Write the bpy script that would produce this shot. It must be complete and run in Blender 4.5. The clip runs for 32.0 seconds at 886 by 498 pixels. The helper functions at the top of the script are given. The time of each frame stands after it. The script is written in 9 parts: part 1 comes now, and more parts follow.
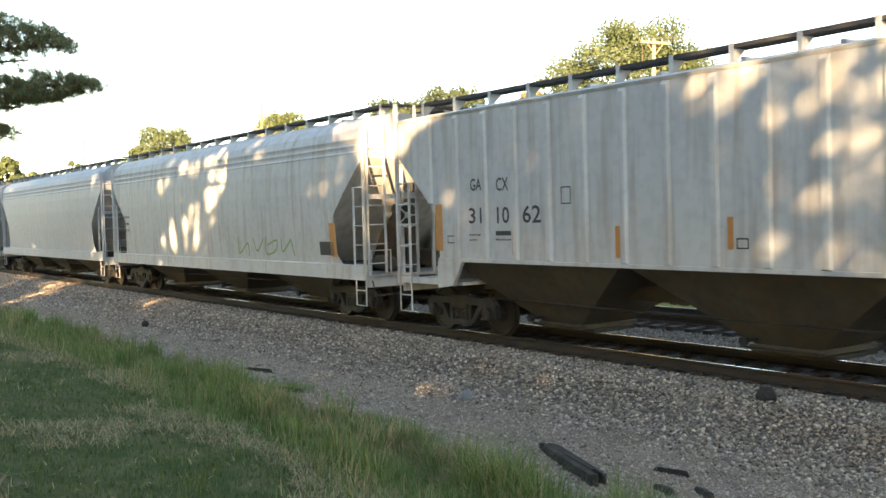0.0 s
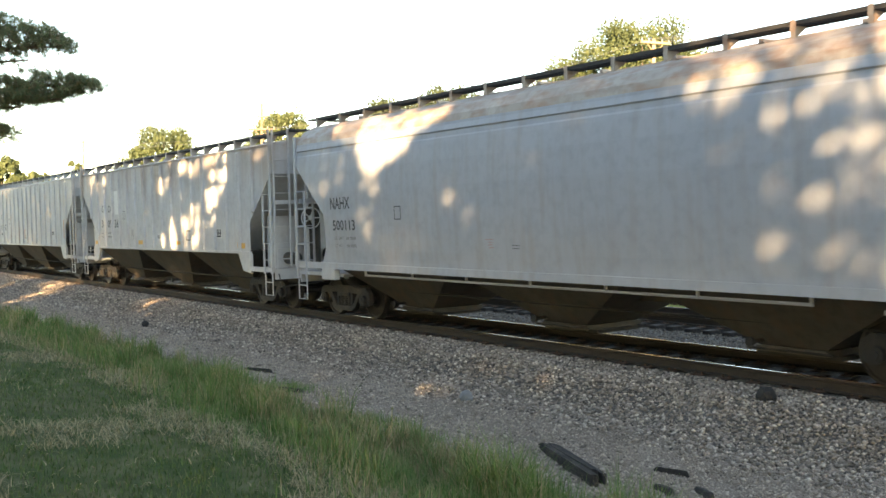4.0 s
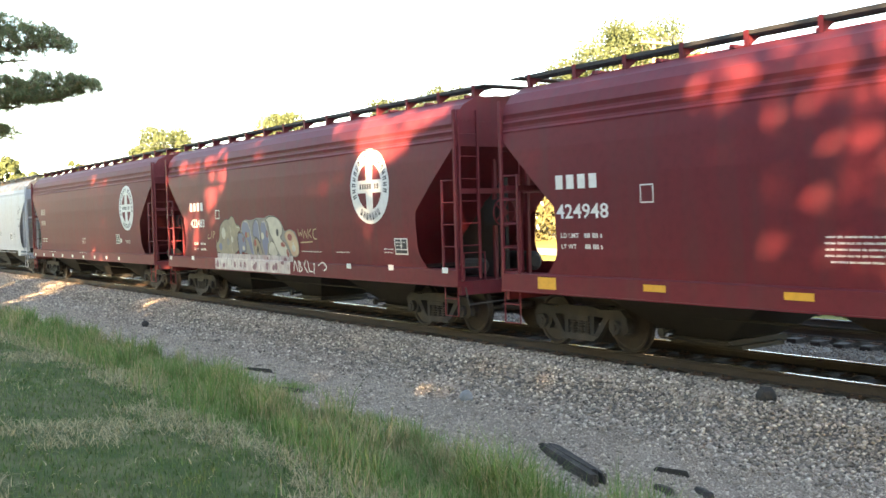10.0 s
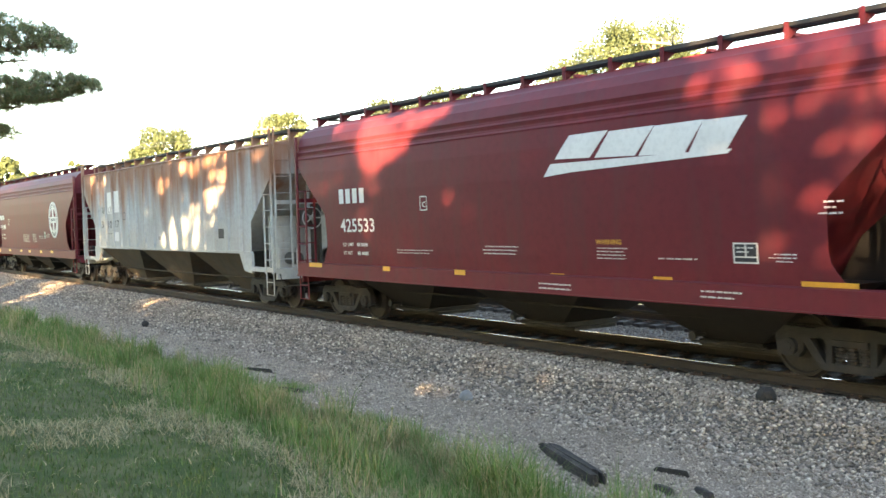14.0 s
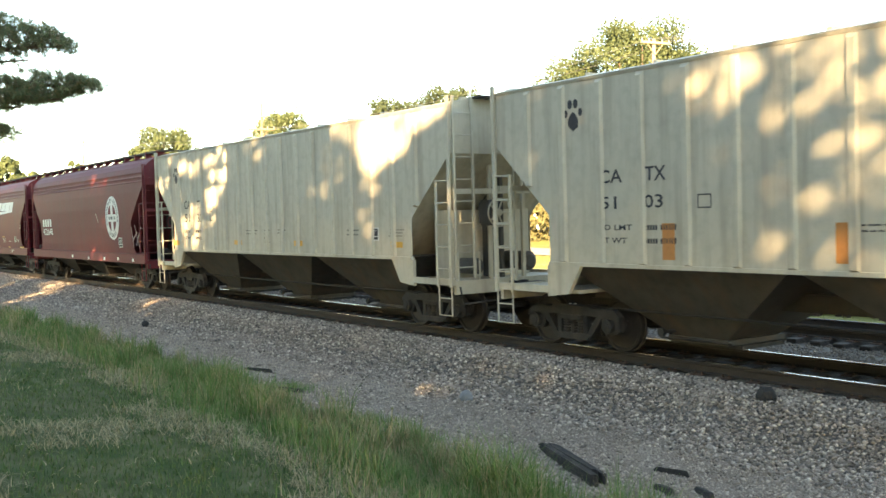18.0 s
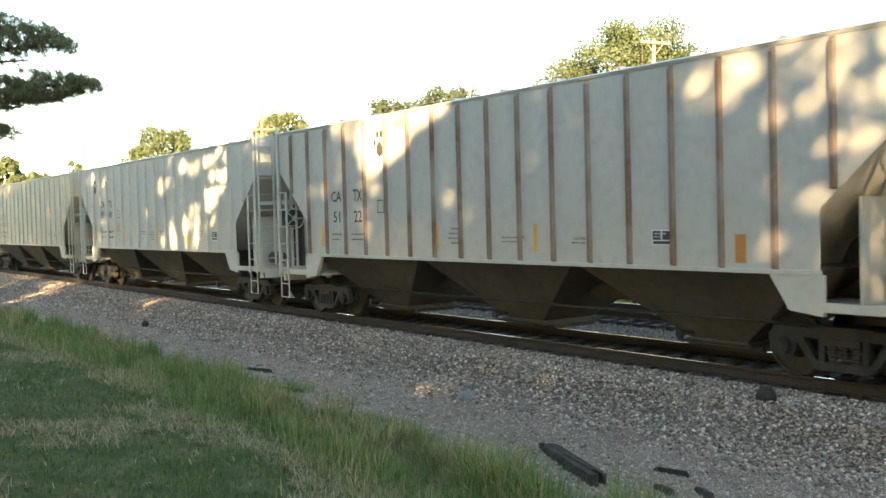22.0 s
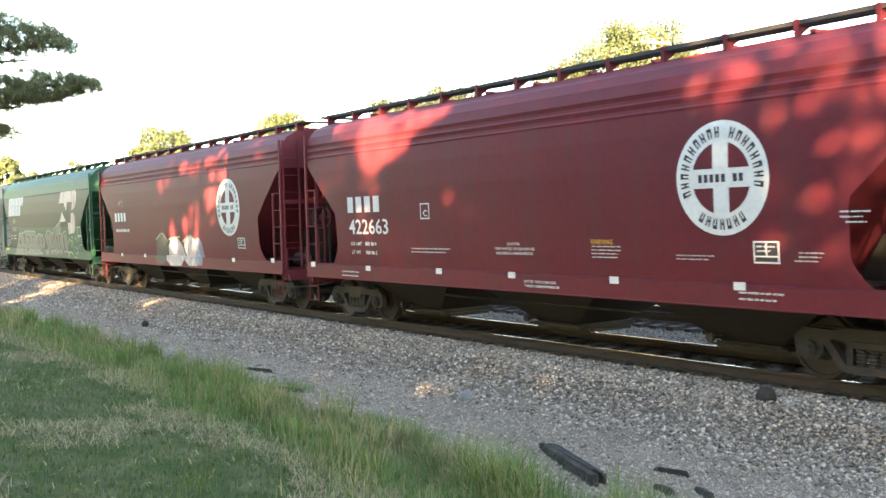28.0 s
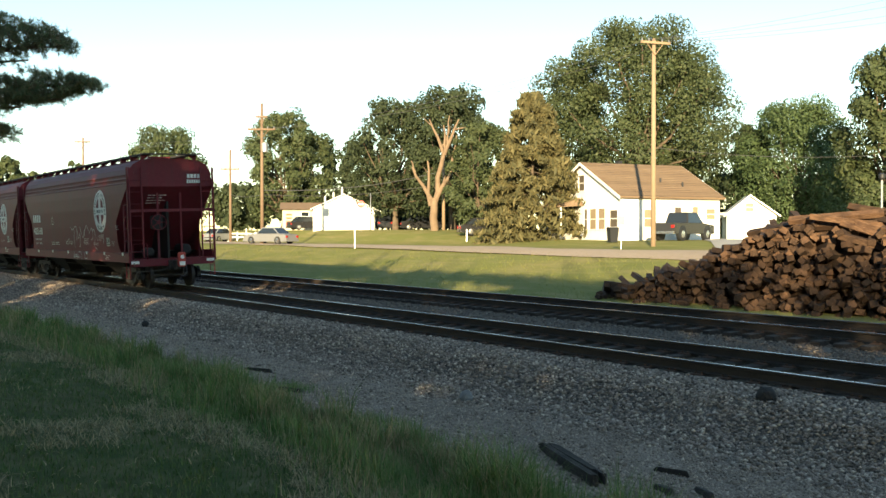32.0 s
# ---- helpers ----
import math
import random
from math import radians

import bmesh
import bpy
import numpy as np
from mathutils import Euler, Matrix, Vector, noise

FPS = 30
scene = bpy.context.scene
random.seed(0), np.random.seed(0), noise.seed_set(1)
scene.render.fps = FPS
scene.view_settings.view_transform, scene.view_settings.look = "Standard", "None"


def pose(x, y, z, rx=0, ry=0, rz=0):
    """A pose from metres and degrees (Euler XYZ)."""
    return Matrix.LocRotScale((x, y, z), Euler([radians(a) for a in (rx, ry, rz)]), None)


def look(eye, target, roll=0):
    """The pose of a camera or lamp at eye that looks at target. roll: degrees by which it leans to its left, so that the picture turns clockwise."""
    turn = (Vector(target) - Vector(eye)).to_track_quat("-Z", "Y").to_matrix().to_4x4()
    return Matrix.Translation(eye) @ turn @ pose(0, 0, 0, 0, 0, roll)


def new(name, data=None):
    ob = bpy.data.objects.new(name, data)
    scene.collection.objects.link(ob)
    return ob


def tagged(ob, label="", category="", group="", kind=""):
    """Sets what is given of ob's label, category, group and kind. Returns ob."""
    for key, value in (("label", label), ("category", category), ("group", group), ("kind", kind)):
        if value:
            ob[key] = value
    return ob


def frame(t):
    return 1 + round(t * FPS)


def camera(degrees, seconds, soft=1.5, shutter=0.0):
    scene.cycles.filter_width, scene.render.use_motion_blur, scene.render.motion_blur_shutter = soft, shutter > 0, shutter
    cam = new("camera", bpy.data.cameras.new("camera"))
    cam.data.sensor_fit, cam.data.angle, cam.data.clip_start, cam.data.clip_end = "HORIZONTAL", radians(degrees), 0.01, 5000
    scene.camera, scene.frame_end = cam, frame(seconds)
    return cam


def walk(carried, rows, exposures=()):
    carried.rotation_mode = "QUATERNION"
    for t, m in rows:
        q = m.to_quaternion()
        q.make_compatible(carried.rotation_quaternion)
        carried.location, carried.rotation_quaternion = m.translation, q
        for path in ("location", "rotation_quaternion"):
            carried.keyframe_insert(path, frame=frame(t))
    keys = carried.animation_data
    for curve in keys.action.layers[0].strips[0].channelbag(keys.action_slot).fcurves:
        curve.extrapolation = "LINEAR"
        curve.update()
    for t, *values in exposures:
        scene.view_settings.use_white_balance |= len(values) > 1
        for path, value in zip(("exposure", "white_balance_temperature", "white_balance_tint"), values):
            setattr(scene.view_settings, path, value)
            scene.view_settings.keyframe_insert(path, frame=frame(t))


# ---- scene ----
# world: x along the track (the train runs towards -x), y across it, z up; near rail head at z = 0
EYE = Vector((0.0, -12.65, 1.93))
TRACK_ANGLE, DIP = radians(35.0), math.atan(26 / 1769.5)
LENS = 1769.5
FORWARD = Vector((-math.cos(TRACK_ANGLE) * math.cos(DIP), math.sin(TRACK_ANGLE) * math.cos(DIP), -math.sin(DIP)))
RIGHT = Vector((math.sin(TRACK_ANGLE), math.cos(TRACK_ANGLE), 0.0))
CANT = 1.9  # degrees by which both tracks lean towards -y

cam = camera(47.793, 32.0, soft=1.5, shutter=0.08)
CAM_POSE = look(EYE, EYE + FORWARD)
walk(cam, [(0.0, CAM_POSE), (32.0, CAM_POSE)],
     exposures=[(0.0, 3.15, 8750, 14), (4.0, 3.15, 8750, 14), (6.0, 3.36, 8650, 14), (7.0, 3.55, 8850, 15), (8.0, 3.8, 8650, 15), (9.0, 3.84, 8450, 15), (11.0, 3.94, 8550, 15), (13.0, 3.59, 8550, 14), (14.2, 3.89, 8450, 14), (17.0, 3.63, 8650, 11), (18.2, 3.38, 8450, 10),
                (23.5, 3.25, 8550, 11), (25.0, 3.57, 8350, 13), (26.5, 3.77, 8450, 14), (28.0, 4.02, 8350, 15), (29.0, 4.02, 8450, 15), (30.0, 3.9, 8650, 13), (30.8, 2.79, 8100, 9), (32.0, 1.72, 7200, 2)])


def spot(depth, col, height):
    """Plan position: depth along the view, column across the picture, height above the rails."""
    p = EYE + FORWARD * depth + RIGHT * ((col - 784) / LENS * depth)
    return Vector((p.x, p.y, height))


# ---- light ----
SUN_AZ = math.atan2(-0.67, 0.74)      # plan direction towards the sun
SUN_EL = radians(13.0)
TO_SUN = Vector((math.cos(SUN_AZ) * math.cos(SUN_EL), math.sin(SUN_AZ) * math.cos(SUN_EL), math.sin(SUN_EL)))
sky = bpy.data.worlds.new("sky")
scene.world = sky
sky.use_nodes = True
sky_tex = sky.node_tree.nodes.new("ShaderNodeTexSky")
sky_tex.sky_type, sky_tex.sun_disc = "NISHITA", False
sky_tex.sun_elevation, sky_tex.sun_rotation = SUN_EL, math.pi / 2 - SUN_AZ
sky_tex.air_density, sky_tex.dust_density, sky_tex.ozone_density = 1.0, 0.08, 1.8
sky_back = sky.node_tree.nodes["Background"]
sky.node_tree.links.new(sky_tex.outputs["Color"], sky_back.inputs["Color"])
sky_back.inputs["Strength"].default_value = 0.092
sun_data = bpy.data.lights.new("sun", "SUN")
sun_data.energy, sun_data.angle, sun_data.color = 4.3, radians(0.5), (1.0, 0.80, 0.54)
sun = new("sun", sun_data)
sun.matrix_world = look(TO_SUN * 200, (0, 0, 0))

# ---- materials ----
def material(name, base, dark, rough=0.7, metal=0.0, grain=8.0, broad=0.7, mix=0.6, bump=0.0, bump_scale=40.0,
             streak=None, streak_amount=0.5, streak_size=(0.9, 0.9, 0.12), spec=0.4, rand=0.0, streak_top=None, speck=0.0):
    """A painted, stony or earthy surface: two scales of variation, an optional third colour in streaks, and a fine relief."""
    m = bpy.data.materials.new(name)
    m.use_nodes = True
    nt = m.node_tree
    N, L = nt.nodes, nt.links
    bsdf = N["Principled BSDF"]
    bsdf.inputs["Roughness"].default_value, bsdf.inputs["Metallic"].default_value = rough, metal
    bsdf.inputs["Specular IOR Level"].default_value = spec
    co = N.new("ShaderNodeTexCoord")
    def noise_of(scale, detail=4.0, vec=None):
        n = N.new("ShaderNodeTexNoise")
        n.inputs["Scale"].default_value, n.inputs["Detail"].default_value = scale, detail
        L.new(vec or co.outputs["Object"], n.inputs["Vector"])
        return n.outputs["Fac"]
    def ramp(fac, a, b):
        r = N.new("ShaderNodeMapRange")
        r.inputs["From Min"].default_value, r.inputs["From Max"].default_value = a, b
        L.new(fac, r.inputs["Value"])
        return r.outputs["Result"]
    def blend(fac, a, b):
        x = N.new("ShaderNodeMix")
        x.data_type = "RGBA"
        L.new(fac, x.inputs["Factor"])
        for sock, val in ((x.inputs["A"], a), (x.inputs["B"], b)):
            if isinstance(val, tuple):
                sock.default_value = (*val, 1)
            else:
                L.new(val, sock)
        return x.outputs["Result"]
    def times(a, k):
        x = N.new("ShaderNodeMath")
        x.operation = "MULTIPLY"
        L.new(a, x.inputs[0])
        x.inputs[1].default_value = k
        return x.outputs[0]
    col = blend(times(ramp(noise_of(broad), 0.35, 0.7), mix), base, dark)
    fine = tuple(c * 0.72 for c in dark)
    col = blend(times(ramp(noise_of(grain, 6.0), 0.45, 0.75), mix * 0.6), col, fine)
    if streak:
        mp = N.new("ShaderNodeMapping")
        mp.inputs["Scale"].default_value = streak_size
        L.new(co.outputs["Object"], mp.inputs["Vector"])
        mask = ramp(noise_of(4.0, 5.0, mp.outputs["Vector"]), 0.48, 0.68)
        if streak_top:
            # rust that runs down from under the roof
            sep = N.new("ShaderNodeSeparateXYZ")
            L.new(co.outputs["Object"], sep.inputs[0])
            wob = N.new("ShaderNodeMath")
            wob.operation = "MULTIPLY_ADD"
            L.new(noise_of(1.3, 3.0, mp.outputs["Vector"]), wob.inputs[0])
            wob.inputs[1].default_value = 4.0
            L.new(sep.outputs["Z"], wob.inputs[2])
            fall = ramp(wob.outputs[0], streak_top[0] + 2.0, streak_top[1] + 2.0)
            ad = N.new("ShaderNodeMath")
            ad.operation = "MULTIPLY_ADD"
            ad.use_clamp = True
            L.new(fall, ad.inputs[0])
            ad.inputs[1].default_value = 0.85
            L.new(times(mask, 0.15), ad.inputs[2])
            mask = ad.outputs[0]
        col = blend(times(mask, streak_amount), col, streak)
    if speck:
        col = blend(times(ramp(noise_of(150.0, 1.0), 0.5, 0.62), speck), col, tuple(c * 0.35 for c in dark))
        col = blend(times(ramp(noise_of(95.0, 1.0), 0.58, 0.68), speck * 0.8), col, tuple(min(0.9, c * 1.9) for c in base))
    if rand:
        info = N.new("ShaderNodeObjectInfo")
        hsv = N.new("ShaderNodeHueSaturation")
        L.new(col, hsv.inputs["Color"])
        r = N.new("ShaderNodeMapRange")
        r.inputs["To Min"].default_value, r.inputs["To Max"].default_value = 1 - rand, 1 + rand
        L.new(info.outputs["Random"], r.inputs["Value"])
        L.new(r.outputs["Result"], hsv.inputs["Value"])
        col = hsv.outputs["Color"]
    L.new(col, bsdf.inputs["Base Color"])
    if bump:
        b = N.new("ShaderNodeBump")
        b.inputs["Strength"].default_value, b.inputs["Distance"].default_value = bump, 0.02
        L.new(noise_of(bump_scale, 5.0), b.inputs["Height"])
        L.new(b.outputs["Normal"], bsdf.inputs["Normal"])
    return m


def island_material(name, colours, rough=0.8, translucent=0.0, spec=0.3, bump=0.0):
    """For leaves, blades and stones joined in one mesh: each island takes its own colour from the ramp."""
    m = bpy.data.materials.new(name)
    m.use_nodes = True
    N, L = m.node_tree.nodes, m.node_tree.links
    bsdf = N["Principled BSDF"]
    bsdf.inputs["Roughness"].default_value, bsdf.inputs["Specular IOR Level"].default_value = rough, spec
    geo = N.new("ShaderNodeNewGeometry")
    cr = N.new("ShaderNodeValToRGB")
    els = cr.color_ramp.elements
    while len(els) < len(colours):
        els.new(0.5)
    for i, c in enumerate(colours):
        els[i].position = i / max(1, len(colours) - 1)
        els[i].color = (*c, 1)
    L.new(geo.outputs["Random Per Island"], cr.inputs["Fac"])
    L.new(cr.outputs["Color"], bsdf.inputs["Base Color"])
    if bump:
        co = N.new("ShaderNodeTexCoord")
        n = N.new("ShaderNodeTexNoise")
        n.inputs["Scale"].default_value = 25.0
        L.new(co.outputs["Object"], n.inputs["Vector"])
        b = N.new("ShaderNodeBump")
        b.inputs["Strength"].default_value, b.inputs["Distance"].default_value = bump, 0.02
        L.new(n.outputs["Fac"], b.inputs["Height"])
        L.new(b.outputs["Normal"], bsdf.inputs["Normal"])
    if translucent:
        tr = N.new("ShaderNodeBsdfTranslucent")
        L.new(cr.outputs["Color"], tr.inputs["Color"])
        mx = N.new("ShaderNodeMixShader")
        mx.inputs[0].default_value = translucent
        L.new(bsdf.outputs[0], mx.inputs[1])
        L.new(tr.outputs[0], mx.inputs[2])
        L.new(mx.outputs[0], N["Material Output"].inputs["Surface"])
    return m


def glass_material(name, tint=(0.02, 0.025, 0.03)):
    m = bpy.data.materials.new(name)
    m.use_nodes = True
    b = m.node_tree.nodes["Principled BSDF"]
    b.inputs["Base Color"].default_value = (*tint, 1)
    b.inputs["Roughness"].default_value, b.inputs["Specular IOR Level"].default_value = 0.06, 0.8
    return m


M_GREY = material("weathered_grey_paint", (0.50, 0.50, 0.49), (0.42, 0.42, 0.415), 0.52, spec=0.2, grain=6, broad=0.5, streak=(0.30, 0.23, 0.18), streak_amount=0.5, streak_size=(1.1, 1.1, 0.10))
M_LIGHT = material("pale_grey_paint", (0.40, 0.415, 0.44), (0.35, 0.36, 0.385), 0.52, spec=0.2, grain=5, broad=0.4, streak=(0.33, 0.28, 0.24), streak_amount=0.35, streak_size=(1.1, 1.1, 0.10))
M_CREAM = material("cream_paint", (0.50, 0.455, 0.35), (0.43, 0.39, 0.305), 0.52, spec=0.2, grain=6, broad=0.4, streak=(0.30, 0.25, 0.19), streak_amount=0.5, streak_size=(1.1, 1.1, 0.10))
M_RUSTY = material("rusted_white_paint", (0.43, 0.445, 0.43), (0.36, 0.36, 0.34), 0.65, spec=0.2, grain=9, broad=0.8, mix=0.7, streak=(0.27, 0.10, 0.045), streak_amount=0.95, streak_size=(1.3, 1.3, 0.12), streak_top=(2.6, 3.75))
M_RED = material("oxide_red_paint", (0.150, 0.0215, 0.029), (0.116, 0.0175, 0.025), 0.55, spec=0.18, grain=7, broad=0.4, streak=(0.095, 0.034, 0.036), streak_amount=0.4)
M_RED_OLD = material("faded_oxide_red_paint", (0.165, 0.034, 0.038), (0.132, 0.029, 0.033), 0.6, spec=0.16, grain=7, broad=0.5, streak=(0.13, 0.047, 0.049), streak_amount=0.4)
M_GREEN = material("green_paint", (0.023, 0.099, 0.056), (0.019, 0.073, 0.043), 0.52, spec=0.2, grain=7, broad=0.5, streak=(0.05, 0.09, 0.06), streak_amount=0.4)
M_BLACKPAINT = material("black_green_paint", (0.018, 0.028, 0.026), (0.024, 0.030, 0.028), 0.52, spec=0.2, grain=6, broad=0.5)
M_HOPPER = material("grimy_hopper_steel", (0.078, 0.071, 0.062), (0.044, 0.040, 0.034), 0.75, grain=6, broad=0.9, mix=0.9, streak=(0.085, 0.055, 0.036), streak_amount=0.5)
# grimy steel with the underbody's shadow put into its colour, hence nearly black
M_HOPPER_RED = material("grimy_shade_darkened_hopper_steel", (0.020, 0.017, 0.016), (0.013, 0.011, 0.010), 0.75, grain=6, broad=0.9, mix=0.9)
M_TRUCK = material("grimy_cast_steel", (0.028, 0.025, 0.023), (0.014, 0.013, 0.012), 0.75, grain=14, broad=2.0, mix=0.9, streak=(0.06, 0.045, 0.036), streak_amount=0.5, bump=0.3)
M_WHEEL = material("wheel_steel", (0.036, 0.029, 0.025), (0.022, 0.018, 0.016), 0.6, 0.3, grain=20, broad=3.0, mix=0.8)
M_GRATING = material("dark_roofwalk_grating", (0.055, 0.052, 0.05), (0.04, 0.038, 0.036), 0.7, 0.2, grain=20)
M_WHITE = material("white_lettering", (0.72, 0.71, 0.67), (0.6, 0.59, 0.55), 0.6, grain=12, broad=2.0)
M_BLACK = material("black_lettering", (0.03, 0.03, 0.035), (0.05, 0.05, 0.055), 0.6, grain=12, broad=2.0)
M_YELLOW = material("yellow_reflective_tape", (0.72, 0.36, 0.05), (0.6, 0.3, 0.05), 0.4, grain=12, broad=2.0)
M_SIGNALRED = material("signal_red_paint", (0.42, 0.045, 0.035), (0.34, 0.04, 0.03), 0.45, grain=10)
M_ORANGE = material("faded_orange_tape", (0.52, 0.21, 0.06), (0.42, 0.18, 0.06), 0.5, grain=12, broad=2.0)
M_RAIL = material("rusty_rail_steel", (0.036, 0.026, 0.020), (0.022, 0.017, 0.013), 0.85, 0.0, grain=20, broad=1.5, mix=0.9)
M_RAILTOP = material("polished_rail_head", (0.62, 0.60, 0.57), (0.5, 0.48, 0.45), 0.22, 1.0, grain=30)
M_TIE = material("creosoted_timber", (0.041, 0.032, 0.026), (0.022, 0.018, 0.015), 0.9, grain=18, broad=3.0, mix=0.9, streak=(0.11, 0.085, 0.07), streak_amount=0.5, streak_size=(0.8, 6, 6), bump=0.5, bump_scale=30)
M_PLATE = material("rusty_tie_plate", (0.10, 0.055, 0.035), (0.06, 0.035, 0.025), 0.8, 0.2, grain=20)
M_OLDTIE = material("old_brown_timber", (0.096, 0.050, 0.027), (0.042, 0.022, 0.013), 0.88, grain=22, broad=4.0, mix=0.95, streak=(0.17, 0.102, 0.060), streak_amount=0.5, streak_size=(8, 1.0, 8), bump=0.6, bump_scale=35, rand=0.5)
M_GREY2 = material("streaked_grey_paint", (0.51, 0.51, 0.505), (0.43, 0.42, 0.415), 0.55, spec=0.2, grain=6, broad=0.6, streak=(0.33, 0.23, 0.17), streak_amount=0.7, streak_size=(1.6, 1.6, 0.1), streak_top=(3.3, 4.4))
M_CREAM2 = material("greyed_cream_paint", (0.48, 0.465, 0.415), (0.41, 0.395, 0.35), 0.52, spec=0.2, grain=6, broad=0.4, streak=(0.46, 0.41, 0.35), streak_amount=0.35)
M_RIBRUST = material("brown_rusted_rib", (0.15, 0.075, 0.045), (0.32, 0.27, 0.23), 0.75, grain=10, broad=1.2, mix=0.8)
M_TANROOF = material("rust_stained_roof_paint", (0.42, 0.37, 0.32), (0.33, 0.25, 0.19), 0.6, grain=7, broad=0.7, mix=0.9, streak=(0.30, 0.15, 0.085), streak_amount=0.7, streak_size=(0.5, 1.2, 1.2))
M_SCRAWL_GREEN = material("green_spray_paint", (0.20, 0.30, 0.12), (0.26, 0.30, 0.16), 0.6, grain=12)
M_SCRAWL_GREY = material("grey_spray_paint", (0.20, 0.20, 0.20), (0.30, 0.30, 0.30), 0.6, grain=12)
M_SCRAWL_RED = material("red_stencil_paint", (0.45, 0.18, 0.13), (0.45, 0.25, 0.2), 0.6, grain=12)
M_SCRAWL_TAN = material("tan_spray_paint", (0.42, 0.30, 0.18), (0.36, 0.26, 0.16), 0.6, grain=12)
M_SCRAWL_LIME = material("lime_spray_paint", (0.34, 0.38, 0.22), (0.24, 0.30, 0.17), 0.6, grain=12)
M_SCRAWL_WHITE = material("thin_white_spray_paint", (0.52, 0.47, 0.45), (0.35, 0.28, 0.27), 0.6, grain=16, broad=4, mix=0.9)
M_PRIMER = material("pale_overpaint", (0.66, 0.66, 0.64), (0.60, 0.60, 0.58), 0.5, grain=8)
M_STAMP = material("faded_red_stencil", (0.50, 0.30, 0.22), (0.55, 0.42, 0.34), 0.6, grain=14)
M_FADED = material("worn_white_lettering", (0.42, 0.30, 0.28), (0.25, 0.12, 0.11), 0.6, grain=18, broad=6, mix=0.9)
M_FADEDGREEN = material("worn_grey_lettering", (0.22, 0.25, 0.24), (0.10, 0.12, 0.11), 0.6, grain=18, broad=6, mix=0.9)
M_RUSTWHITE = material("rust_stained_white_paint", (0.62, 0.54, 0.47), (0.50, 0.40, 0.33), 0.6, grain=9, broad=1.2, mix=0.8, streak=(0.26, 0.13, 0.08), streak_amount=0.6)
M_G_TAN = material("tan_graffiti_paint", (0.30, 0.255, 0.18), (0.20, 0.17, 0.14), 0.5, grain=6, broad=2.5, mix=0.9)
M_G_BLUE = material("blue_graffiti_paint", (0.13, 0.16, 0.26), (0.20, 0.21, 0.27), 0.5, grain=6, broad=1.5)
M_G_GREY = material("grey_graffiti_paint", (0.22, 0.22, 0.21), (0.15, 0.14, 0.14), 0.5, grain=6, broad=1.5)
M_G_WHITE = material("smeared_white_graffiti_base", (0.56, 0.53, 0.51), (0.36, 0.26, 0.27), 0.5, grain=5, broad=3.0, mix=0.95, streak=(0.30, 0.30, 0.31), streak_amount=0.6, streak_size=(2.5, 1, 0.3))
M_G_CREAM = material("cream_graffiti_paint", (0.50, 0.48, 0.40), (0.40, 0.38, 0.32), 0.5, grain=6, broad=2.5, mix=0.9)
M_G_PEACH = material("peach_graffiti_paint", (0.50, 0.36, 0.23), (0.44, 0.26, 0.18), 0.5, grain=6, broad=2.5, mix=0.9)
M_G_EDGE = material("pale_green_graffiti_edge", (0.24, 0.28, 0.22), (0.17, 0.21, 0.17), 0.5, grain=8, broad=2.0)
M_G_MAUVE = material("mauve_graffiti_paint", (0.20, 0.09, 0.12), (0.15, 0.07, 0.09), 0.5)
M_G_RED = material("red_graffiti_paint", (0.30, 0.06, 0.05), (0.2, 0.05, 0.05), 0.5)
M_G_DARK = material("dark_graffiti_paint", (0.022, 0.023, 0.025), (0.035, 0.036, 0.038), 0.5)
M_G_SILVER = material("silver_graffiti_paint", (0.130, 0.145, 0.138), (0.095, 0.110, 0.104), 0.5, 0.0, grain=8, broad=1.5, mix=0.9)

# ---- building helpers ----
def part(name, bm, mat, parent=None, label="", at=None, smooth=False):
    """Links a bmesh as one mesh object under a thing or part."""
    me = bpy.data.meshes.new(name)
    bm.to_mesh(me)
    bm.free()
    return link_part(name, me, mat, parent, label, at, smooth)


def link_part(name, me, mat, parent=None, label="", at=None, smooth=False):
    if mat and not me.materials:
        me.materials.append(mat)
    if smooth:
        me.shade_smooth()
    ob = new(name, me)
    ob.parent = parent
    if at is not None:
        ob.matrix_basis = at if isinstance(at, Matrix) else Matrix.Translation(at)
    if label:
        ob["label"] = label
    return ob


def empty(name, m, label, category, group="", kind=""):
    ob = new(name)
    ob.empty_display_size = 0.3
    ob.matrix_basis = m
    return tagged(ob, label, category, group, kind)


def box(bm, x0, x1, y0, y1, z0, z1, m=None):
    co = [(x, y, z) for x in (x0, x1) for y in (y0, y1) for z in (z0, z1)]
    v = [bm.verts.new(m @ Vector(c) if m else c) for c in co]
    for f in ((0, 1, 3, 2), (4, 6, 7, 5), (0, 4, 5, 1), (2, 3, 7, 6), (0, 2, 6, 4), (1, 5, 7, 3)):
        bm.faces.new([v[i] for i in f])
    return v


def hull8(bm, lower, upper):
    """A closed block between two quads of corners in the same order."""
    a, b = [bm.verts.new(p) for p in lower], [bm.verts.new(p) for p in upper]
    n = len(a)
    bm.faces.new(a[::-1])
    bm.faces.new(b)
    for i in range(n):
        bm.faces.new((a[i], a[(i + 1) % n], b[(i + 1) % n], b[i]))


def prism(bm, pts, lo, hi, axis="y"):
    """Extrudes a polygon of (a, b) along an axis: y takes (x, z), x takes (y, z), z takes (x, y)."""
    put = {"y": lambda a, b, c: (a, c, b), "x": lambda a, b, c: (c, a, b), "z": lambda a, b, c: (a, b, c)}[axis]
    hull8(bm, [put(a, b, lo) for a, b in pts], [put(a, b, hi) for a, b in pts])


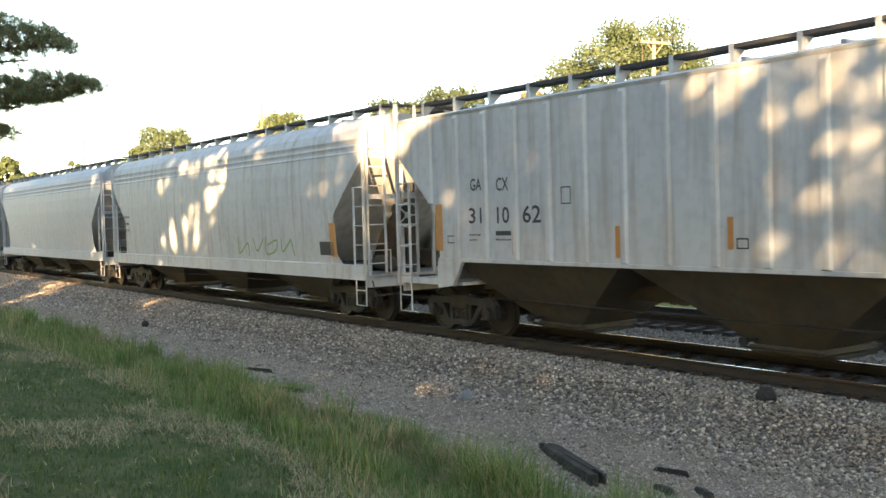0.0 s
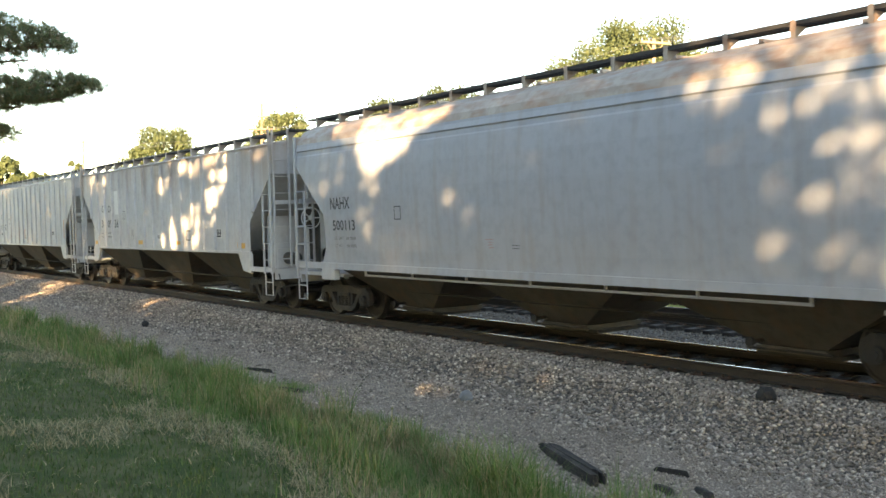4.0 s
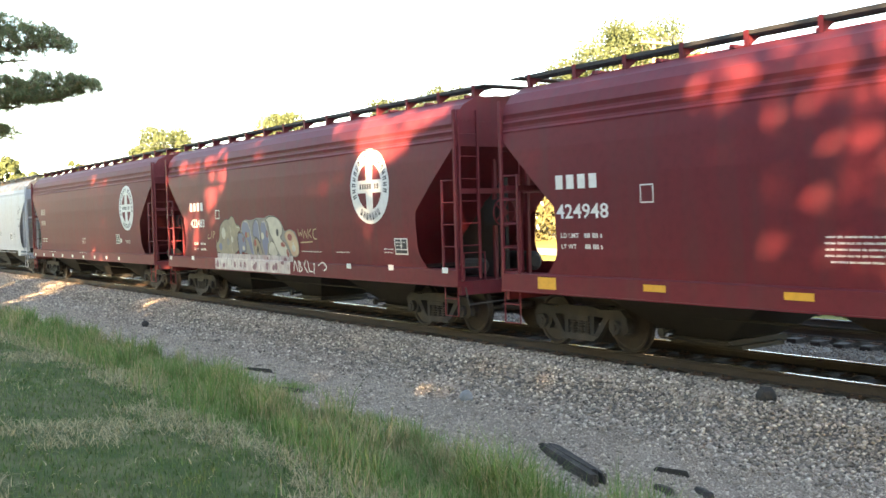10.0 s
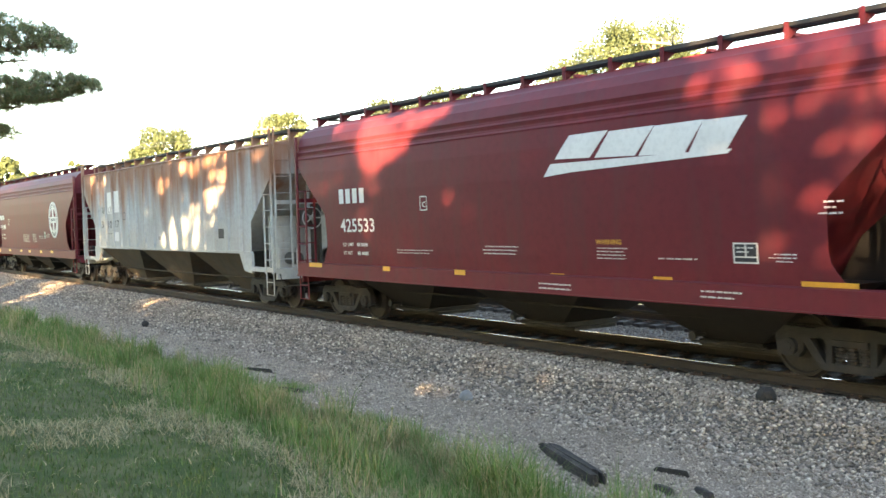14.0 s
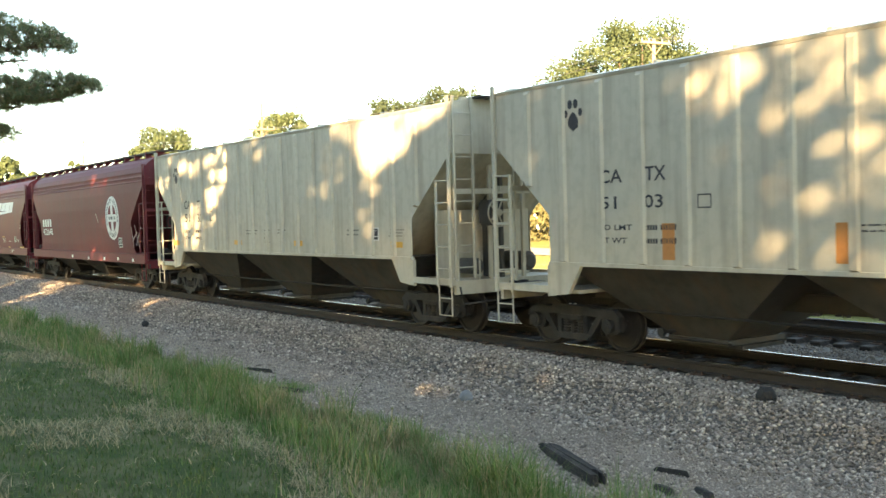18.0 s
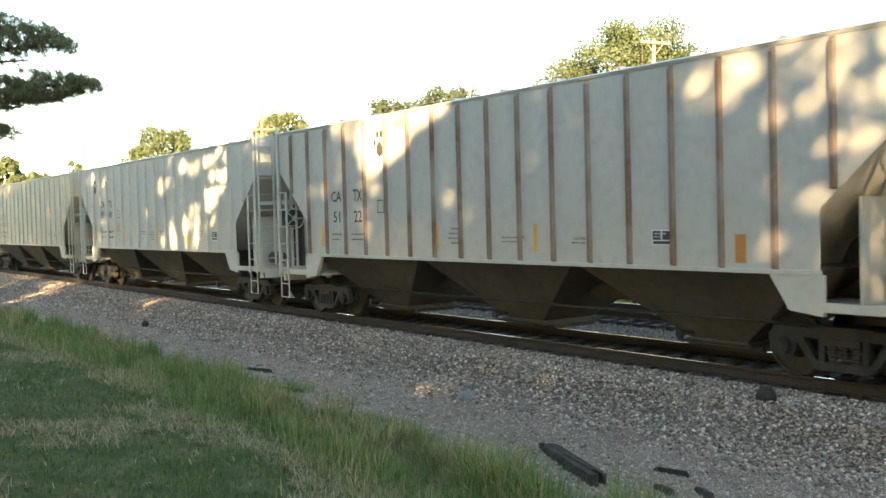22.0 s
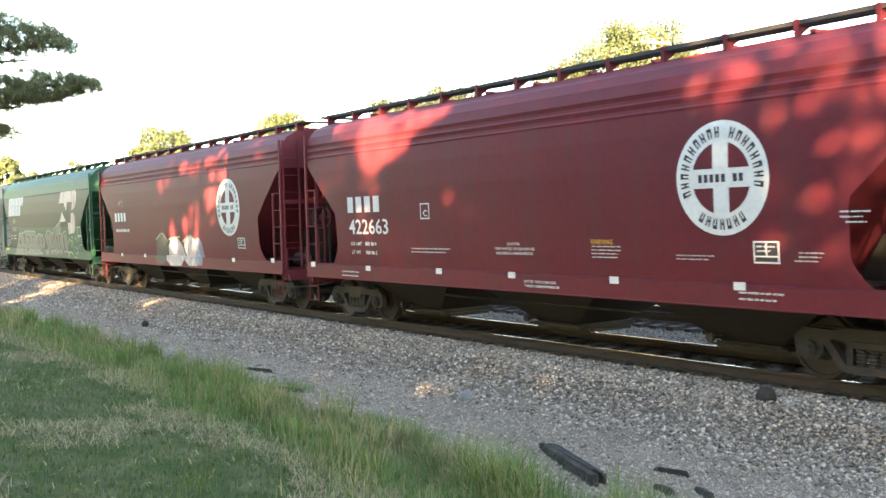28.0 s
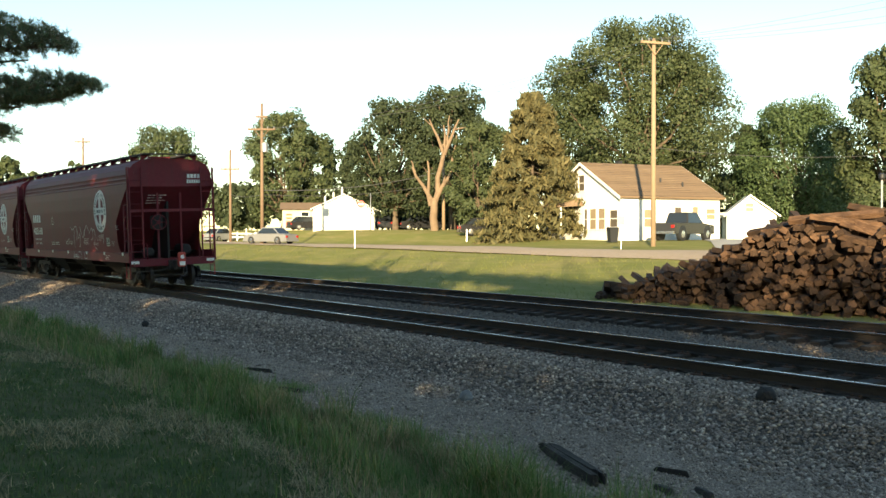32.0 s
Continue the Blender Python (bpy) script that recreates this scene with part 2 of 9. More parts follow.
def tube(bm, a, b, r, n=8, r2=None, caps=True):
    a, b = Vector(a), Vector(b)
    d = (b - a).normalized()
    s = d.orthogonal().normalized()
    t = d.cross(s)
    r2 = r if r2 is None else r2
    ring = lambda c, q: [bm.verts.new(c + (s * math.cos(k * 2 * math.pi / n) + t * math.sin(k * 2 * math.pi / n)) * q) for k in range(n)]
    A, B = ring(a, r), ring(b, r2)
    for i in range(n):
        bm.faces.new((A[i], A[(i + 1) % n], B[(i + 1) % n], B[i]))
    if caps:
        bm.faces.new(A[::-1])
        bm.faces.new(B)


def pipe(bm, pts, r, n=6):
    """One continuous bent tube."""
    pts = [Vector(p) for p in pts]
    rings = []
    s = (pts[1] - pts[0]).orthogonal().normalized()
    for i, p in enumerate(pts):
        d = (pts[min(i + 1, len(pts) - 1)] - pts[max(i - 1, 0)]).normalized()
        s = (s - d * s.dot(d)).normalized() if abs(s.dot(d)) < 0.999 else d.orthogonal().normalized()
        t = d.cross(s)
        rings.append([bm.verts.new(p + (s * math.cos(k * 2 * math.pi / n) + t * math.sin(k * 2 * math.pi / n)) * r) for k in range(n)])
    for A, B in zip(rings, rings[1:]):
        for i in range(n):
            bm.faces.new((A[i], A[(i + 1) % n], B[(i + 1) % n], B[i]))
    bm.faces.new(rings[0][::-1])
    bm.faces.new(rings[-1])


def disc_stack(bm, rows, n=28, axis="y"):
    """A turned solid: rows of (position along the axis, radius)."""
    rings = []
    for p, r in rows:
        ring = []
        for k in range(n):
            c, s = math.cos(2 * math.pi * k / n) * r, math.sin(2 * math.pi * k / n) * r
            ring.append(bm.verts.new((c, p, s) if axis == "y" else ((p, c, s) if axis == "x" else (c, s, p))))
        rings.append(ring)
    for A, B in zip(rings, rings[1:]):
        for i in range(n):
            bm.faces.new((A[i], A[(i + 1) % n], B[(i + 1) % n], B[i]))
    bm.faces.new(rings[0][::-1])
    bm.faces.new(rings[-1])


def fix_normals(bm):
    bmesh.ops.recalc_face_normals(bm, faces=bm.faces)
    return bm


def raw(name, verts, faces, mat, parent=None, label="", smooth=False):
    me = bpy.data.meshes.new(name)
    me.from_pydata(verts, [], faces)
    me.update()
    return link_part(name, me, mat, parent, label, None, smooth)


def smoothstep(a, b, x):
    t = min(1.0, max(0.0, (x - a) / (b - a)))
    return t * t * (3 - 2 * t)

# ---- ground: one sheet out to the horizon ----
def ground_z(x, y):
    z = -0.28
    z += -0.22 * smoothstep(-9.0, -6.2, y)
    z += 0.30 * smoothstep(-3.5, -2.0, y)
    z += -0.05 * smoothstep(0.9, 2.2, y)
    z += -0.03 * smoothstep(7.6, 9.4, y)
    z += 1.35 * smoothstep(9.2, 22.0, y)
    z += smoothstep(31.5, 38.0, y) * (0.42 + 0.9 * smoothstep(55.0, 84.0, -x))   # the yards beyond the street lie higher
    if -1.9 > y:
        z += 0.05 * noise.noise(Vector((x * 0.35, y * 0.35, 0.0))) + 0.02 * noise.noise(Vector((x * 1.7, y * 1.7, 3.0)))
    elif y > 9:
        z += 0.08 * noise.noise(Vector((x * 0.15, y * 0.15, 5.0))) * smoothstep(9, 14, y)
    return z


def lawn_edge(x):
    return -6.1 + 0.022 * min(0.0, x + 6) * 0.6 - 0.9 * smoothstep(-16, -6, x) + 0.35 * noise.noise(Vector((x * 0.45, 0.3, 7.0))) + 0.2 * noise.noise(Vector((x * 1.6, 1.3, 7.0)))


M_LAWN = material("lawn_turf", (0.050, 0.082, 0.024), (0.085, 0.088, 0.040), 0.95, grain=14, broad=0.9, mix=0.9, bump=0.8, bump_scale=60, spec=0.1, streak=(0.20, 0.165, 0.09), streak_amount=0.5, streak_size=(0.35, 0.5, 0.3))
M_GRASSFAR = material("mown_field_grass", (0.19, 0.205, 0.060), (0.26, 0.235, 0.085), 0.95, grain=5.0, broad=0.25, mix=0.9, bump=0.9, bump_scale=9, spec=0.1, streak=(0.33, 0.275, 0.13), streak_amount=0.5, streak_size=(0.10, 0.35, 0.3))
M_GRAVEL = material("fine_grey_gravel", (0.345, 0.270, 0.208), (0.215, 0.166, 0.128), 0.95, grain=45, broad=0.8, mix=0.9, bump=1.0, bump_scale=70, spec=0.2, speck=0.6, streak=(0.24, 0.185, 0.145), streak_amount=0.6, streak_size=(0.3, 0.6, 0.3))
M_BALLASTBED = material("ballast_bed", (0.165, 0.138, 0.115), (0.085, 0.070, 0.058), 0.95, grain=30, broad=2.0, mix=0.9, bump=1.0, bump_scale=40, spec=0.2, speck=0.6)

xs = [-2600, -1500, -900, -600, -400, -300, -230, -180, -150, -125, -115, -108, -102, -97, -92, -87] + [round(-82 + 0.36 * i, 3) for i in range(264)] + [16, 20, 26, 36, 50, 75, 110, 170, 260, 420, 800, 1500, 2600]
ys = [-2600, -1400, -700, -350, -180, -100, -60, -38, -26, -20, -16.5] + [round(-14.5 + 0.26 * i, 3) for i in range(60)] + [1.5, 2.2, 3, 3.8, 4.5, 5.5, 6.6, 7.6, 8.2, 8.8, 9.4, 10, 10.8, 11.6, 12.4, 13.2, 14, 14.8, 15.6, 17, 19, 22, 26, 29, 31, 32, 33.2, 34.5, 36, 37.5, 39, 44, 52, 62, 75, 95, 130, 180, 260, 420, 800, 1500, 2600]
gv = [(x, y, ground_z(x, y)) for x in xs for y in ys]
ny = len(ys)
gf, gm = [], []
for i in range(len(xs) - 1):
    for j in range(ny - 1):
        gf.append((i * ny + j, (i + 1) * ny + j, (i + 1) * ny + j + 1, i * ny + j + 1))
        cx, cy = (xs[i] + xs[i + 1]) / 2, (ys[j] + ys[j + 1]) / 2
        toe = -3.45 + 0.25 * noise.noise(Vector((cx * 0.8, 0, 2.0)))
        if cy < lawn_edge(cx):
            gm.append(0)
        elif cy < toe:
            gm.append(1)
        elif cy < 9.2 + 0.4 * noise.noise(Vector((cx * 0.6, 0, 4.0))):
            gm.append(2)
        else:
            gm.append(3)
ground = raw("ground", gv, gf, None, smooth=True)
for m in (M_LAWN, M_GRAVEL, M_BALLASTBED, M_GRASSFAR):
    ground.data.materials.append(m)
ground.data.polygons.foreach_set("material_index", gm)
tagged(ground, "lawn, grey gravel strip, stone ballast and mown grass", "ground", kind="structure")


# ---- stones ----
def rock_templates(n, rng):
    out = []
    for _ in range(n):
        bm = bmesh.new()
        six = [bm.verts.new(p) for p in ((1, 0, 0), (0, 1, 0), (-1, 0, 0), (0, -1, 0), (0, 0, 1), (0, 0, -1))]
        for i in range(4):
            bm.faces.new((six[i], six[(i + 1) % 4], six[4]))
            bm.faces.new((six[(i + 1) % 4], six[i], six[5]))
        s = Vector((rng.uniform(0.8, 1.2), rng.uniform(0.65, 1.0), rng.uniform(0.5, 0.8)))
        v = []
        for w in bm.verts:
            k = rng.uniform(0.70, 1.15)
            v.append((w.co.x * s.x * k, w.co.y * s.y * k, w.co.z * s.z * k))
        bm.verts.index_update()
        f = [[w.index for w in face.verts] for face in bm.faces]
        bm.free()
        out.append((np.array(v), np.array(f)))
    return out


def scatter_rocks(name, places, mat, label, seed, category="stones", parent=None):
    """places: rows of x, y, z, size."""
    rng = random.Random(seed)
    temps = rock_templates(8, rng)
    V, Fc, base = [], [], 0
    for x, y, z, s in places:
        tv, tf = temps[rng.randrange(8)]
        a, b = rng.uniform(0, 6.283), rng.uniform(-0.7, 0.7)
        ca, sa, cb, sb = math.cos(a), math.sin(a), math.cos(b), math.sin(b)
        R = np.array(((ca, -sa, 0), (sa, ca, 0), (0, 0, 1))) @ np.array(((1, 0, 0), (0, cb, -sb), (0, sb, cb)))
        V.append(tv @ R.T * s + (x, y, z))
        Fc.append(tf + base)
        base += len(tv)
    V, Fc = np.concatenate(V), np.concatenate(Fc)
    me = bpy.data.meshes.new(name)
    me.vertices.add(len(V))
    me.vertices.foreach_set("co", V.ravel())
    me.loops.add(Fc.size)
    me.loops.foreach_set("vertex_index", Fc.ravel().astype(np.int32))
    me.polygons.add(len(Fc))
    me.polygons.foreach_set("loop_start", np.arange(0, Fc.size, 3, dtype=np.int32))
    me.update(calc_edges=True)
    me.validate()
    ob = link_part(name, me, mat, parent)
    return tagged(ob, label, category, kind="stuff")


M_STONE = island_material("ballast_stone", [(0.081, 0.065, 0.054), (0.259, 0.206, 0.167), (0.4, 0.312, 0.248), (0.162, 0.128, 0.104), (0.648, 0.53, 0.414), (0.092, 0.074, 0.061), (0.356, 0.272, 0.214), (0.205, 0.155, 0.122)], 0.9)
# the shoulder stones' colours at about half their value
M_MIDSTONE = island_material("dark_ballast_stone", [(0.042, 0.034, 0.028), (0.135, 0.107, 0.087), (0.208, 0.162, 0.129), (0.084, 0.067, 0.054), (0.337, 0.276, 0.215), (0.048, 0.038, 0.032), (0.185, 0.141, 0.111), (0.107, 0.081, 0.063)], 0.9)
M_OILYSTONE = island_material("oily_ballast_stone", [(0.059, 0.046, 0.035), (0.135, 0.105, 0.079), (0.216, 0.168, 0.126), (0.086, 0.067, 0.051)], 0.9)
M_PEBBLE = island_material("gravel_pebble", [(0.108, 0.084, 0.068), (0.335, 0.262, 0.207), (0.583, 0.465, 0.36), (0.205, 0.16, 0.126), (0.432, 0.335, 0.261), (0.14, 0.11, 0.088)], 0.95)
rng = random.Random(11)
places = []
while len(places) < 84000:
    u = rng.random()
    x = -3.2 - 56 * u ** 1.9
    y = rng.uniform(-4.3, -1.0)
    if y < -3.5 and rng.random() < (-3.5 - y) / 0.8 * 1.05:
        continue
    s = 0.013 + 0.024 * rng.random() ** 1.8
    s *= 1 + 0.014 * -min(0, x)
    places.append((x, y, ground_z(x, y) + s * rng.uniform(0.1, 0.7), s))
scatter_rocks("ballast_stones", places, M_STONE, "loose grey and tan ballast stones on the shoulder", 3)
places = []
while len(places) < 16000:
    x = 3.0 - 70 * rng.random() ** 1.9
    y = rng.choice((rng.uniform(-0.65, 1.35), rng.uniform(4.9, 8.3)))
    s = rng.uniform(0.018, 0.036) * (1 + 0.012 * -min(0, x))
    places.append((x, y, ground_z(x, y) + s * 0.2, s))
scatter_rocks("ballast_stones", places, M_OILYSTONE, "loose dark ballast stones between the rails", 4)
places = []
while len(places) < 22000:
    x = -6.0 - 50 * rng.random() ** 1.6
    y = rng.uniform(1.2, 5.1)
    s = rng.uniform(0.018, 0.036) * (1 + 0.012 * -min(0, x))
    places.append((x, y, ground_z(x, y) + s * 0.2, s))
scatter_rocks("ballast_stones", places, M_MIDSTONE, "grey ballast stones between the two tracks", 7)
places = []
while len(places) < 88000:
    x = -4.2 - 40 * rng.random() ** 1.9
    y = rng.uniform(-8.2, -3.0)
    if y < lawn_edge(x) - 0.1:
        continue
    s = (0.006 + 0.014 * rng.random() ** 1.5) * (1 + 0.012 * -min(0, x)) * (2.2 if rng.random() < 0.05 else 1)
    places.append((x, y, ground_z(x, y) + s * 0.2, s))
scatter_rocks("gravel_pebbles", places, M_PEBBLE, "small pebbles strewn on the gravel strip", 5)


# ---- tracks ----
def build_track(y_mid, z_near, label):
    root = empty("railway_track", pose(0, y_mid, z_near + 0.025, CANT), label, "railway track", "railway tracks", "structure")
    for side in (-1, 1):
        bm = bmesh.new()
        foot = [(-0.07, -0.172), (0.07, -0.172), (0.07, -0.160), (0.012, -0.142), (0.010, -0.048), (0.036, -0.036), (0.036, -0.004), (-0.036, -0.004), (-0.036, -0.036), (-0.010, -0.048), (-0.012, -0.142), (-0.07, -0.160)]
        prism(bm, [(a + side * 0.7535, b) for a, b in foot], -420, 160, "x")
        rail = part("rail", fix_normals(bm), M_RAIL, root)
        bm = bmesh.new()
        prism(bm, [(side * 0.7535 - 0.022, -0.004), (side * 0.7535 + 0.022, -0.004), (side * 0.7535 + 0.018, 0.0), (side * 0.7535 - 0.018, 0.0)], -420, 160, "x")
        part("rail_head", fix_normals(bm), M_RAILTOP, rail, "polished steel running surface")
    rg = random.Random(int(y_mid * 10) + 5)
    tie_mesh = []
    for k in range(4):
        bm = bmesh.new()
        box(bm, -0.115, 0.115, -1.3 + rg.uniform(-0.03, 0.03), 1.3 + rg.uniform(-0.03, 0.03), -0.36, -0.19)
        bmesh.ops.bevel(bm, geom=bm.edges[:], offset=0.012, segments=1, affect="EDGES")
        me = bpy.data.meshes.new("tie")
        bm.to_mesh(me)
        bm.free()
        me.materials.append(M_TIE)
        tie_mesh.append(me)
    bm = bmesh.new()
    for side in (-1, 1):
        box(bm, -0.095, 0.095, side * 0.7535 - 0.18, side * 0.7535 + 0.18, -0.19, -0.174)
        for dx in (-0.06, 0.06):
            for dy in (-0.09, 0.09):
                box(bm, dx - 0.012, dx + 0.012, side * 0.7535 + dy - 0.014, side * 0.7535 + dy + 0.014, -0.174, -0.145)
    plate = bpy.data.meshes.new("tie_plate")
    bm.to_mesh(plate)
    bm.free()
    plate.materials.append(M_PLATE)
    x = 4.0
    while x > -66:
        t = new("tie", tie_mesh[rg.randrange(4)])
        t.parent = root
        t.matrix_basis = pose(x, 0, rg.uniform(-0.008, 0.012), 0, 0, rg.uniform(-0.8, 0.8))
        p = new("tie_plate", plate)
        p.parent = t
        x -= 0.53 + rg.uniform(-0.02, 0.02)
    return root


build_track(0.0, 0.0, "canted railway track with rusty rails on dark timber ties")
build_track(5.75, 0.05, "second railway track, rusty rails on dark timber ties")


# ---- grass ----
M_BLADE = island_material("green_grass_blade", [(0.070, 0.138, 0.034), (0.115, 0.200, 0.050), (0.205, 0.262, 0.095), (0.085, 0.165, 0.040), (0.27, 0.285, 0.14)], 0.7, 0.3)
M_LAWNBLADE = island_material("lawn_blade", [(0.040, 0.078, 0.020), (0.078, 0.132, 0.034), (0.135, 0.170, 0.060), (0.056, 0.104, 0.026), (0.20, 0.185, 0.095)], 0.75, 0.25)
M_FIELDBLADE = island_material("field_blade", [(0.17, 0.19, 0.045), (0.22, 0.225, 0.06), (0.26, 0.245, 0.075)], 0.8, 0.3)
M_STRAW = island_material("dry_grass_blade", [(0.34, 0.26, 0.145), (0.44, 0.345, 0.20), (0.27, 0.22, 0.11), (0.20, 0.19, 0.08)], 0.8, 0.2)


def blades(name, rows, mat, label, seed, flop=(0.1, 0.75)):
    """rows: x, y, z, height, width; each blade is a bent strip of two quads ending in a point."""
    r = np.random.RandomState(seed)
    A = np.array(rows)
    n = len(A)
    az = r.uniform(0, 2 * np.pi, n)
    side = np.stack([np.cos(az), np.sin(az), np.zeros(n)], 1)
    az2 = az + np.pi / 2 + r.normal(0, 0.4, n)
    lean = np.stack([np.cos(az2), np.sin(az2), np.zeros(n)], 1) * (A[:, 3] * r.uniform(*flop, n))[:, None]
    base, h, w = A[:, :3], A[:, 3:4], A[:, 4:5]
    up = np.array((0, 0, 1.0))
    mid = base + up * h * 0.6 + lean * 0.35
    tip = base + up * h * np.clip(1.05 - 0.25 * np.linalg.norm(lean, axis=1)[:, None] / h, 0.15, 1) + lean
    V = np.stack([base - side * w / 2, base + side * w / 2, mid + side * w * 0.4, mid - side * w * 0.4, tip], 1).reshape(-1, 3)
    me = bpy.data.meshes.new(name)
    me.vertices.add(5 * n)
    me.vertices.foreach_set("co", V.ravel())
    k = np.arange(n)[:, None] * 5
    loops = np.concatenate([k + 0, k + 1, k + 2, k + 3, k + 3, k + 2, k + 4], 1)
    me.loops.add(7 * n)
    me.loops.foreach_set("vertex_index", loops.ravel().astype(np.int32))
    me.polygons.add(2 * n)
    me.polygons.foreach_set("loop_start", (np.arange(n)[:, None] * 7 + np.array((0, 4))).ravel().astype(np.int32))
    me.update(calc_edges=True)
    me.validate()
    return tagged(link_part(name, me, mat), label, "grass", kind="stuff")


def straw_here(x, y):
    """Where the mown lawn has gone dry."""
    return noise.noise(Vector((x * 0.4, y * 0.95, 21.0))) + 0.45 * noise.noise(Vector((x * 1.7, y * 2.1, 5.0)))


rg = random.Random(77)
fringe, straw, lawn, mat_straw = [], [], [], []
while len(fringe) < 50000:
    x = -4.0 - 42 * rg.random() ** 1.6
    d = abs(rg.gauss(0, 0.75))
    if d > 2.2:
        continue
    y = lawn_edge(x) + 0.12 - d
    clump = 0.5 + 0.9 * max(0.0, noise.noise(Vector((x * 1.3, y * 1.3, 40.0))) + 0.25)
    h = rg.uniform(0.12, 0.56) * clump * (1.0 - 0.25 * d) * (0.6 + 1.0 * max(0.0, noise.noise(Vector((x * 2.9, y * 2.9, 11.0))) + 0.35))
    if h < 0.03:
        continue
    row = (x, y, ground_z(x, y) - 0.01, h, rg.uniform(0.005, 0.010) * (1 + 0.03 * -x))
    (straw if rg.random() < 0.16 + 0.34 * (straw_here(x, y) > 0.12) else fringe).append(row)
while len(lawn) < 78000:
    x = -5.0 - 38 * rg.random() ** 1.9
    y = lawn_edge(x) - 0.3 - 7.5 * rg.random() ** 1.2
    h = rg.uniform(0.03, 0.075)
    row = (x, y, ground_z(x, y) - 0.005, h, rg.uniform(0.005, 0.011) * (1 + 0.03 * -x))
    dry = straw_here(x, y) + 0.5 * math.exp(-((lawn_edge(x) - y - 1.55) / 0.4) ** 2)
    if dry > 0.2 and rg.random() < 0.85:
        mat_straw.append(row[:3] + (rg.uniform(0.06, 0.16), row[4] * 0.7))
    else:
        (mat_straw if rg.random() < 0.03 else lawn).append(row)
# a few weeds on the gravel and in the far field
for cx, cy, n in ((-14.2, -5.6, 500), (-11.0, -6.0, 300), (-12.8, -3.75, 120), (-9.9, -6.1, 350)):
    for _ in range(n):
        x, y = cx + rg.gauss(0, 0.28), cy + rg.gauss(0, 0.14)
        (straw if cy > -5 else fringe).append((x, y, ground_z(x, y) - 0.01, rg.uniform(0.04, 0.17 if cy < -5 else 0.07), 0.008))
blades("grass_fringe", fringe, M_BLADE, "long green grass at the lawn's edge", 1)
blades("dry_grass", straw, M_STRAW, "dry straw-coloured grass at the lawn's edge", 2)
blades("dead_grass", mat_straw, M_STRAW, "flattened dead grass clippings on the lawn", 5, (0.9, 2.6))
blades("lawn_grass", lawn, M_LAWNBLADE, "short mown green lawn", 3)
field = []
while len(field) < 26000:
    x = -4 - 75 * rg.random()
    y = 9.2 + 14 * rg.random() ** 1.3
    field.append((x, y, ground_z(x, y) - 0.01, rg.uniform(0.04, 0.10), rg.uniform(0.01, 0.028)))
blades("field_grass", field, M_FIELDBLADE, "mown grass beyond the tracks", 4)


# ---- litter beside the track ----
def splintered_board():
    a, b = Vector((-8.9, -5.08, -0.44)), Vector((-7.0, -5.9, -0.44))
    d = b - a
    m = Matrix.Translation(a) @ Matrix.Rotation(math.atan2(d.y, d.x), 4, "Z")
    root = empty("broken_tie", m, "splintered dark piece of timber tie on the gravel", "timber")
    r = random.Random(4)
    for k in range(5):
        bm = bmesh.new()
        y = -0.085 + 0.036 * k
        l0, l1 = r.uniform(0, 0.5) * (0.4 + abs(k - 2) * 0.7), d.length - r.uniform(0, 0.2) * abs(k - 1)
        h = r.uniform(0.03, 0.075)
        hull8(bm, [(l0, y, -0.08), (l1, y, -0.08), (l1, y + 0.034, -0.08), (l0 + 0.1, y + 0.034, -0.08)],
              [(l0 + 0.25, y + 0.01, h * 0.3), (l1 - 0.04, y, h), (l1, y + 0.032, h), (l0 + 0.4, y + 0.03, h * 0.55)])
        part("splinter", fix_normals(bm), M_TIE, root)


splintered_board()


def timber_chip(x, y, l, w, turn, label):
    bm = bmesh.new()
    z = ground_z(x, y)
    hull8(bm, [(-l / 2, -w / 2, -0.02), (l / 2, -w / 3, -0.02), (l / 2.2, w / 2, -0.02), (-l / 2.3, w / 2.4, -0.02)],
          [(-l / 2.6, -w / 3, 0.05), (l / 2.5, -w / 4, 0.07), (l / 2.6, w / 3, 0.06), (-l / 2.8, w / 3, 0.04)])
    bmesh.ops.bevel(bm, geom=bm.edges[:], offset=0.008, segments=1, affect="EDGES")
    ob = part("timber_chip", fix_normals(bm), M_TIE, at=pose(x, y, z, 0, 0, turn))
    tagged(ob, label, "timber", "timber scraps")


timber_chip(-6.55, -5.5, 0.34, 0.12, -25, "small dark chip of timber on gravel")
timber_chip(-6.25, -5.28, 0.40, 0.10, -30, "long dark chip of timber on gravel")
timber_chip(-14.0, -5.72, 0.7, 0.09, 8, "thin dark stick of timber on gravel")
timber_chip(-16.3, -5.2, 0.8, 0.08, 14, "thin dark stick of timber on gravel")
timber_chip(-7.0, -4.9, 0.5, 0.03, 5, "thin twig on gravel")


def lone_rock(x, y, s, mat, label):
    bm = bmesh.new()
    bmesh.ops.create_icosphere(bm, subdivisions=2, radius=s)
    for v in bm.verts:
        v.co *= 1 + 0.28 * noise.noise(v.co * (2.2 / s) + Vector((x, y, 0)))
        v.co.z *= 1.1
    ob = part("rock", bm, mat, at=(x, y, ground_z(x, y) + s * 0.45))
    tagged(ob, label, "rock", "lone rocks")


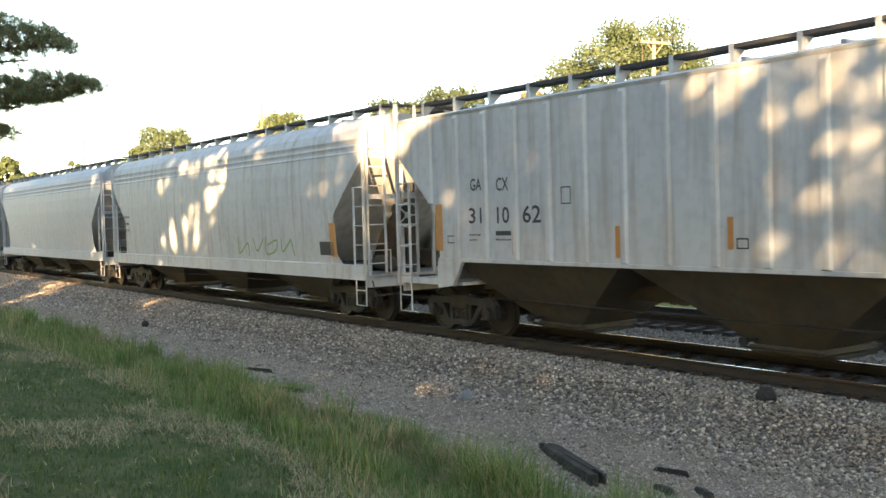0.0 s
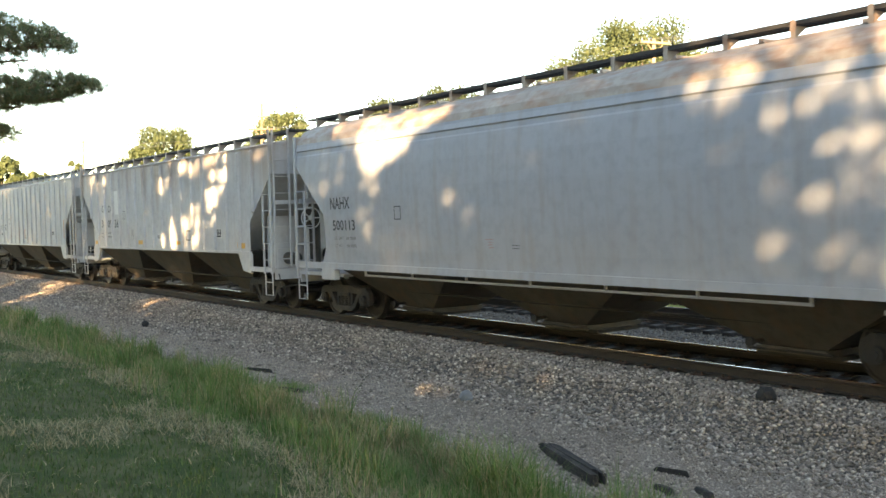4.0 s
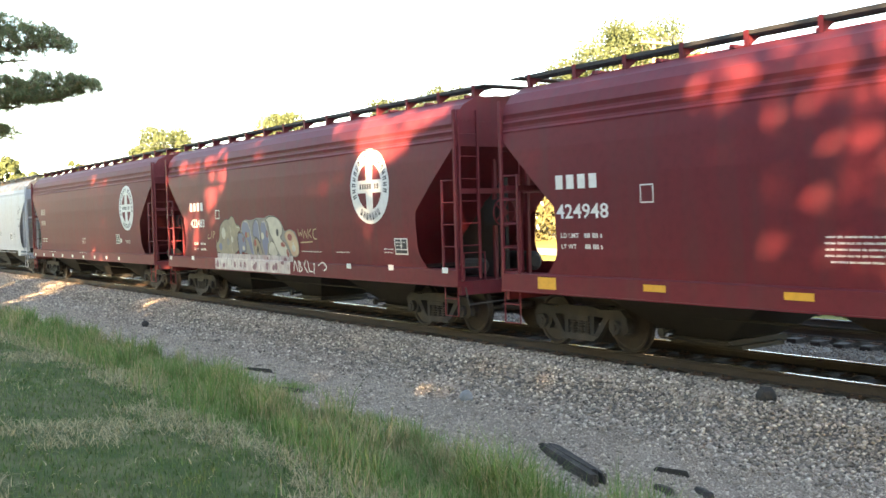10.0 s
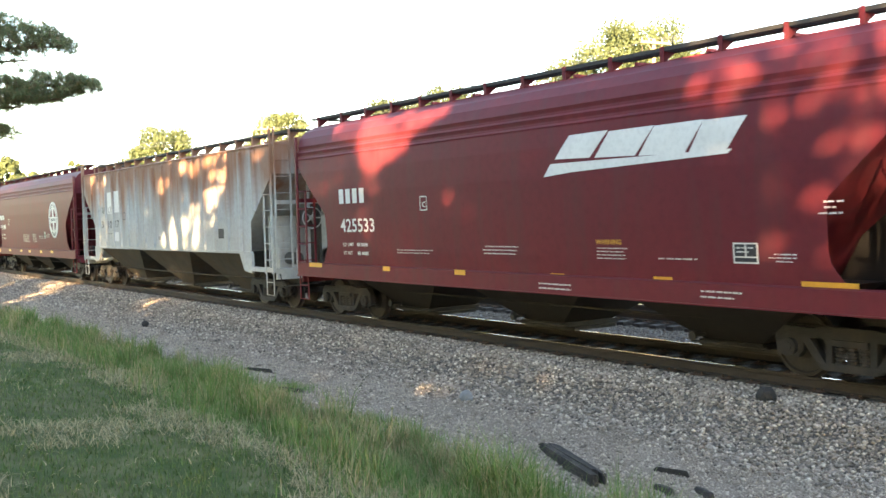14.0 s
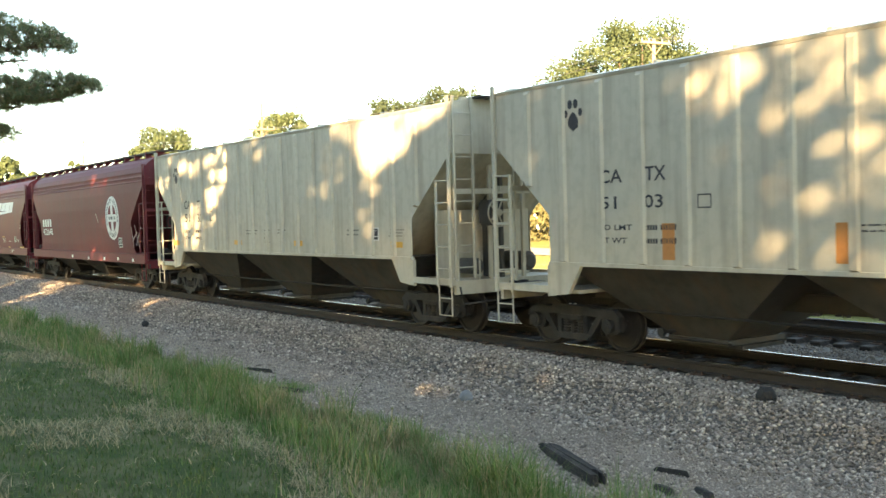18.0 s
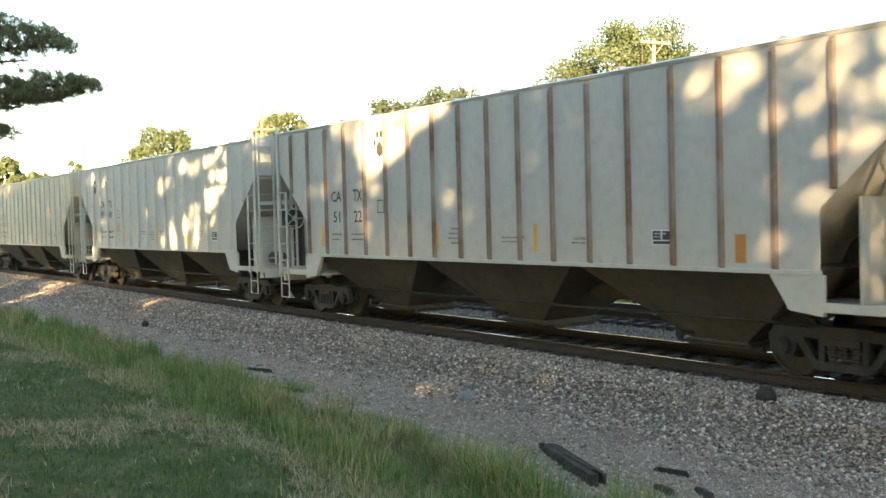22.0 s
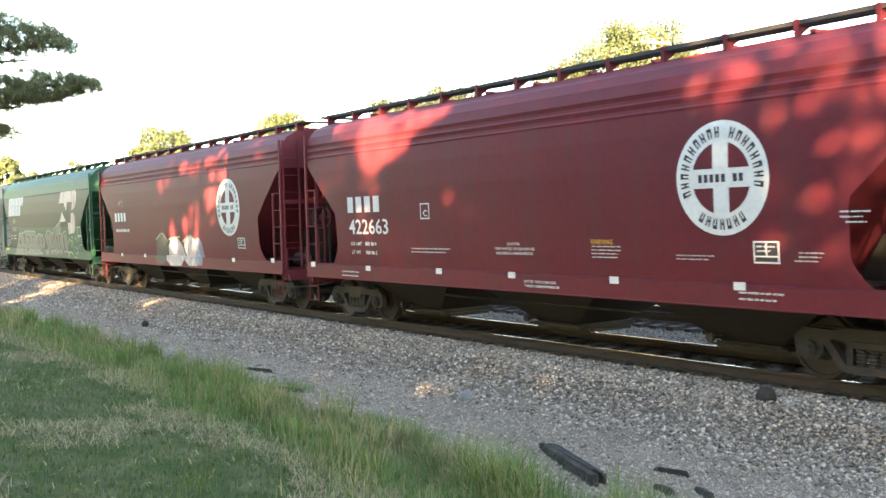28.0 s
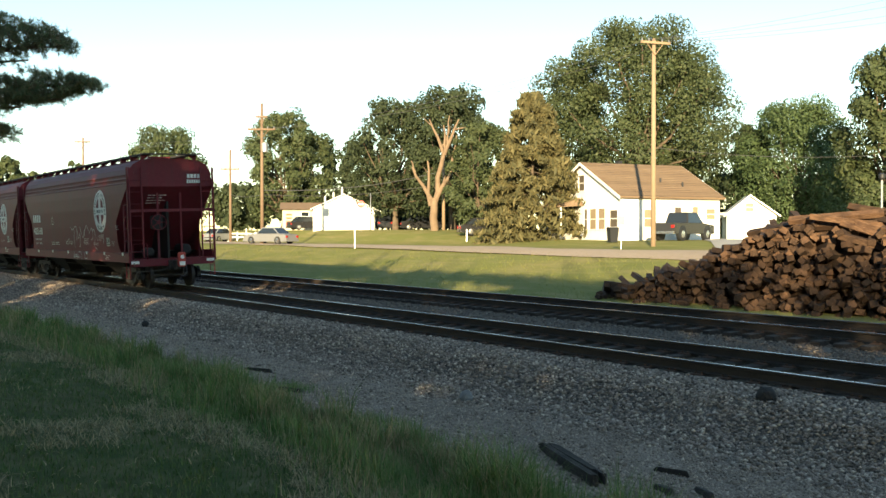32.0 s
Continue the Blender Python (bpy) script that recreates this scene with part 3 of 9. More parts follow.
M_DARKROCK = material("dark_lump", (0.018, 0.016, 0.015), (0.03, 0.026, 0.024), 0.85, grain=25, broad=5, bump=0.6)
M_PALEROCK = material("pale_lump", (0.22, 0.215, 0.21), (0.17, 0.165, 0.16), 0.9, grain=25, broad=5, bump=0.6)
lone_rock(-8.05, -1.98, 0.125, M_DARKROCK, "dark lump of rock on the ballast")
lone_rock(-11.75, -4.0, 0.10, M_PALEROCK, "pale grey rock on the gravel")
lone_rock(-26.0, -4.0, 0.10, M_DARKROCK, "dark lump of rock on the gravel")
bm = bmesh.new()
tube(bm, (0, 0, -0.03), (0.02, 0.0, 0.20), 0.012, 6, 0.006)
bmesh.ops.create_icosphere(bm, subdivisions=1, radius=0.02, matrix=Matrix.Translation((0.02, 0, 0.2)))
tagged(part("weed_stalk", bm, M_STRAW, at=(-10.87, -5.85, ground_z(-10.87, -5.85))), "pale dry weed stalk standing on gravel", "weed")

# ---- hopper wagons ----
HALF_BASE, WHEEL_R = 0.889, 0.44


def interp(tab, z):
    if z <= tab[0][0]:
        return tab[0][1]
    for (a, p), (b, q) in zip(tab, tab[1:]):
        if z <= b:
            return p + (q - p) * (z - a) / (b - a)
    return tab[-1][1]


CURVED = [(1.26, 1.50), (1.6, 1.535), (2.2, 1.57), (2.9, 1.59), (3.4, 1.58), (3.72, 1.555), (4.1, 1.51)]
STRAIGHT = [(1.5, 1.55), (4.22, 1.55)]

SILL = [(0.5, 1.602), (3.0, 1.602)]
SILL_AND_SIDE = [(0.5, 1.602), (1.285, 1.602), (1.295, 1.51), (1.6, 1.535), (2.2, 1.57), (2.9, 1.59), (3.4, 1.58)]

mesh_cache = {}


def cached(key, make):
    if key not in mesh_cache:
        bm = bmesh.new()
        make(bm)
        fix_normals(bm)
        me = bpy.data.meshes.new(key)
        bm.to_mesh(me)
        bm.free()
        mesh_cache[key] = me
    return mesh_cache[key]


def make_side_frame(bm):
    """Three-piece truck side frame with two openings, journal ends and spring pocket; local to the truck, towards -y."""
    y0, y1 = -1.10, -0.98
    top = [(-1.12, 0.60), (-0.98, 0.72), (-0.55, 0.70), (-0.35, 0.74), (0.35, 0.74), (0.55, 0.70), (0.98, 0.72), (1.12, 0.60)]
    prism(bm, top + [(1.12, 0.50), (0.95, 0.56), (0.40, 0.58), (-0.40, 0.58), (-0.95, 0.56), (-1.12, 0.50)], y0, y1)
    for s in (-1, 1):
        prism(bm, [(s * 0.74, 0.58), (s * 0.60, 0.58), (s * 0.33, 0.22), (s * 0.44, 0.20)][::s], y0, y1)
        prism(bm, [(s * 0.36, 0.58), (s * 0.27, 0.58), (s * 0.27, 0.26), (s * 0.36, 0.26)][::s], y0 + 0.01, y1)
        prism(bm, [(s * 1.12, 0.60), (s * 1.12, 0.36), (s * 1.00, 0.30), (s * 0.78, 0.30), (s * 0.70, 0.40), (s * 0.70, 0.60)][::s], y0 + 0.02, y1)
        tube(bm, (s * HALF_BASE, y0 - 0.06, WHEEL_R), (s * HALF_BASE, y1, WHEEL_R), 0.115, 14)
        tube(bm, (s * HALF_BASE, y0 - 0.08, WHEEL_R), (s * HALF_BASE, y0 - 0.06, WHEEL_R), 0.06, 10)
    prism(bm, [(-0.46, 0.25), (-0.38, 0.17), (0.38, 0.17), (0.46, 0.25), (0.33, 0.27), (-0.33, 0.27)], y0 - 0.02, y1 + 0.02)
    prism(bm, [(-0.26, 0.58), (-0.26, 0.50), (0.26, 0.50), (0.26, 0.58)], y0 - 0.03, y1)


def make_spring(bm):
    rows = [(0.262, 0.05)]
    for k in range(5):
        z = 0.268 + k * 0.047
        rows += [(z, 0.055), (z + 0.008, 0.076), (z + 0.024, 0.076), (z + 0.032, 0.055)]
    disc_stack(bm, rows + [(0.505, 0.05)], 8, "z")
    for v in bm.verts:
        v.co.y -= 1.04


def make_bolster(bm):
    box(bm, -0.2, 0.2, -1.05, 1.05, 0.46, 0.70)
    box(bm, -0.3, 0.3, -0.35, 0.35, 0.66, 0.80)
    for s in (-1, 1):
        box(bm, s * 0.46 - 0.04, s * 0.46 + 0.04, -0.8, 0.8, 0.34, 0.46)
        box(bm, s * 0.43 - 0.03, s * 0.43 + 0.03, -0.86, -0.70, 0.22, 0.55)
        box(bm, s * 0.43 - 0.03, s * 0.43 + 0.03, 0.70, 0.86, 0.22, 0.55)


def make_wheelset(bm):
    for s in (-1, 1):
        rows = [(0.68, 0.44), (0.69, 0.468), (0.715, 0.468), (0.725, 0.442), (0.81, 0.438), (0.812, 0.40), (0.785, 0.375), (0.775, 0.20), (0.80, 0.12), (0.84, 0.105)]
        disc_stack(bm, [(s * p, r) for p, r in rows], 36)
    tube(bm, (0, -1.02, 0), (0, 1.02, 0), 0.075, 12)
    for k in range(3):
        a = k * 2.094
        for s in (-1, 1):
            tube(bm, (0.14 * math.cos(a), s * 0.80, 0.14 * math.sin(a)), (0.14 * math.cos(a), s * 0.815, 0.14 * math.sin(a)), 0.018, 6)


WHEELSETS = []


def build_truck(car, x):
    t = link_part("truck", cached("truck_bolster", make_bolster), M_TRUCK, car, "grimy cast-steel truck", (x, 0, 0))
    for s in (1, -1):
        turn = Matrix.Identity(4) if s == 1 else Matrix.Rotation(math.pi, 4, "Z")
        link_part("side_frame", cached("side_frame", make_side_frame), M_TRUCK, t, "", turn)
        for x in (-0.17, 0.0, 0.17):
            link_part("spring", cached("spring", make_spring), M_TRUCK, t, "", turn @ Matrix.Translation((x, 0, 0)))
    for s in (-1, 1):
        me = cached("wheelset", make_wheelset)
        if not me.materials:
            me.materials.append(M_WHEEL)
        w = link_part("wheelset", me, M_WHEEL, t, "brown steel wheels on one axle", (s * HALF_BASE, 0, WHEEL_R))
        WHEELSETS.append((w, s))
    return t


def bend(me, prof, gap):
    for v in me.vertices:
        v.co.y = -interp(prof, v.co.z) - gap


def lettering(car, text, x, z, w, h, mat, prof, gap=0.006, name="lettering"):
    """Stencilled characters that fill a width and a height, from their lower left corner."""
    cu = bpy.data.curves.new("letters", "FONT")
    cu.body, cu.resolution_u, cu.offset = text, 2, 0.012
    ob = bpy.data.objects.new("letters", cu)
    me = bpy.data.meshes.new_from_object(ob)
    bpy.data.objects.remove(ob)
    x0, x1 = min(v.co.x for v in me.vertices), max(v.co.x for v in me.vertices)
    y0, y1 = min(v.co.y for v in me.vertices), max(v.co.y for v in me.vertices)
    for v in me.vertices:
        v.co = Vector((x + (v.co.x - x0) / (x1 - x0) * w, 0, z + (v.co.y - y0) / (y1 - y0) * h))
    bend(me, prof, gap)
    me.materials.clear()
    return link_part(name, me, mat, car)


def patch(car, pts, mat, prof, gap=0.006, name="marking", label=""):
    """A flat painted shape on the side: a fan of (x, z)."""
    bm = bmesh.new()
    vs = [bm.verts.new((a, 0, b)) for a, b in pts]
    f = bm.faces.new(vs)
    f.normal_update()
    if f.normal.y > 0:
        f.normal_flip()
    bmesh.ops.triangulate(bm, faces=[f])
    for zc, _ in prof:
        if min(q for _, q in pts) < zc < max(q for _, q in pts):
            bmesh.ops.bisect_plane(bm, geom=bm.verts[:] + bm.edges[:] + bm.faces[:], plane_co=(0, 0, zc), plane_no=(0, 0, 1))
    me = bpy.data.meshes.new(name)
    bm.to_mesh(me)
    bm.free()
    bend(me, prof, gap)
    return link_part(name, me, mat, car, label)


def rect(x, z, w, h):
    return [(x, z), (x + w, z), (x + w, z + h), (x, z + h)]


def bars(car, x, z, w, rows, mat, prof, h=0.035, step=0.075, gap=0.006, seed=0):
    """A block of small print: plain bars of its size, one to a character."""
    rg = random.Random(seed + int(x * 100))
    bm = bmesh.new()
    cell = max(0.022, h * 0.62)
    for r in range(rows):
        a, left = x + (rg.uniform(0, 0.12) if rows > 2 else 0.0), rg.randint(3, 7)
        end = x + w - (rg.uniform(0, 0.15) if r else 0.0)
        while a + cell * 0.7 < end:
            if left == 0:
                left = rg.randint(3, 8)
                a += cell * 0.9
                continue
            top = h * rg.choice((1.0, 1.0, 0.86))
            q = z - r * step
            bm.faces.new([bm.verts.new((p, 0, t)) for p, t in ((a, q), (a + cell * 0.7, q), (a + cell * 0.7, q + top), (a, q + top))])
            a += cell
            left -= 1
    me = bpy.data.meshes.new("small_print")
    bm.to_mesh(me)
    bm.free()
    bend(me, prof, gap)
    return link_part("small_print", me, mat, car)


def load_limits(car, x, z, w, h, step, mat, prof, limit="", weight=""):
    """The two stencilled lines under a wagon's number."""
    lettering(car, "LD LMT", x, z, w * 0.43, h, mat, prof)
    lettering(car, "LT WT", x, z - step, w * 0.36, h, mat, prof)
    for text, q in ((limit, z), (weight, z - step)):
        if text:
            lettering(car, text, x + w * 0.56, q, w * 0.074 * len(text), h, mat, prof)
        else:
            bars(car, x + w * 0.56, q, w * 0.44, 1, mat, prof, h)


def blocks(car, x, z, w, h, n, mat, prof, slant=0.0, gap=0.006):
    """A company name as plain upright blocks of its size and colour."""
    step = w / n
    for i in range(n):
        a = x + i * step
        b = a + step * 0.66
        sh = slant * h
        pts = [(a, z), (b, z), (b + sh, z + h), (a + sh, z + h)]
        patch(car, pts, mat, prof, gap, "letter_block")


def stroke(car, pts, width, mat, prof, gap=0.007, name="painted_scrawl", label=""):
    """A sprayed line through (x, z) points; a freehand one runs in curves."""
    if name == "painted_scrawl" and len(pts) > 2:
        for _ in range(2):
            mid = [(a * f + c * (1 - f), b * f + d * (1 - f)) for (a, b), (c, d) in zip(pts, pts[1:]) for f in (0.78, 0.22)]
            pts = pts[:1] + mid[1:-1] + pts[-1:]
    bm = bmesh.new()
    for (a, b), (c, d) in zip(pts, pts[1:]):
        n = Vector((-(d - b), c - a))
        if n.length < 1e-6:
            continue
        n = n.normalized() * width / 2
        e = Vector((c - a, d - b)).normalized() * width * 0.35
        vs = [bm.verts.new((p, 0, q)) for p, q in ((a - e.x + n.x, b - e.y + n.y), (a - e.x - n.x, b - e.y - n.y), (c + e.x - n.x, d + e.y - n.y), (c + e.x + n.x, d + e.y + n.y))]
        bm.faces.new(vs)
    me = bpy.data.meshes.new(name)
    bm.to_mesh(me)
    bm.free()
    bend(me, prof, gap)
    return link_part(name, me, mat, car, label)


def ring_pts(x, z, r, n=40, a0=0.0, a1=2 * math.pi, rz=None):
    rz = r if rz is None else rz
    return [(x + r * math.cos(a0 + (a1 - a0) * k / n), z + rz * math.sin(a0 + (a1 - a0) * k / n)) for k in range(n)]


def round_emblem(car, x, z, r, mat, paint, prof):
    """A white disc with a cross, its lettered rim as short bars."""
    patch(car, ring_pts(x, z, r, 48), mat, prof, 0.006, "emblem", "round white painted emblem")
    ri = r * 0.63
    w = 0.17 * r
    for k in range(4):
        a0 = k * math.pi / 2
        lo = math.asin(w / ri)
        pts = [(x + w * (1 if k in (0, 3) else -1), z + w * (1 if k in (0, 1) else -1))]
        arc = [(x + ri * math.cos(a0 + lo + (math.pi / 2 - 2 * lo) * j / 8), z + ri * math.sin(a0 + lo + (math.pi / 2 - 2 * lo) * j / 8)) for j in range(9)]
        patch(car, pts + arc, paint, prof, 0.010, "emblem_quarter")
    def rim(quads, name):
        bm = bmesh.new()
        for q in quads:
            bm.faces.new([bm.verts.new((p, 0, t)) for p, t in q])
        fix_normals(bm)
        me = bpy.data.meshes.new(name)
        bm.to_mesh(me)
        bm.free()
        bend(me, prof, 0.010)
        for f in me.polygons:
            if f.normal.y > 0:
                f.flip()
        link_part(name, me, M_BLACK, car)
    def glyphs(a0, a1, n, skip=()):
        out = []
        for j in range(n):
            if j in skip:
                continue
            a = a0 + (a1 - a0) * (j + 0.5) / n
            da = 0.29 * abs(a1 - a0) / n
            for lo, hi, d0, d1 in ((0.71, 0.90, -da, -da * 0.35), (0.71, 0.90, da * 0.35, da), (0.78 if j % 2 else 0.84, 0.82 if j % 2 else 0.90, -da, da)):
                out.append([(x + rr * math.cos(a + q), z + rr * math.sin(a + q)) for rr, q in ((r * lo, d0), (r * hi, d0), (r * hi, d1), (r * lo, d1))])
        return out
    rim(glyphs(radians(205), radians(-15), 19, (10,)), "emblem_upper_rim")
    rim(glyphs(radians(232), radians(308), 7), "emblem_lower_rim")
    rim([rect(x - ri * 0.78 + j * ri * 0.2, z - 0.07 * r, ri * 0.13, 0.14 * r) for j in range(8) if j != 5], "emblem_middle")


def ladder(car, x, y, z0, z1, w, mat, rungs_step=0.40, along="x", step_drop=True):
    bm = bmesh.new()
    put = (lambda a, z, o=0: (x + a, y + o, z)) if along == "x" else (lambda a, z, o=0: (x + o, y + a, z))
    for a in (0, w):
        b = Vector(put(a, 0))
        box(bm, b.x - 0.022, b.x + 0.022, b.y - 0.022, b.y + 0.022, z0, z1)
    z = z0 + 0.22
    while z < z1 - 0.1:
        tube(bm, put(0, z), put(w, z), 0.013, 6)
        z += rungs_step
    return part("ladder", bm, mat, car)


def sill_step(car, x, y, mat, z0=0.42, z1=1.0, w=0.42):
    bm = bmesh.new()
    pipe(bm, [(x, y, z1), (x, y, z0), (x + w, y, z0), (x + w, y, z1)], 0.016)
    pipe(bm, [(x, y, (z0 + z1) / 2 + 0.03), (x + w, y, (z0 + z1) / 2 + 0.03)], 0.014)
    return part("sill_step", bm, mat, car)


def build_car(kind, length, paint, label, hopper=None, roof_paint=None, sill_paint=None, walk_mat=None, sill_deep=True, low_roof=False, end_paint=None, rib_paint=None, rib_shift=0.0):
    """A covered hopper wagon in its own space: origin on the track centre at rail level, +x towards the tail."""
    car = empty("hopper_wagon", Matrix.Identity(4), label, "freight wagon", "wagons of the train")
    e = length / 2 - 0.68
    curved = kind == "curved"
    prof = CURVED if curved else STRAIGHT
    z_lo, z_hi = (1.26, 4.10) if curved else (1.50, 4.42 if low_roof else 4.22)
    up = z_hi - 4.22
    hopper = hopper or M_HOPPER
    roof_paint = roof_paint or paint
    sill_paint = sill_paint or paint
    end_paint = end_paint or paint
    knee = 3.62 if curved else 3.50
    slope = lambda z: e - 0.05 - max(0.0, knee - z) * 1.12
    low_x = e - 1.42
    def edge(z):
        v = slope(z)
        if v < low_x:
            v = low_x
            if curved and z < 1.75:
                v = low_x + 0.35 * ((1.75 - z) / 0.5) ** 2
        return v
    zs = sorted({z_lo, z_hi, knee, *[z for z, _ in prof if z_lo < z < z_hi], *[z_lo + 0.12 * k for k in range(1, 9)], knee - 1.2, *([3.75, 3.80, 3.90, 3.95, 4.05] if curved else [])})
    groove = (lambda z: 0)
    if curved and sill_deep:
        groove = lambda z: -0.022 if z in (3.80, 3.95) else (0.012 if z in (3.75, 3.90, 4.05) else 0.0)
    elif curved:
        groove = lambda z: -0.035 if z == 3.90 else (0.015 if z == 3.95 else 0.0)
    # body: the slope sheets and the inner walls
    bm = bmesh.new()
    rings = []
    for z in zs:
        w = interp(prof, z) - 0.012
        s = slope(z)
        rings.append([bm.verts.new(p) for p in ((-s, -w, z), (s, -w, z), (s, w, z), (-s, w, z))])
    for A, B in zip(rings, rings[1:]):
        for i in range(4):
            bm.faces.new((A[i], A[(i + 1) % 4], B[(i + 1) % 4], B[i]))
    bm.faces.new(rings[0][::-1])
    bm.faces.new(rings[-1])
    part("body", fix_normals(bm), end_paint, car)
    # side sheets
    for s in (-1, 1):
        bm = bmesh.new()
        outer, inner = [], []
        nx = 24
        for z in zs:
            x1 = edge(z)
            w = s * (interp(prof, z) + groove(z))
            outer.append([bm.verts.new((-x1 + 2 * x1 * k / nx, w, z)) for k in range(nx + 1)])
            inner.append([bm.verts.new((-x1 + 2 * x1 * k / nx, w - s * 0.011, z)) for k in (0, nx)])
        for A, B in zip(outer, outer[1:]):
            for k in range(nx):
                bm.faces.new((A[k], A[k + 1], B[k + 1], B[k]))
        for j in range(len(zs) - 1):
            for k, c in ((0, 0), (nx, 1)):
                bm.faces.new((outer[j][k], outer[j + 1][k], inner[j + 1][c], inner[j][c]))
        for j in (0, -1):
            bm.faces.new((outer[j][0], *outer[j][1:], inner[j][1], inner[j][0]))
        for A, B in zip(inner, inner[1:]):
            bm.faces.new((A[0], A[1], B[1], B[0]))
        part("side_sheet", fix_normals(bm), paint, car)
    # roof
    bm = bmesh.new()
    half = ([(1.51, 4.10), (1.46, 4.24), (1.32, 4.41), (1.05, 4.55), (0.5, 4.61)] if curved else [(1.56, 4.20 + up), (1.58, 4.25 + up), (1.40, 4.30 + up), (0.7, 4.42 + up)])
    sec = [(-a, b) for a, b in half] + [(a, b) for a, b in half[::-1]]
    prism(bm, sec, -(e - 0.04), e - 0.04, "x")
    part("roof", fix_normals(bm), roof_paint, car)
    # loading hatches
    bm = bmesh.new()
    hz = 4.58 if curved else 4.37 + up
    prism(bm, [(-0.36, hz), (-0.33, hz + 0.13), (0.33, hz + 0.13), (0.36, hz)], -(e - 1.0), e - 1.0, "x")
    n = 10
    for k in range(n):
        x = -(e - 1.2) + (2 * e - 2.4) * k / (n - 1)
        box(bm, x - 0.04, x + 0.04, -0.42, 0.42, hz + 0.11, hz + 0.17)
    part("hatch_cover", fix_normals(bm), roof_paint, car)
    # roof walks on brackets
    wz = 4.58 if low_roof else (4.77 if curved else 4.62)
    wy = 0.98 if not low_roof else 0.66
    wm = walk_mat or M_GRATING
    for s in (-1, 1):
        bm = bmesh.new()
        y0, y1 = sorted((s * wy, s * (wy - 0.36)))
        box(bm, -(e - 0.02), e - 0.02, y0, y0 + 0.03, wz - 0.04, wz + 0.02)
        box(bm, -(e - 0.02), e - 0.02, y1 - 0.03, y1, wz - 0.04, wz + 0.02)
        k = -e + 0.1
        while k < e - 0.05:
            box(bm, k - 0.012, k + 0.012, y0 + 0.03, y1 - 0.03, wz - 0.02, wz + 0.012)
            k += 0.075
        for q in (0.12, 0.2, 0.28):
            box(bm, -(e - 0.02), e - 0.02, y0 + q - 0.004, y0 + q + 0.004, wz - 0.015, wz + 0.01)
        part("roof_walk", bm, wm, car, "dark steel grating walkway")
        if not low_roof:
            n = int(2 * e / 1.12)
            for k in range(n + 1):
                x = -e + 0.15 + (2 * e - 0.3) * k / n
                bm = bmesh.new()
                fy = s * (wy + 0.012)
                rz = 4.50 if curved else 4.26
                box(bm, x - 0.04, x + 0.04, *sorted((fy, fy + s * 0.012)), rz, wz + 0.03)
                prism(bm, [(fy, wz - 0.04), (fy, rz + 0.03), (fy - s * 0.30, wz - 0.04)][::s], x - 0.008, x + 0.008, "x")
                part("roof_walk_bracket", fix_normals(bm), roof_paint, car)
    # cross walks at the ends
    for s in (-1, 1):
        bm = bmesh.new()
        x0, x1 = sorted((s * (e - 0.02), s * (e + 0.30)))
        box(bm, x0, x1, -1.05, 1.05, wz - 0.03, wz)
        part("end_walk", bm, wm, car)
    # side sills, end platforms
    for s in (-1, 1):
        bm = bmesh.new()
        if curved and sill_deep:
            y0, y1 = sorted((s * 1.50, s * 1.60))
            prism(bm, [(y0, 0.98), (y1, 0.98), (y1, 1.27), (y0, 1.29)] if s > 0 else [(y0, 0.98), (y1, 0.98), (y1, 1.29), (y0, 1.27)], -e, e, "x")
            y2, y3 = sorted((s * 1.44, s * 1.63))
            box(bm, -e, e, y2, y3, 0.96, 0.98)
        elif curved:
            y0, y1 = sorted((s * 1.46, s * 1.56))
            box(bm, -e, e, y0, y1, 1.16, 1.30)
            for q in (-1, 1):
                a, b = sorted((q * (e - 1.25), q * (e - 1.85)))
                box(bm, a, b, *sorted((s * 1.44, s * 1.575)), 0.92, 1.16)
                a, b = sorted((q * (e - 1.25), q * e))
                box(bm, a, b, *sorted((s * 1.46, s * 1.56)), 1.00, 1.08)
            pipe(bm, [(-e + 3, s * 1.42, 1.05), (e - 3, s * 1.42, 1.05)], 0.025)
            for q in range(7):
                xx = -e + 3 + q * (2 * e - 6) / 6
                box(bm, xx - 0.02, xx + 0.02, *sorted((s * 1.41, s * 1.45)), 1.03, 1.17)
        else:
            y0, y1 = sorted((s * 1.50, s * 1.585))
            box(bm, -low_x, low_x, y0, y1, 1.44, 1.50)
            for q in (-1, 1):
                y2, y3 = sorted((s * 1.50, s * 1.57))
                pts = [(q * (low_x + 0.05), 1.44), (q * (low_x - 0.75), 1.44), (q * (low_x - 0.45), 0.98), (q * (low_x + 0.05), 0.92)]
                prism(bm, pts[::-q], y2, y3)
                a, b = sorted((q * low_x, q * e))
                box(bm, a, b, y2, y3, 0.98, 1.10)
        part("side_sill", fix_normals(bm), sill_paint, car)
    for s in (-1, 1):
        bm = bmesh.new()
        a, b = sorted((s * (e - 2.0), s * e))
        box(bm, a, b, -1.44, 1.44, 0.98, 1.04)
        box(bm, *sorted((s * (e - 0.08), s * e)), -1.5, 1.5, 0.80, 1.06)
        part("end_platform", bm, sill_paint, car)
        for y in (-0.42, 0.42):
            bm = bmesh.new()
            box(bm, s * (e - 0.30) - 0.035, s * (e - 0.30) + 0.035, y - 0.035, y + 0.035, 1.04, 3.40)
            part("end_post", bm, end_paint, car)
        bm = bmesh.new()
        box(bm, *sorted((s * (e - 0.06), s * (e + 0.02))), -1.5, 1.5, 2.72, 2.82)
        part("end_crossbeam", bm, end_paint, car)
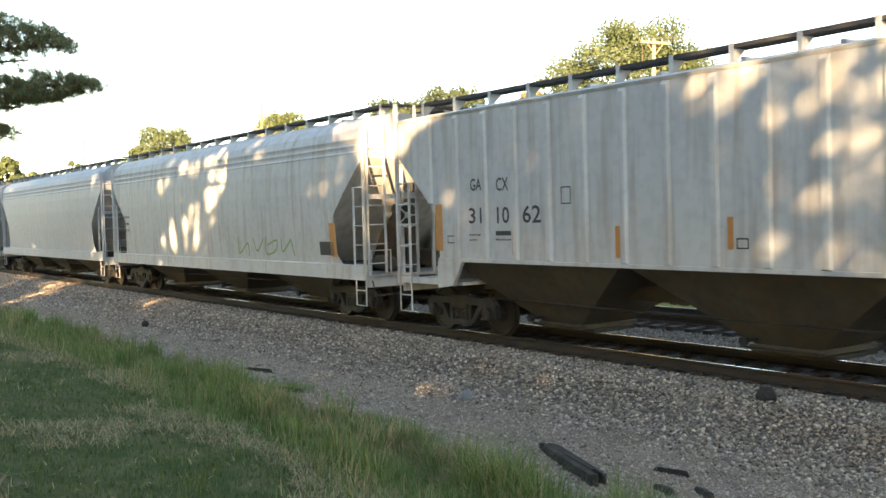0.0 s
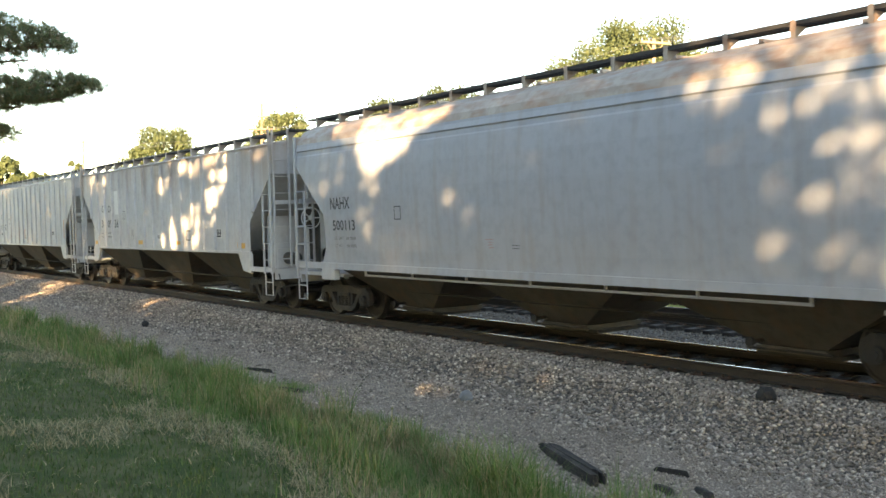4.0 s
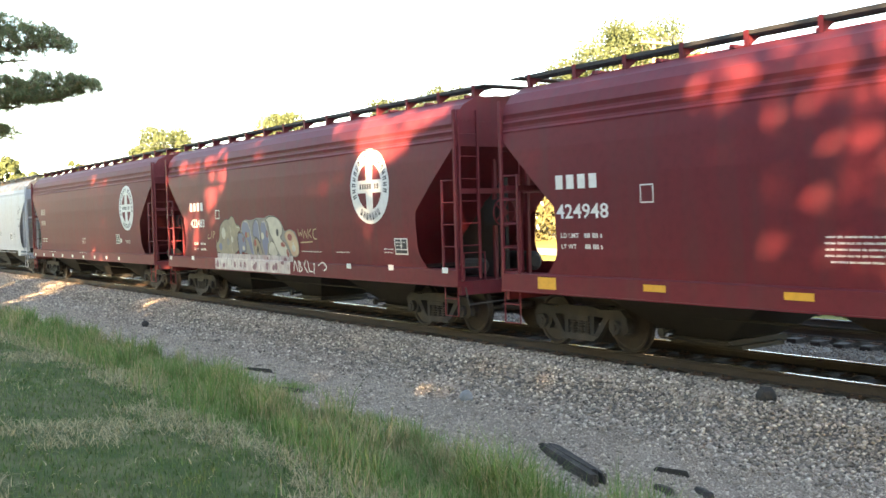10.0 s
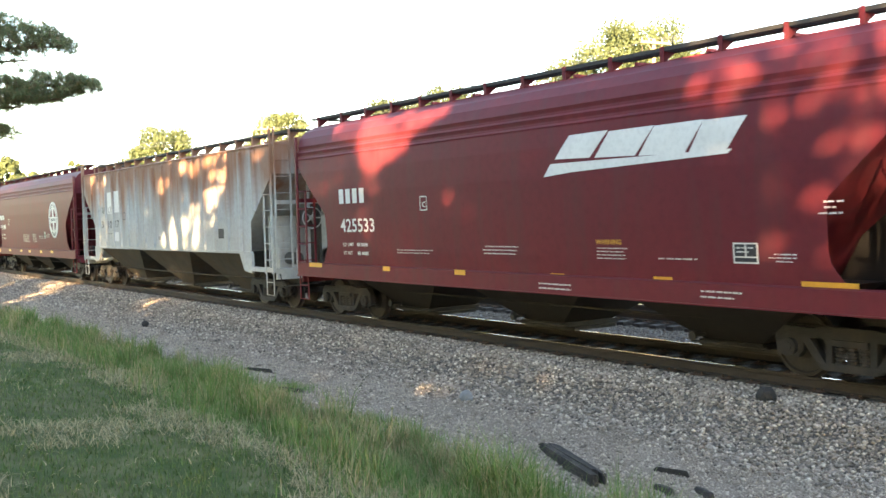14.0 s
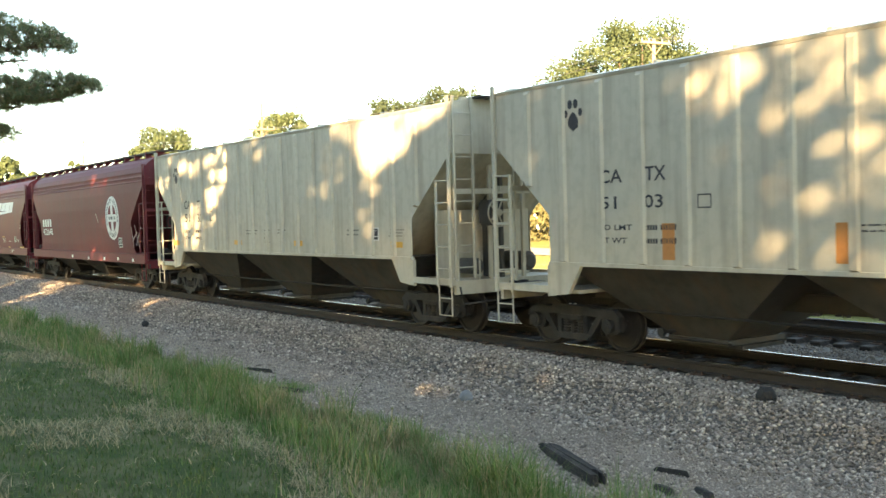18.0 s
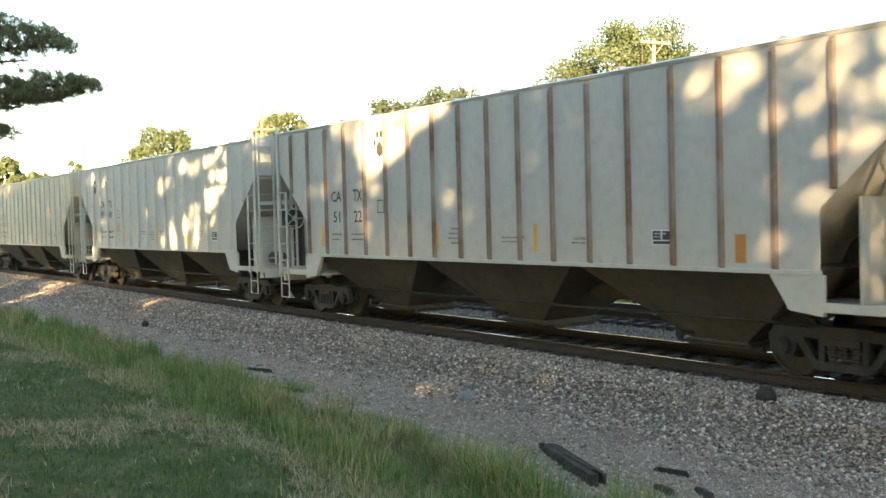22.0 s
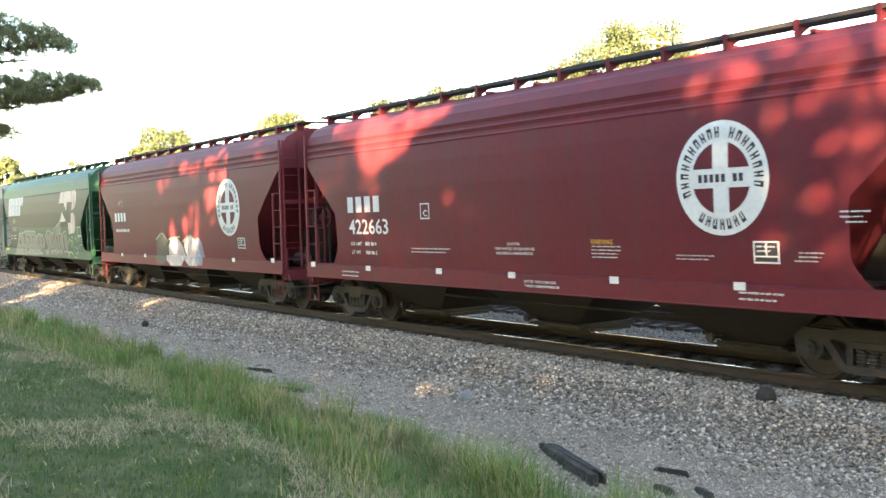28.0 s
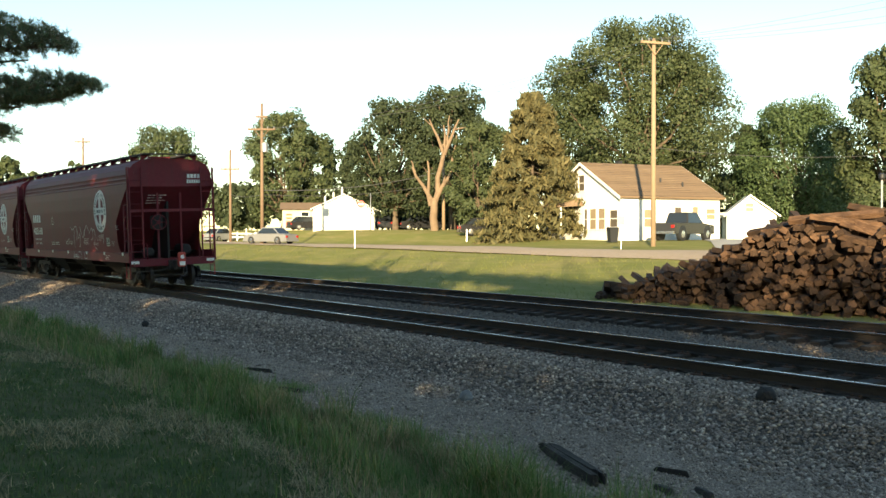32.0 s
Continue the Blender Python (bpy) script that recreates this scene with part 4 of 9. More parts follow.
        if not curved:
            bm = bmesh.new()
            box(bm, *sorted((s * (e - 1.10), s * (e - 1.06))), -1.20, 1.20, 1.04, 2.42)
            part("end_bulkhead", bm, end_paint, car)
        bm = bmesh.new()
        prism(bm, [(s * (e - 0.45), 1.04), (s * (e - 2.4), 1.04), (s * (e - 1.9), 1.9), (s * (e - 0.45), 3.1)][::s], -0.04, 0.04)
        part("centre_web", fix_normals(bm), hopper, car)
        # coupler, draft gear and brake hose
        bm = bmesh.new()
        a, b = sorted((s * (e - 1.2), s * (e + 0.10)))
        box(bm, a, b, -0.20, 0.20, 0.66, 1.0)
        a, b = sorted((s * (e + 0.10), s * (e + 0.42)))
        box(bm, a, b, -0.085, 0.085, 0.74, 0.94)
        hx = s * (e + 0.42)
        prism(bm, [(hx, -0.16), (hx + s * 0.26, -0.16), (hx + s * 0.30, -0.04), (hx + s * 0.16, 0.02), (hx + s * 0.24, 0.17), (hx, 0.17)][::s], 0.68, 1.0, "z")
        part("coupler", fix_normals(bm), M_TRUCK, car, "rusty cast coupler")
        bm = bmesh.new()
        pipe(bm, [(s * (e + 0.02), 0.45, 0.8), (s * (e + 0.2), 0.4, 0.55), (s * (e + 0.45), 0.2, 0.42), (s * (e + 0.68), 0.0, 0.46)], 0.022)
        part("brake_hose", bm, M_BLACK, car)
    # trunk of hoppers under the body
    nb = 3
    span = 2 * (low_x - 0.1)
    top_z = 1.5 if not curved else 1.28
    for k in range(nb):
        x0 = -span / 2 + span * k / nb
        x1 = x0 + span / nb
        xm = (x0 + x1) / 2
        bm = bmesh.new()
        wt = 1.46
        hull8(bm, [(xm - 0.52, -0.62, 0.34), (xm + 0.52, -0.62, 0.34), (xm + 0.52, 0.62, 0.34), (xm - 0.52, 0.62, 0.34)],
              [(x0, -wt, top_z), (x1, -wt, top_z), (x1, wt, top_z), (x0, wt, top_z)])
        box(bm, xm - 0.58, xm + 0.58, -0.68, 0.68, 0.26, 0.34)
        part("hopper", fix_normals(bm), hopper, car, "grimy discharge hopper")
        bm = bmesh.new()
        box(bm, xm - 0.70, xm + 0.70, -0.5, 0.5, 0.20, 0.26)
        tube(bm, (xm - 0.45, -0.98, 0.42), (xm - 0.45, 0.98, 0.42), 0.03, 8)
        tube(bm, (xm - 0.45, -1.0, 0.42), (xm - 0.45, -0.94, 0.42), 0.07, 10)
        pipe(bm, [(xm - 0.7, -0.72, 0.30), (xm + 0.7, -0.72, 0.30)], 0.02)
        part("discharge_gate", bm, M_TRUCK, car)
    bm = bmesh.new()
    box(bm, -low_x - 0.3, low_x + 0.3, -0.25, 0.25, 0.80, 1.05)
    part("centre_sill", bm, hopper, car)
    bm = bmesh.new()
    pipe(bm, [(-low_x, -0.9, 0.72), (-2.0, -0.95, 0.70), (2.0, -0.95, 0.70), (low_x, -0.9, 0.72)], 0.02)
    part("brake_pipe", bm, M_TRUCK, car)
    # ribs
    if not curved:
        n = int(2 * (low_x + 0.6) / 0.87)
        for s in (-1, 1):
            for k in range(n + 1):
                x = (k - n / 2) * 0.87 + rib_shift
                top, bot = z_hi - 0.03, 1.50
                if abs(x) > low_x - 0.05:
                    bot = knee - (e - 0.05 - abs(x)) / 1.12 + 0.05
                bm = bmesh.new()
                w, hw = s * 1.55, 0.048 if rib_paint else 0.075
                hull8(bm, [(x - hw, w, bot), (x + hw, w, bot), (x + hw * 0.67, w + s * 0.055, bot + 0.02), (x - hw * 0.67, w + s * 0.055, bot + 0.02)],
                      [(x - hw, w, top), (x + hw, w, top), (x + hw * 0.67, w + s * 0.055, top - 0.06), (x - hw * 0.67, w + s * 0.055, top - 0.06)])
                part("rib", fix_normals(bm), rib_paint or paint, car)
    # ladders, grab irons and steps at the four corners
    for sx in (-1, 1):
        for sy in (-1, 1):
            y = sy * (1.575 if curved else 1.60)
            xx = e - 0.02 if sx > 0 else -e + 0.02
            bm = bmesh.new()
            box(bm, xx - 0.035, xx + 0.035, y - 0.02, y + 0.02, 0.95, 4.3 if curved else wz)
            ix = xx - sx * 0.44
            box(bm, ix - 0.02, ix + 0.02, y - 0.02, y + 0.02, 0.95, 3.0)
            z = 1.30
            while z < 3.0:
                tube(bm, (xx, y, z), (ix, y, z), 0.014, 6)
                z += 0.42
            part("side_ladder", bm, end_paint, car)
            sill_step(car, min(xx, ix), y * 0.985, end_paint, 0.40, 1.0)
            ladder(car, sx * (e + 0.05), -1.52 * 1 if sy < 0 else 1.08, 1.1, 4.3 if curved else wz, 0.44, end_paint, 0.42, "y")
    # hand brake at the tail end
    bm = bmesh.new()
    pipe(bm, [(e + 0.17, -0.55 + 0.27 * math.cos(k * 0.3307), 2.35 + 0.27 * math.sin(k * 0.3307)) for k in range(20)], 0.016)
    for k in range(5):
        tube(bm, (e + 0.13, -0.55, 2.35), (e + 0.17, -0.55 + 0.27 * math.cos(k * 1.2566), 2.35 + 0.27 * math.sin(k * 1.2566)), 0.016, 6)
    tube(bm, (e + 0.10, -0.55, 2.35), (e + 0.19, -0.55, 2.35), 0.07, 10)
    part("brake_wheel", fix_normals(bm), end_paint, car)
    # end gear of red wagons shares the steel that has shadow in its colour
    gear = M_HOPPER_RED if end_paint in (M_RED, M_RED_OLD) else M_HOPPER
    bm = bmesh.new()
    box(bm, e - 0.3, e + 0.12, -0.72, -0.38, 2.1, 2.6)
    bmesh.ops.bevel(bm, geom=bm.edges[:], offset=0.04, segments=2, affect="EDGES")
    part("hand_brake_box", bm, gear, car)
    for name, y, z, r, l in (("brake_cylinder", -0.72, 1.30, 0.16, 0.6), ("air_reservoir", 0.6, 1.35, 0.2, 0.8)):
        bm = bmesh.new()
        x0 = e - 0.3
        disc_stack(bm, [(x0 - l, r * 0.6), (x0 - l + 0.05, r), (x0 - 0.05, r), (x0, r * 0.6)], 14, "x")
        for v in bm.verts:
            v.co += Vector((0, y, z))
        part(name, fix_normals(bm), gear, car)
    for y in (-1.2, 1.2):
        bm = bmesh.new()
        pipe(bm, [(e + 0.03, y - 0.25, 1.05), (e + 0.03, y - 0.25, 1.6), (e + 0.03, y + 0.25, 1.6), (e + 0.03, y + 0.25, 1.05)], 0.016)
        part("end_handrail", bm, end_paint, car)
    bm = bmesh.new()
    pipe(bm, [(e + 0.06, -1.45, 0.95), (e + 0.10, -1.40, 0.62), (e + 0.10, -0.4, 0.66), (e + 0.25, -0.2, 0.8)], 0.018)
    part("uncoupling_lever", bm, M_GRATING, car)
    for s in (-1, 1):
        build_truck(car, s * (e - 1.42))
    return car, e, prof

# ---- the train ----
TRAIN = []   # wagon, place of its middle along the train


def travelled(t):
    """Metres that the train has run since the start."""
    return 10.3152 * t + 0.02394 * t * t - 0.0000983 * t ** 3


def couple(made, q0, q1):
    TRAIN.append((made[0], (q0 + q1) / 2))
    return made


def outline(car, x, z, w, h, t, mat, prof):
    """A painted empty frame."""
    stroke(car, [(x, z), (x + w, z), (x + w, z + h), (x, z + h), (x, z)], t, mat, prof, 0.006, "stencil_frame")


def test_panel(car, x, z, w, h, prof):
    """A black consolidated stencil panel with a white border and bars."""
    patch(car, rect(x, z, w, h), M_WHITE, prof, 0.006, "stencil_panel")
    for a, b, c, d in ((0.06, 0.35, 0.42, 0.58), (0.54, 0.35, 0.40, 0.58), (0.06, 0.08, 0.88, 0.2)):
        patch(car, rect(x + a * w, z + b * h, c * w, d * h), M_BLACK, prof, 0.010, "stencil_field")
    bars(car, x + 0.15 * w, z + 0.72 * h, 0.7 * w, 2, M_WHITE, prof, 0.08 * h, 0.2 * h, 0.014)


def paw_print(car, x, z, r):
    """A black paw: a pad and four toes."""
    pad = [(-0.42, -0.25), (-0.25, 0.0), (0.0, 0.18), (0.22, 0.02), (0.42, -0.3), (0.40, -0.75), (0.18, -0.82), (0.0, -0.95), (-0.2, -0.8), (-0.42, -0.6)]
    patch(car, [(x + a * r, z + b * r) for a, b in pad], M_BLACK, STRAIGHT, 0.006, "paw_pad")
    for a, b, c in ((-0.62, 0.10, 0.17), (-0.25, 0.62, 0.2), (0.22, 0.62, 0.2), (0.62, 0.12, 0.17)):
        patch(car, ring_pts(x + a * r, z + b * r, c * r, 14, rz=c * 1.35 * r), M_BLACK, STRAIGHT, 0.006, "paw_toe")


def rounded(pts, turns=2):
    """The same outline with its corners cut away."""
    for _ in range(turns):
        ring = []
        for (a, b), (c, d) in zip(pts, pts[1:] + pts[:1]):
            ring += [(a * 0.78 + c * 0.22, b * 0.78 + d * 0.22), (a * 0.22 + c * 0.78, b * 0.22 + d * 0.78)]
        pts = ring
    return pts


def bubble_letters(car, prof, low):
    """Fat sprayed letters in tan, blue and cream over a white base with mauve dabs."""
    at = lambda a, b: (-2.22 + (a - 205) * 0.003534, 1.40 + (405 - b) * 0.00286)
    shape = lambda pts: [at(a, b) for a, b in pts]
    fills = [(M_G_GREY, [(190, 240), (230, 100), (300, 70), (420, 80), (520, 55), (650, 65), (700, 40), (830, 45), (930, 110), (960, 190), (1040, 160), (1130, 190), (1170, 300), (1160, 410), (180, 410)]),
             (M_G_TAN, [(-290, 405), (-300, 310), (-220, 265), (-190, 130), (-70, 60), (0, 70), (50, 32), (100, 52), (130, 118), (200, 128), (206, 182), (150, 192), (150, 405)]),
             (M_G_BLUE, [(140, 205), (232, 192), (284, 240), (292, 355), (250, 380), (205, 372), (192, 402), (150, 402)]),
             (M_G_BLUE, [(222, 215), (244, 110), (300, 76), (350, 82), (402, 160), (436, 402), (372, 402), (342, 275), (300, 262), (286, 225)]),
             (M_G_BLUE, [(432, 185), (452, 104), (508, 68), (548, 100), (562, 205), (560, 300), (500, 235), (436, 235)]),
             (M_G_TAN, [(436, 290), (470, 236), (530, 262), (586, 402), (512, 402), (490, 325), (470, 402), (440, 402)]),
             (M_G_BLUE, [(566, 155), (600, 84), (650, 78), (694, 150), (722, 300), (680, 290), (660, 402), (594, 402)]),
             (M_G_CREAM, [(665, 400), (690, 310), (740, 262), (790, 290), (850, 405)]),
             (M_G_CREAM, [(662, 78), (722, 52), (802, 50), (880, 72), (936, 132), (930, 205), (880, 240), (962, 285), (1020, 360), (1030, 418), (864, 418), (770, 260), (716, 200), (712, 112)]),
             (M_G_PEACH, [(952, 205), (1040, 168), (1112, 192), (1160, 270), (1170, 368), (1112, 404), (1050, 396), (1030, 330), (990, 280)])]
    for k, (mat, pts) in enumerate(fills):
        ring = rounded(shape(pts), 1 if k == 1 else 2)
        patch(car, ring, mat, prof, 0.007 + 0.0008 * k, "painted_shape")
        if k:
            stroke(car, ring + ring[:1], 0.022, M_G_DARK if k % 3 else M_G_TAN, prof, 0.0155, "sprayed_outline")
    dabs = [(310, 215, 22, 30, M_G_RED), (345, 215, 28, 26, M_G_TAN), (680, 205, 24, 36, M_G_MAUVE), (600, 225, 26, 34, M_G_CREAM), (462, 290, 20, 34, M_G_RED), (930, 298, 42, 24, M_G_RED), (992, 372, 22, 36, M_G_RED), (1042, 235, 38, 32, M_G_RED),
            (250, 260, 16, 26, M_G_MAUVE), (245, 340, 24, 22, M_G_CREAM), (-120, 200, 40, 60, M_G_CREAM), (-40, 280, 26, 40, M_G_GREY), (40, 260, 24, 30, M_G_CREAM), (1090, 330, 30, 34, M_G_CREAM), (850, 195, 20, 36, M_G_DARK), (500, 345, 12, 30, M_G_DARK), (-200, 330, 30, 40, M_G_BLUE)]
    for a, b, ra, rb, mat in dabs:
        x, z = at(a, b)
        patch(car, ring_pts(x, z, ra * 0.0035, 10, rz=rb * 0.0028), mat, prof, 0.0165, "painted_dab")
    for pts in ([(300, 90), (350, 95), (388, 165), (424, 390)], [(512, 84), (540, 115), (552, 270)], [(610, 100), (650, 95), (682, 160), (706, 290)], [(20, 120), (24, 380)], [(140, 140), (195, 148)], [(730, 70), (800, 64), (880, 90), (918, 140)], [(900, 262), (960, 300), (1005, 370)], [(1070, 290), (1090, 280), (1095, 320), (1075, 345)]):
        stroke(car, shape(pts), 0.022, M_G_CREAM, prof, 0.018, "sprayed_highlight")
    # the white base, run down over the sill
    x0, x1 = at(-285, 0)[0], at(1060, 0)[0]
    patch(car, [(x0, 1.42), (x0 + 0.02, 0.985), (x1, 0.985), (x1, 1.42)], M_G_WHITE, low, 0.012, "painted_shape")
    for a in (-180, -60, 40, 150, 262, 432, 492, 572, 720, 862, 1025):
        x = at(a, 0)[0]
        stroke(car, [(x, 1.44), (x + 0.02, 1.25 - 0.0004 * (a % 300)), (x + 0.03, 1.14 - 0.0004 * (a % 300))], 0.030, M_G_GREY, low, 0.0175, "sprayed_outline")
    for a, b, r in ((-230, 500, 30), (-110, 520, 24), (110, 500, 26), (225, 500, 22), (300, 540, 16), (465, 512, 26), (500, 490, 20), (690, 475, 24), (690, 545, 26), (795, 520, 22), (840, 490, 24), (940, 440, 30), (650, 425, 18), (380, 430, 14)):
        x, z = at(a, b)
        rg = random.Random(a + 7 * b)
        ring = [(x + (p - x) * rg.uniform(0.6, 1.5), max(1.0, z + (q - z) * rg.uniform(0.6, 1.9))) for p, q in ring_pts(x, max(z, 1.10), r * 0.0034, 7, rz=r * 0.0028)]
        patch(car, rounded(ring, 1), M_G_MAUVE, low, 0.0165, "painted_dab")


def silver_letters(car, low):
    """Angular silver letters with black pockets and a pale edge, sprayed over band and sill."""
    block = [(-5.45, 0.96), (-4.9, 1.48), (-4.53, 1.99), (-3.67, 2.03), (-3.02, 2.12), (-1.21, 2.1), (-1.18, 1.86), (-0.86, 1.86), (-0.75, 1.98), (0.17, 1.93), (0.33, 1.48), (0.38, 1.04)]
    patch(car, block, M_G_SILVER, low, 0.008, "painted_shape")
    stroke(car, block, 0.05, M_G_EDGE, low, 0.014, "sprayed_outline")
    pockets = [[(-4.73, 1.46), (-4.37, 1.87), (-4.05, 1.48)],
               [(-3.64, 1.98), (-3.16, 1.98), (-3.3, 1.45), (-3.56, 1.47)],
               [(-2.84, 1.9), (-2.37, 1.9), (-2.24, 1.46), (-2.47, 1.43), (-2.57, 1.77), (-2.81, 1.77)],
               [(-2.81, 1.31), (-2.33, 1.33), (-2.47, 1.13), (-2.81, 1.14)],
               [(-1.85, 1.9), (-1.39, 1.9), (-1.36, 1.78), (-1.66, 1.78), (-1.69, 1.47), (-1.81, 1.47)],
               [(-1.18, 1.68), (-1.02, 1.68), (-1.02, 1.47), (-1.18, 1.46)],
               [(-1.27, 1.34), (-1.11, 1.34), (-1.11, 1.12), (-1.27, 1.12)],
               [(-1.84, 1.34), (-1.7, 1.34), (-1.77, 1.05)],
               [(-0.74, 1.88), (-0.53, 1.91), (-0.51, 1.5), (-0.69, 1.47)],
               [(-0.71, 1.36), (-0.59, 1.36), (-0.61, 1.09), (-0.74, 1.1)],
               [(-0.17, 1.81), (0.07, 1.83), (0.12, 1.53), (-0.06, 1.51), (-0.17, 1.54)],
               [(-0.14, 1.37), (0.33, 1.37), (0.3, 1.15), (-0.14, 1.15)],
               [(-5.28, 1.33), (-4.92, 1.36), (-5.01, 1.05), (-5.37, 0.99)],
               [(-3.45, 1.31), (-3.22, 1.32), (-3.33, 1.03), (-3.54, 1.11)]]
    for pts in pockets:
        patch(car, pts, M_G_DARK, low, 0.0125, "painted_counter")
        stroke(car, pts + pts[:1], 0.022, M_G_EDGE, low, 0.015, "sprayed_outline")
        (a, b), (c, d) = pts[0], pts[len(pts) // 2]
        stroke(car, [(a * 0.65 + c * 0.35, b * 0.65 + d * 0.35), (a * 0.4 + c * 0.6, b * 0.4 + d * 0.6)], 0.02, M_G_EDGE, low, 0.017, "sprayed_glint")
    back = [(0.26, 1.44), (0.59, 1.85), (1.11, 2.13), (1.63, 2.09), (1.69, 1.98), (1.92, 2.04), (1.95, 1.9), (2.2, 2.14), (3.15, 2.46), (3.31, 2.36), (3.33, 2.15), (3.0, 1.98), (3.52, 1.98), (3.56, 1.8), (3.75, 2.04), (4.14, 2.09), (4.15, 1.62), (4.26, 1.63), (4.26, 1.13), (0.32, 1.01)]
    patch(car, back, M_G_DARK, low, 0.009, "painted_shape")
    stroke(car, back[:-2], 0.055, M_G_EDGE, low, 0.016, "sprayed_outline")
    letters = [[(0.59, 1.78), (1.14, 2.03), (1.28, 1.77), (1.15, 1.08), (0.86, 1.06), (0.8, 1.5)],
               [(1.31, 2.03), (1.58, 2.05), (1.61, 1.52), (1.74, 1.5), (1.66, 1.94), (1.89, 1.98), (2.05, 1.49), (1.95, 1.12), (1.74, 1.11), (1.69, 1.35), (1.42, 1.34), (1.37, 1.09), (1.19, 1.08)],
               [(2.15, 1.9), (2.37, 1.92), (2.64, 1.47), (2.68, 1.07), (2.52, 1.07), (2.45, 1.22), (2.18, 1.21), (2.13, 1.04), (1.98, 1.12), (2.08, 1.45)],
               [(2.25, 2.02), (3.13, 2.42), (3.29, 2.15), (2.93, 2.02), (2.96, 1.48), (2.89, 1.16), (2.78, 1.16), (2.71, 1.47), (2.7, 1.9), (2.47, 1.86)],
               [(3.13, 1.9), (3.39, 1.92), (3.65, 1.5), (3.59, 1.13), (3.42, 1.1), (3.38, 1.23), (3.16, 1.22), (3.12, 1.06), (2.96, 1.17), (3.07, 1.56)],
               [(3.79, 1.94), (4.07, 1.96), (4.05, 1.55), (4.24, 1.59), (4.26, 1.2), (3.93, 1.2), (3.77, 1.47)]]
    for pts in letters:
        patch(car, pts, M_G_SILVER, low, 0.0125, "painted_shape")
    counters = [[(0.94, 1.72), (1.06, 1.77), (1.17, 1.55), (1.09, 1.51)],
                [(2.29, 1.44), (2.35, 1.62), (2.42, 1.4)],
                [(3.26, 1.47), (3.33, 1.62), (3.39, 1.46)]]
    for pts in counters:
        patch(car, pts, M_G_DARK, low, 0.0155, "painted_counter")


def marks(C, PAINT, e18):
    """Stencils, numbers, tape and graffiti, wagon by wagon."""
    S, V, W, W2 = STRAIGHT, CURVED, SILL, SILL_AND_SIDE
    stroke(C[2], [(2.14, 1.88), (2.07, 1.34), (2.79, 1.81), (2.75, 1.40)], 0.05, M_SCRAWL_GREEN, V)
    stroke(C[2], [(3.09, 1.85), (3.27, 1.44), (3.71, 1.83)], 0.05, M_SCRAWL_GREEN, V)
    stroke(C[2], [(3.86, 1.88), (3.75, 1.41), (4.44, 1.51), (4.59, 1.86), (3.95, 1.68)], 0.05, M_SCRAWL_GREEN, V)
    stroke(C[2], [(4.77, 1.83), (4.75, 1.46), (5.20, 1.75), (5.31, 1.86), (5.44, 1.44)], 0.05, M_SCRAWL_GREEN, V)
    patch(C[2], rect(6.79, 1.472, 0.67, 0.316), M_BLACK, V)
    bars(C[2], -8.11, 2.513, 1.09, 3, M_BLACK, V, 0.079, 0.231)
    patch(C[2], rect(7.30, 1.438, 0.30, 0.777), M_ORANGE, V)
    lettering(C[3], "GA", -6.10, 2.755, 0.34, 0.227, M_BLACK, S)
    lettering(C[3], "CX", -5.33, 2.727, 0.35, 0.239, M_BLACK, S)
    lettering(C[3], "31", -6.16, 2.155, 0.40, 0.290, M_BLACK, S)
    lettering(C[3], "10", -5.32, 2.148, 0.35, 0.300, M_BLACK, S)
    lettering(C[3], "62", -4.61, 2.150, 0.49, 0.308, M_BLACK, S)
    outline(C[3], -3.60, 2.465, 0.22, 0.267, 0.02, M_BLACK, S)
    outline(C[3], -6.85, 1.796, 0.25, 0.129, 0.02, M_BLACK, S)
    patch(C[3], rect(-7.25, 1.640, 0.23, 0.895), M_ORANGE, S)
    patch(C[3], rect(-4.91, 1.582, 0.13, 0.504), M_ORANGE, S)
    patch(C[3], rect(-2.38, 1.592, 0.11, 0.496), M_ORANGE, S)
    patch(C[3], rect(-0.23, 1.749, 0.10, 0.447), M_ORANGE, S)
    bars(C[3], -6.16, 1.932, 0.36, 2, M_BLACK, S, 0.032, 0.094)
    patch(C[3], rect(-5.37, 1.937, 0.44, 0.080), M_BLACK, S)
    bars(C[3], -5.37, 1.847, 0.43, 1, M_BLACK, S, 0.034, 0.100)
    outline(C[3], -0.07, 1.767, 0.18, 0.130, 0.02, M_BLACK, S)
    test_panel(C[3], 4.98, 1.901, 0.37, 0.203, S)
    patch(C[3], rect(6.89, 1.775, 0.09, 0.800), M_ORANGE, S)
    lettering(C[4], "GA", -6.09, 2.763, 0.40, 0.249, M_BLACK, S)
    lettering(C[4], "CX", -5.32, 2.758, 0.39, 0.252, M_BLACK, S)
    lettering(C[4], "31", -6.13, 2.209, 0.38, 0.272, M_BLACK, S)
    lettering(C[4], "09", -5.38, 2.190, 0.48, 0.295, M_BLACK, S)
    lettering(C[4], "36", -4.56, 2.191, 0.48, 0.304, M_BLACK, S)
    patch(C[4], rect(-7.04, 1.584, 0.52, 0.136), M_YELLOW, S)
    patch(C[4], rect(-1.98, 1.616, 0.44, 0.135), M_YELLOW, S)
    patch(C[4], rect(1.65, 1.636, 0.45, 0.110), M_YELLOW, S)
    outline(C[4], -3.57, 2.494, 0.23, 0.263, 0.02, M_BLACK, S)
    outline(C[4], 2.52, 1.784, 0.30, 0.277, 0.03, M_BLACK, S)
    patch(C[4], rect(-0.05, 1.811, 0.23, 0.122), M_SCRAWL_GREY, S)
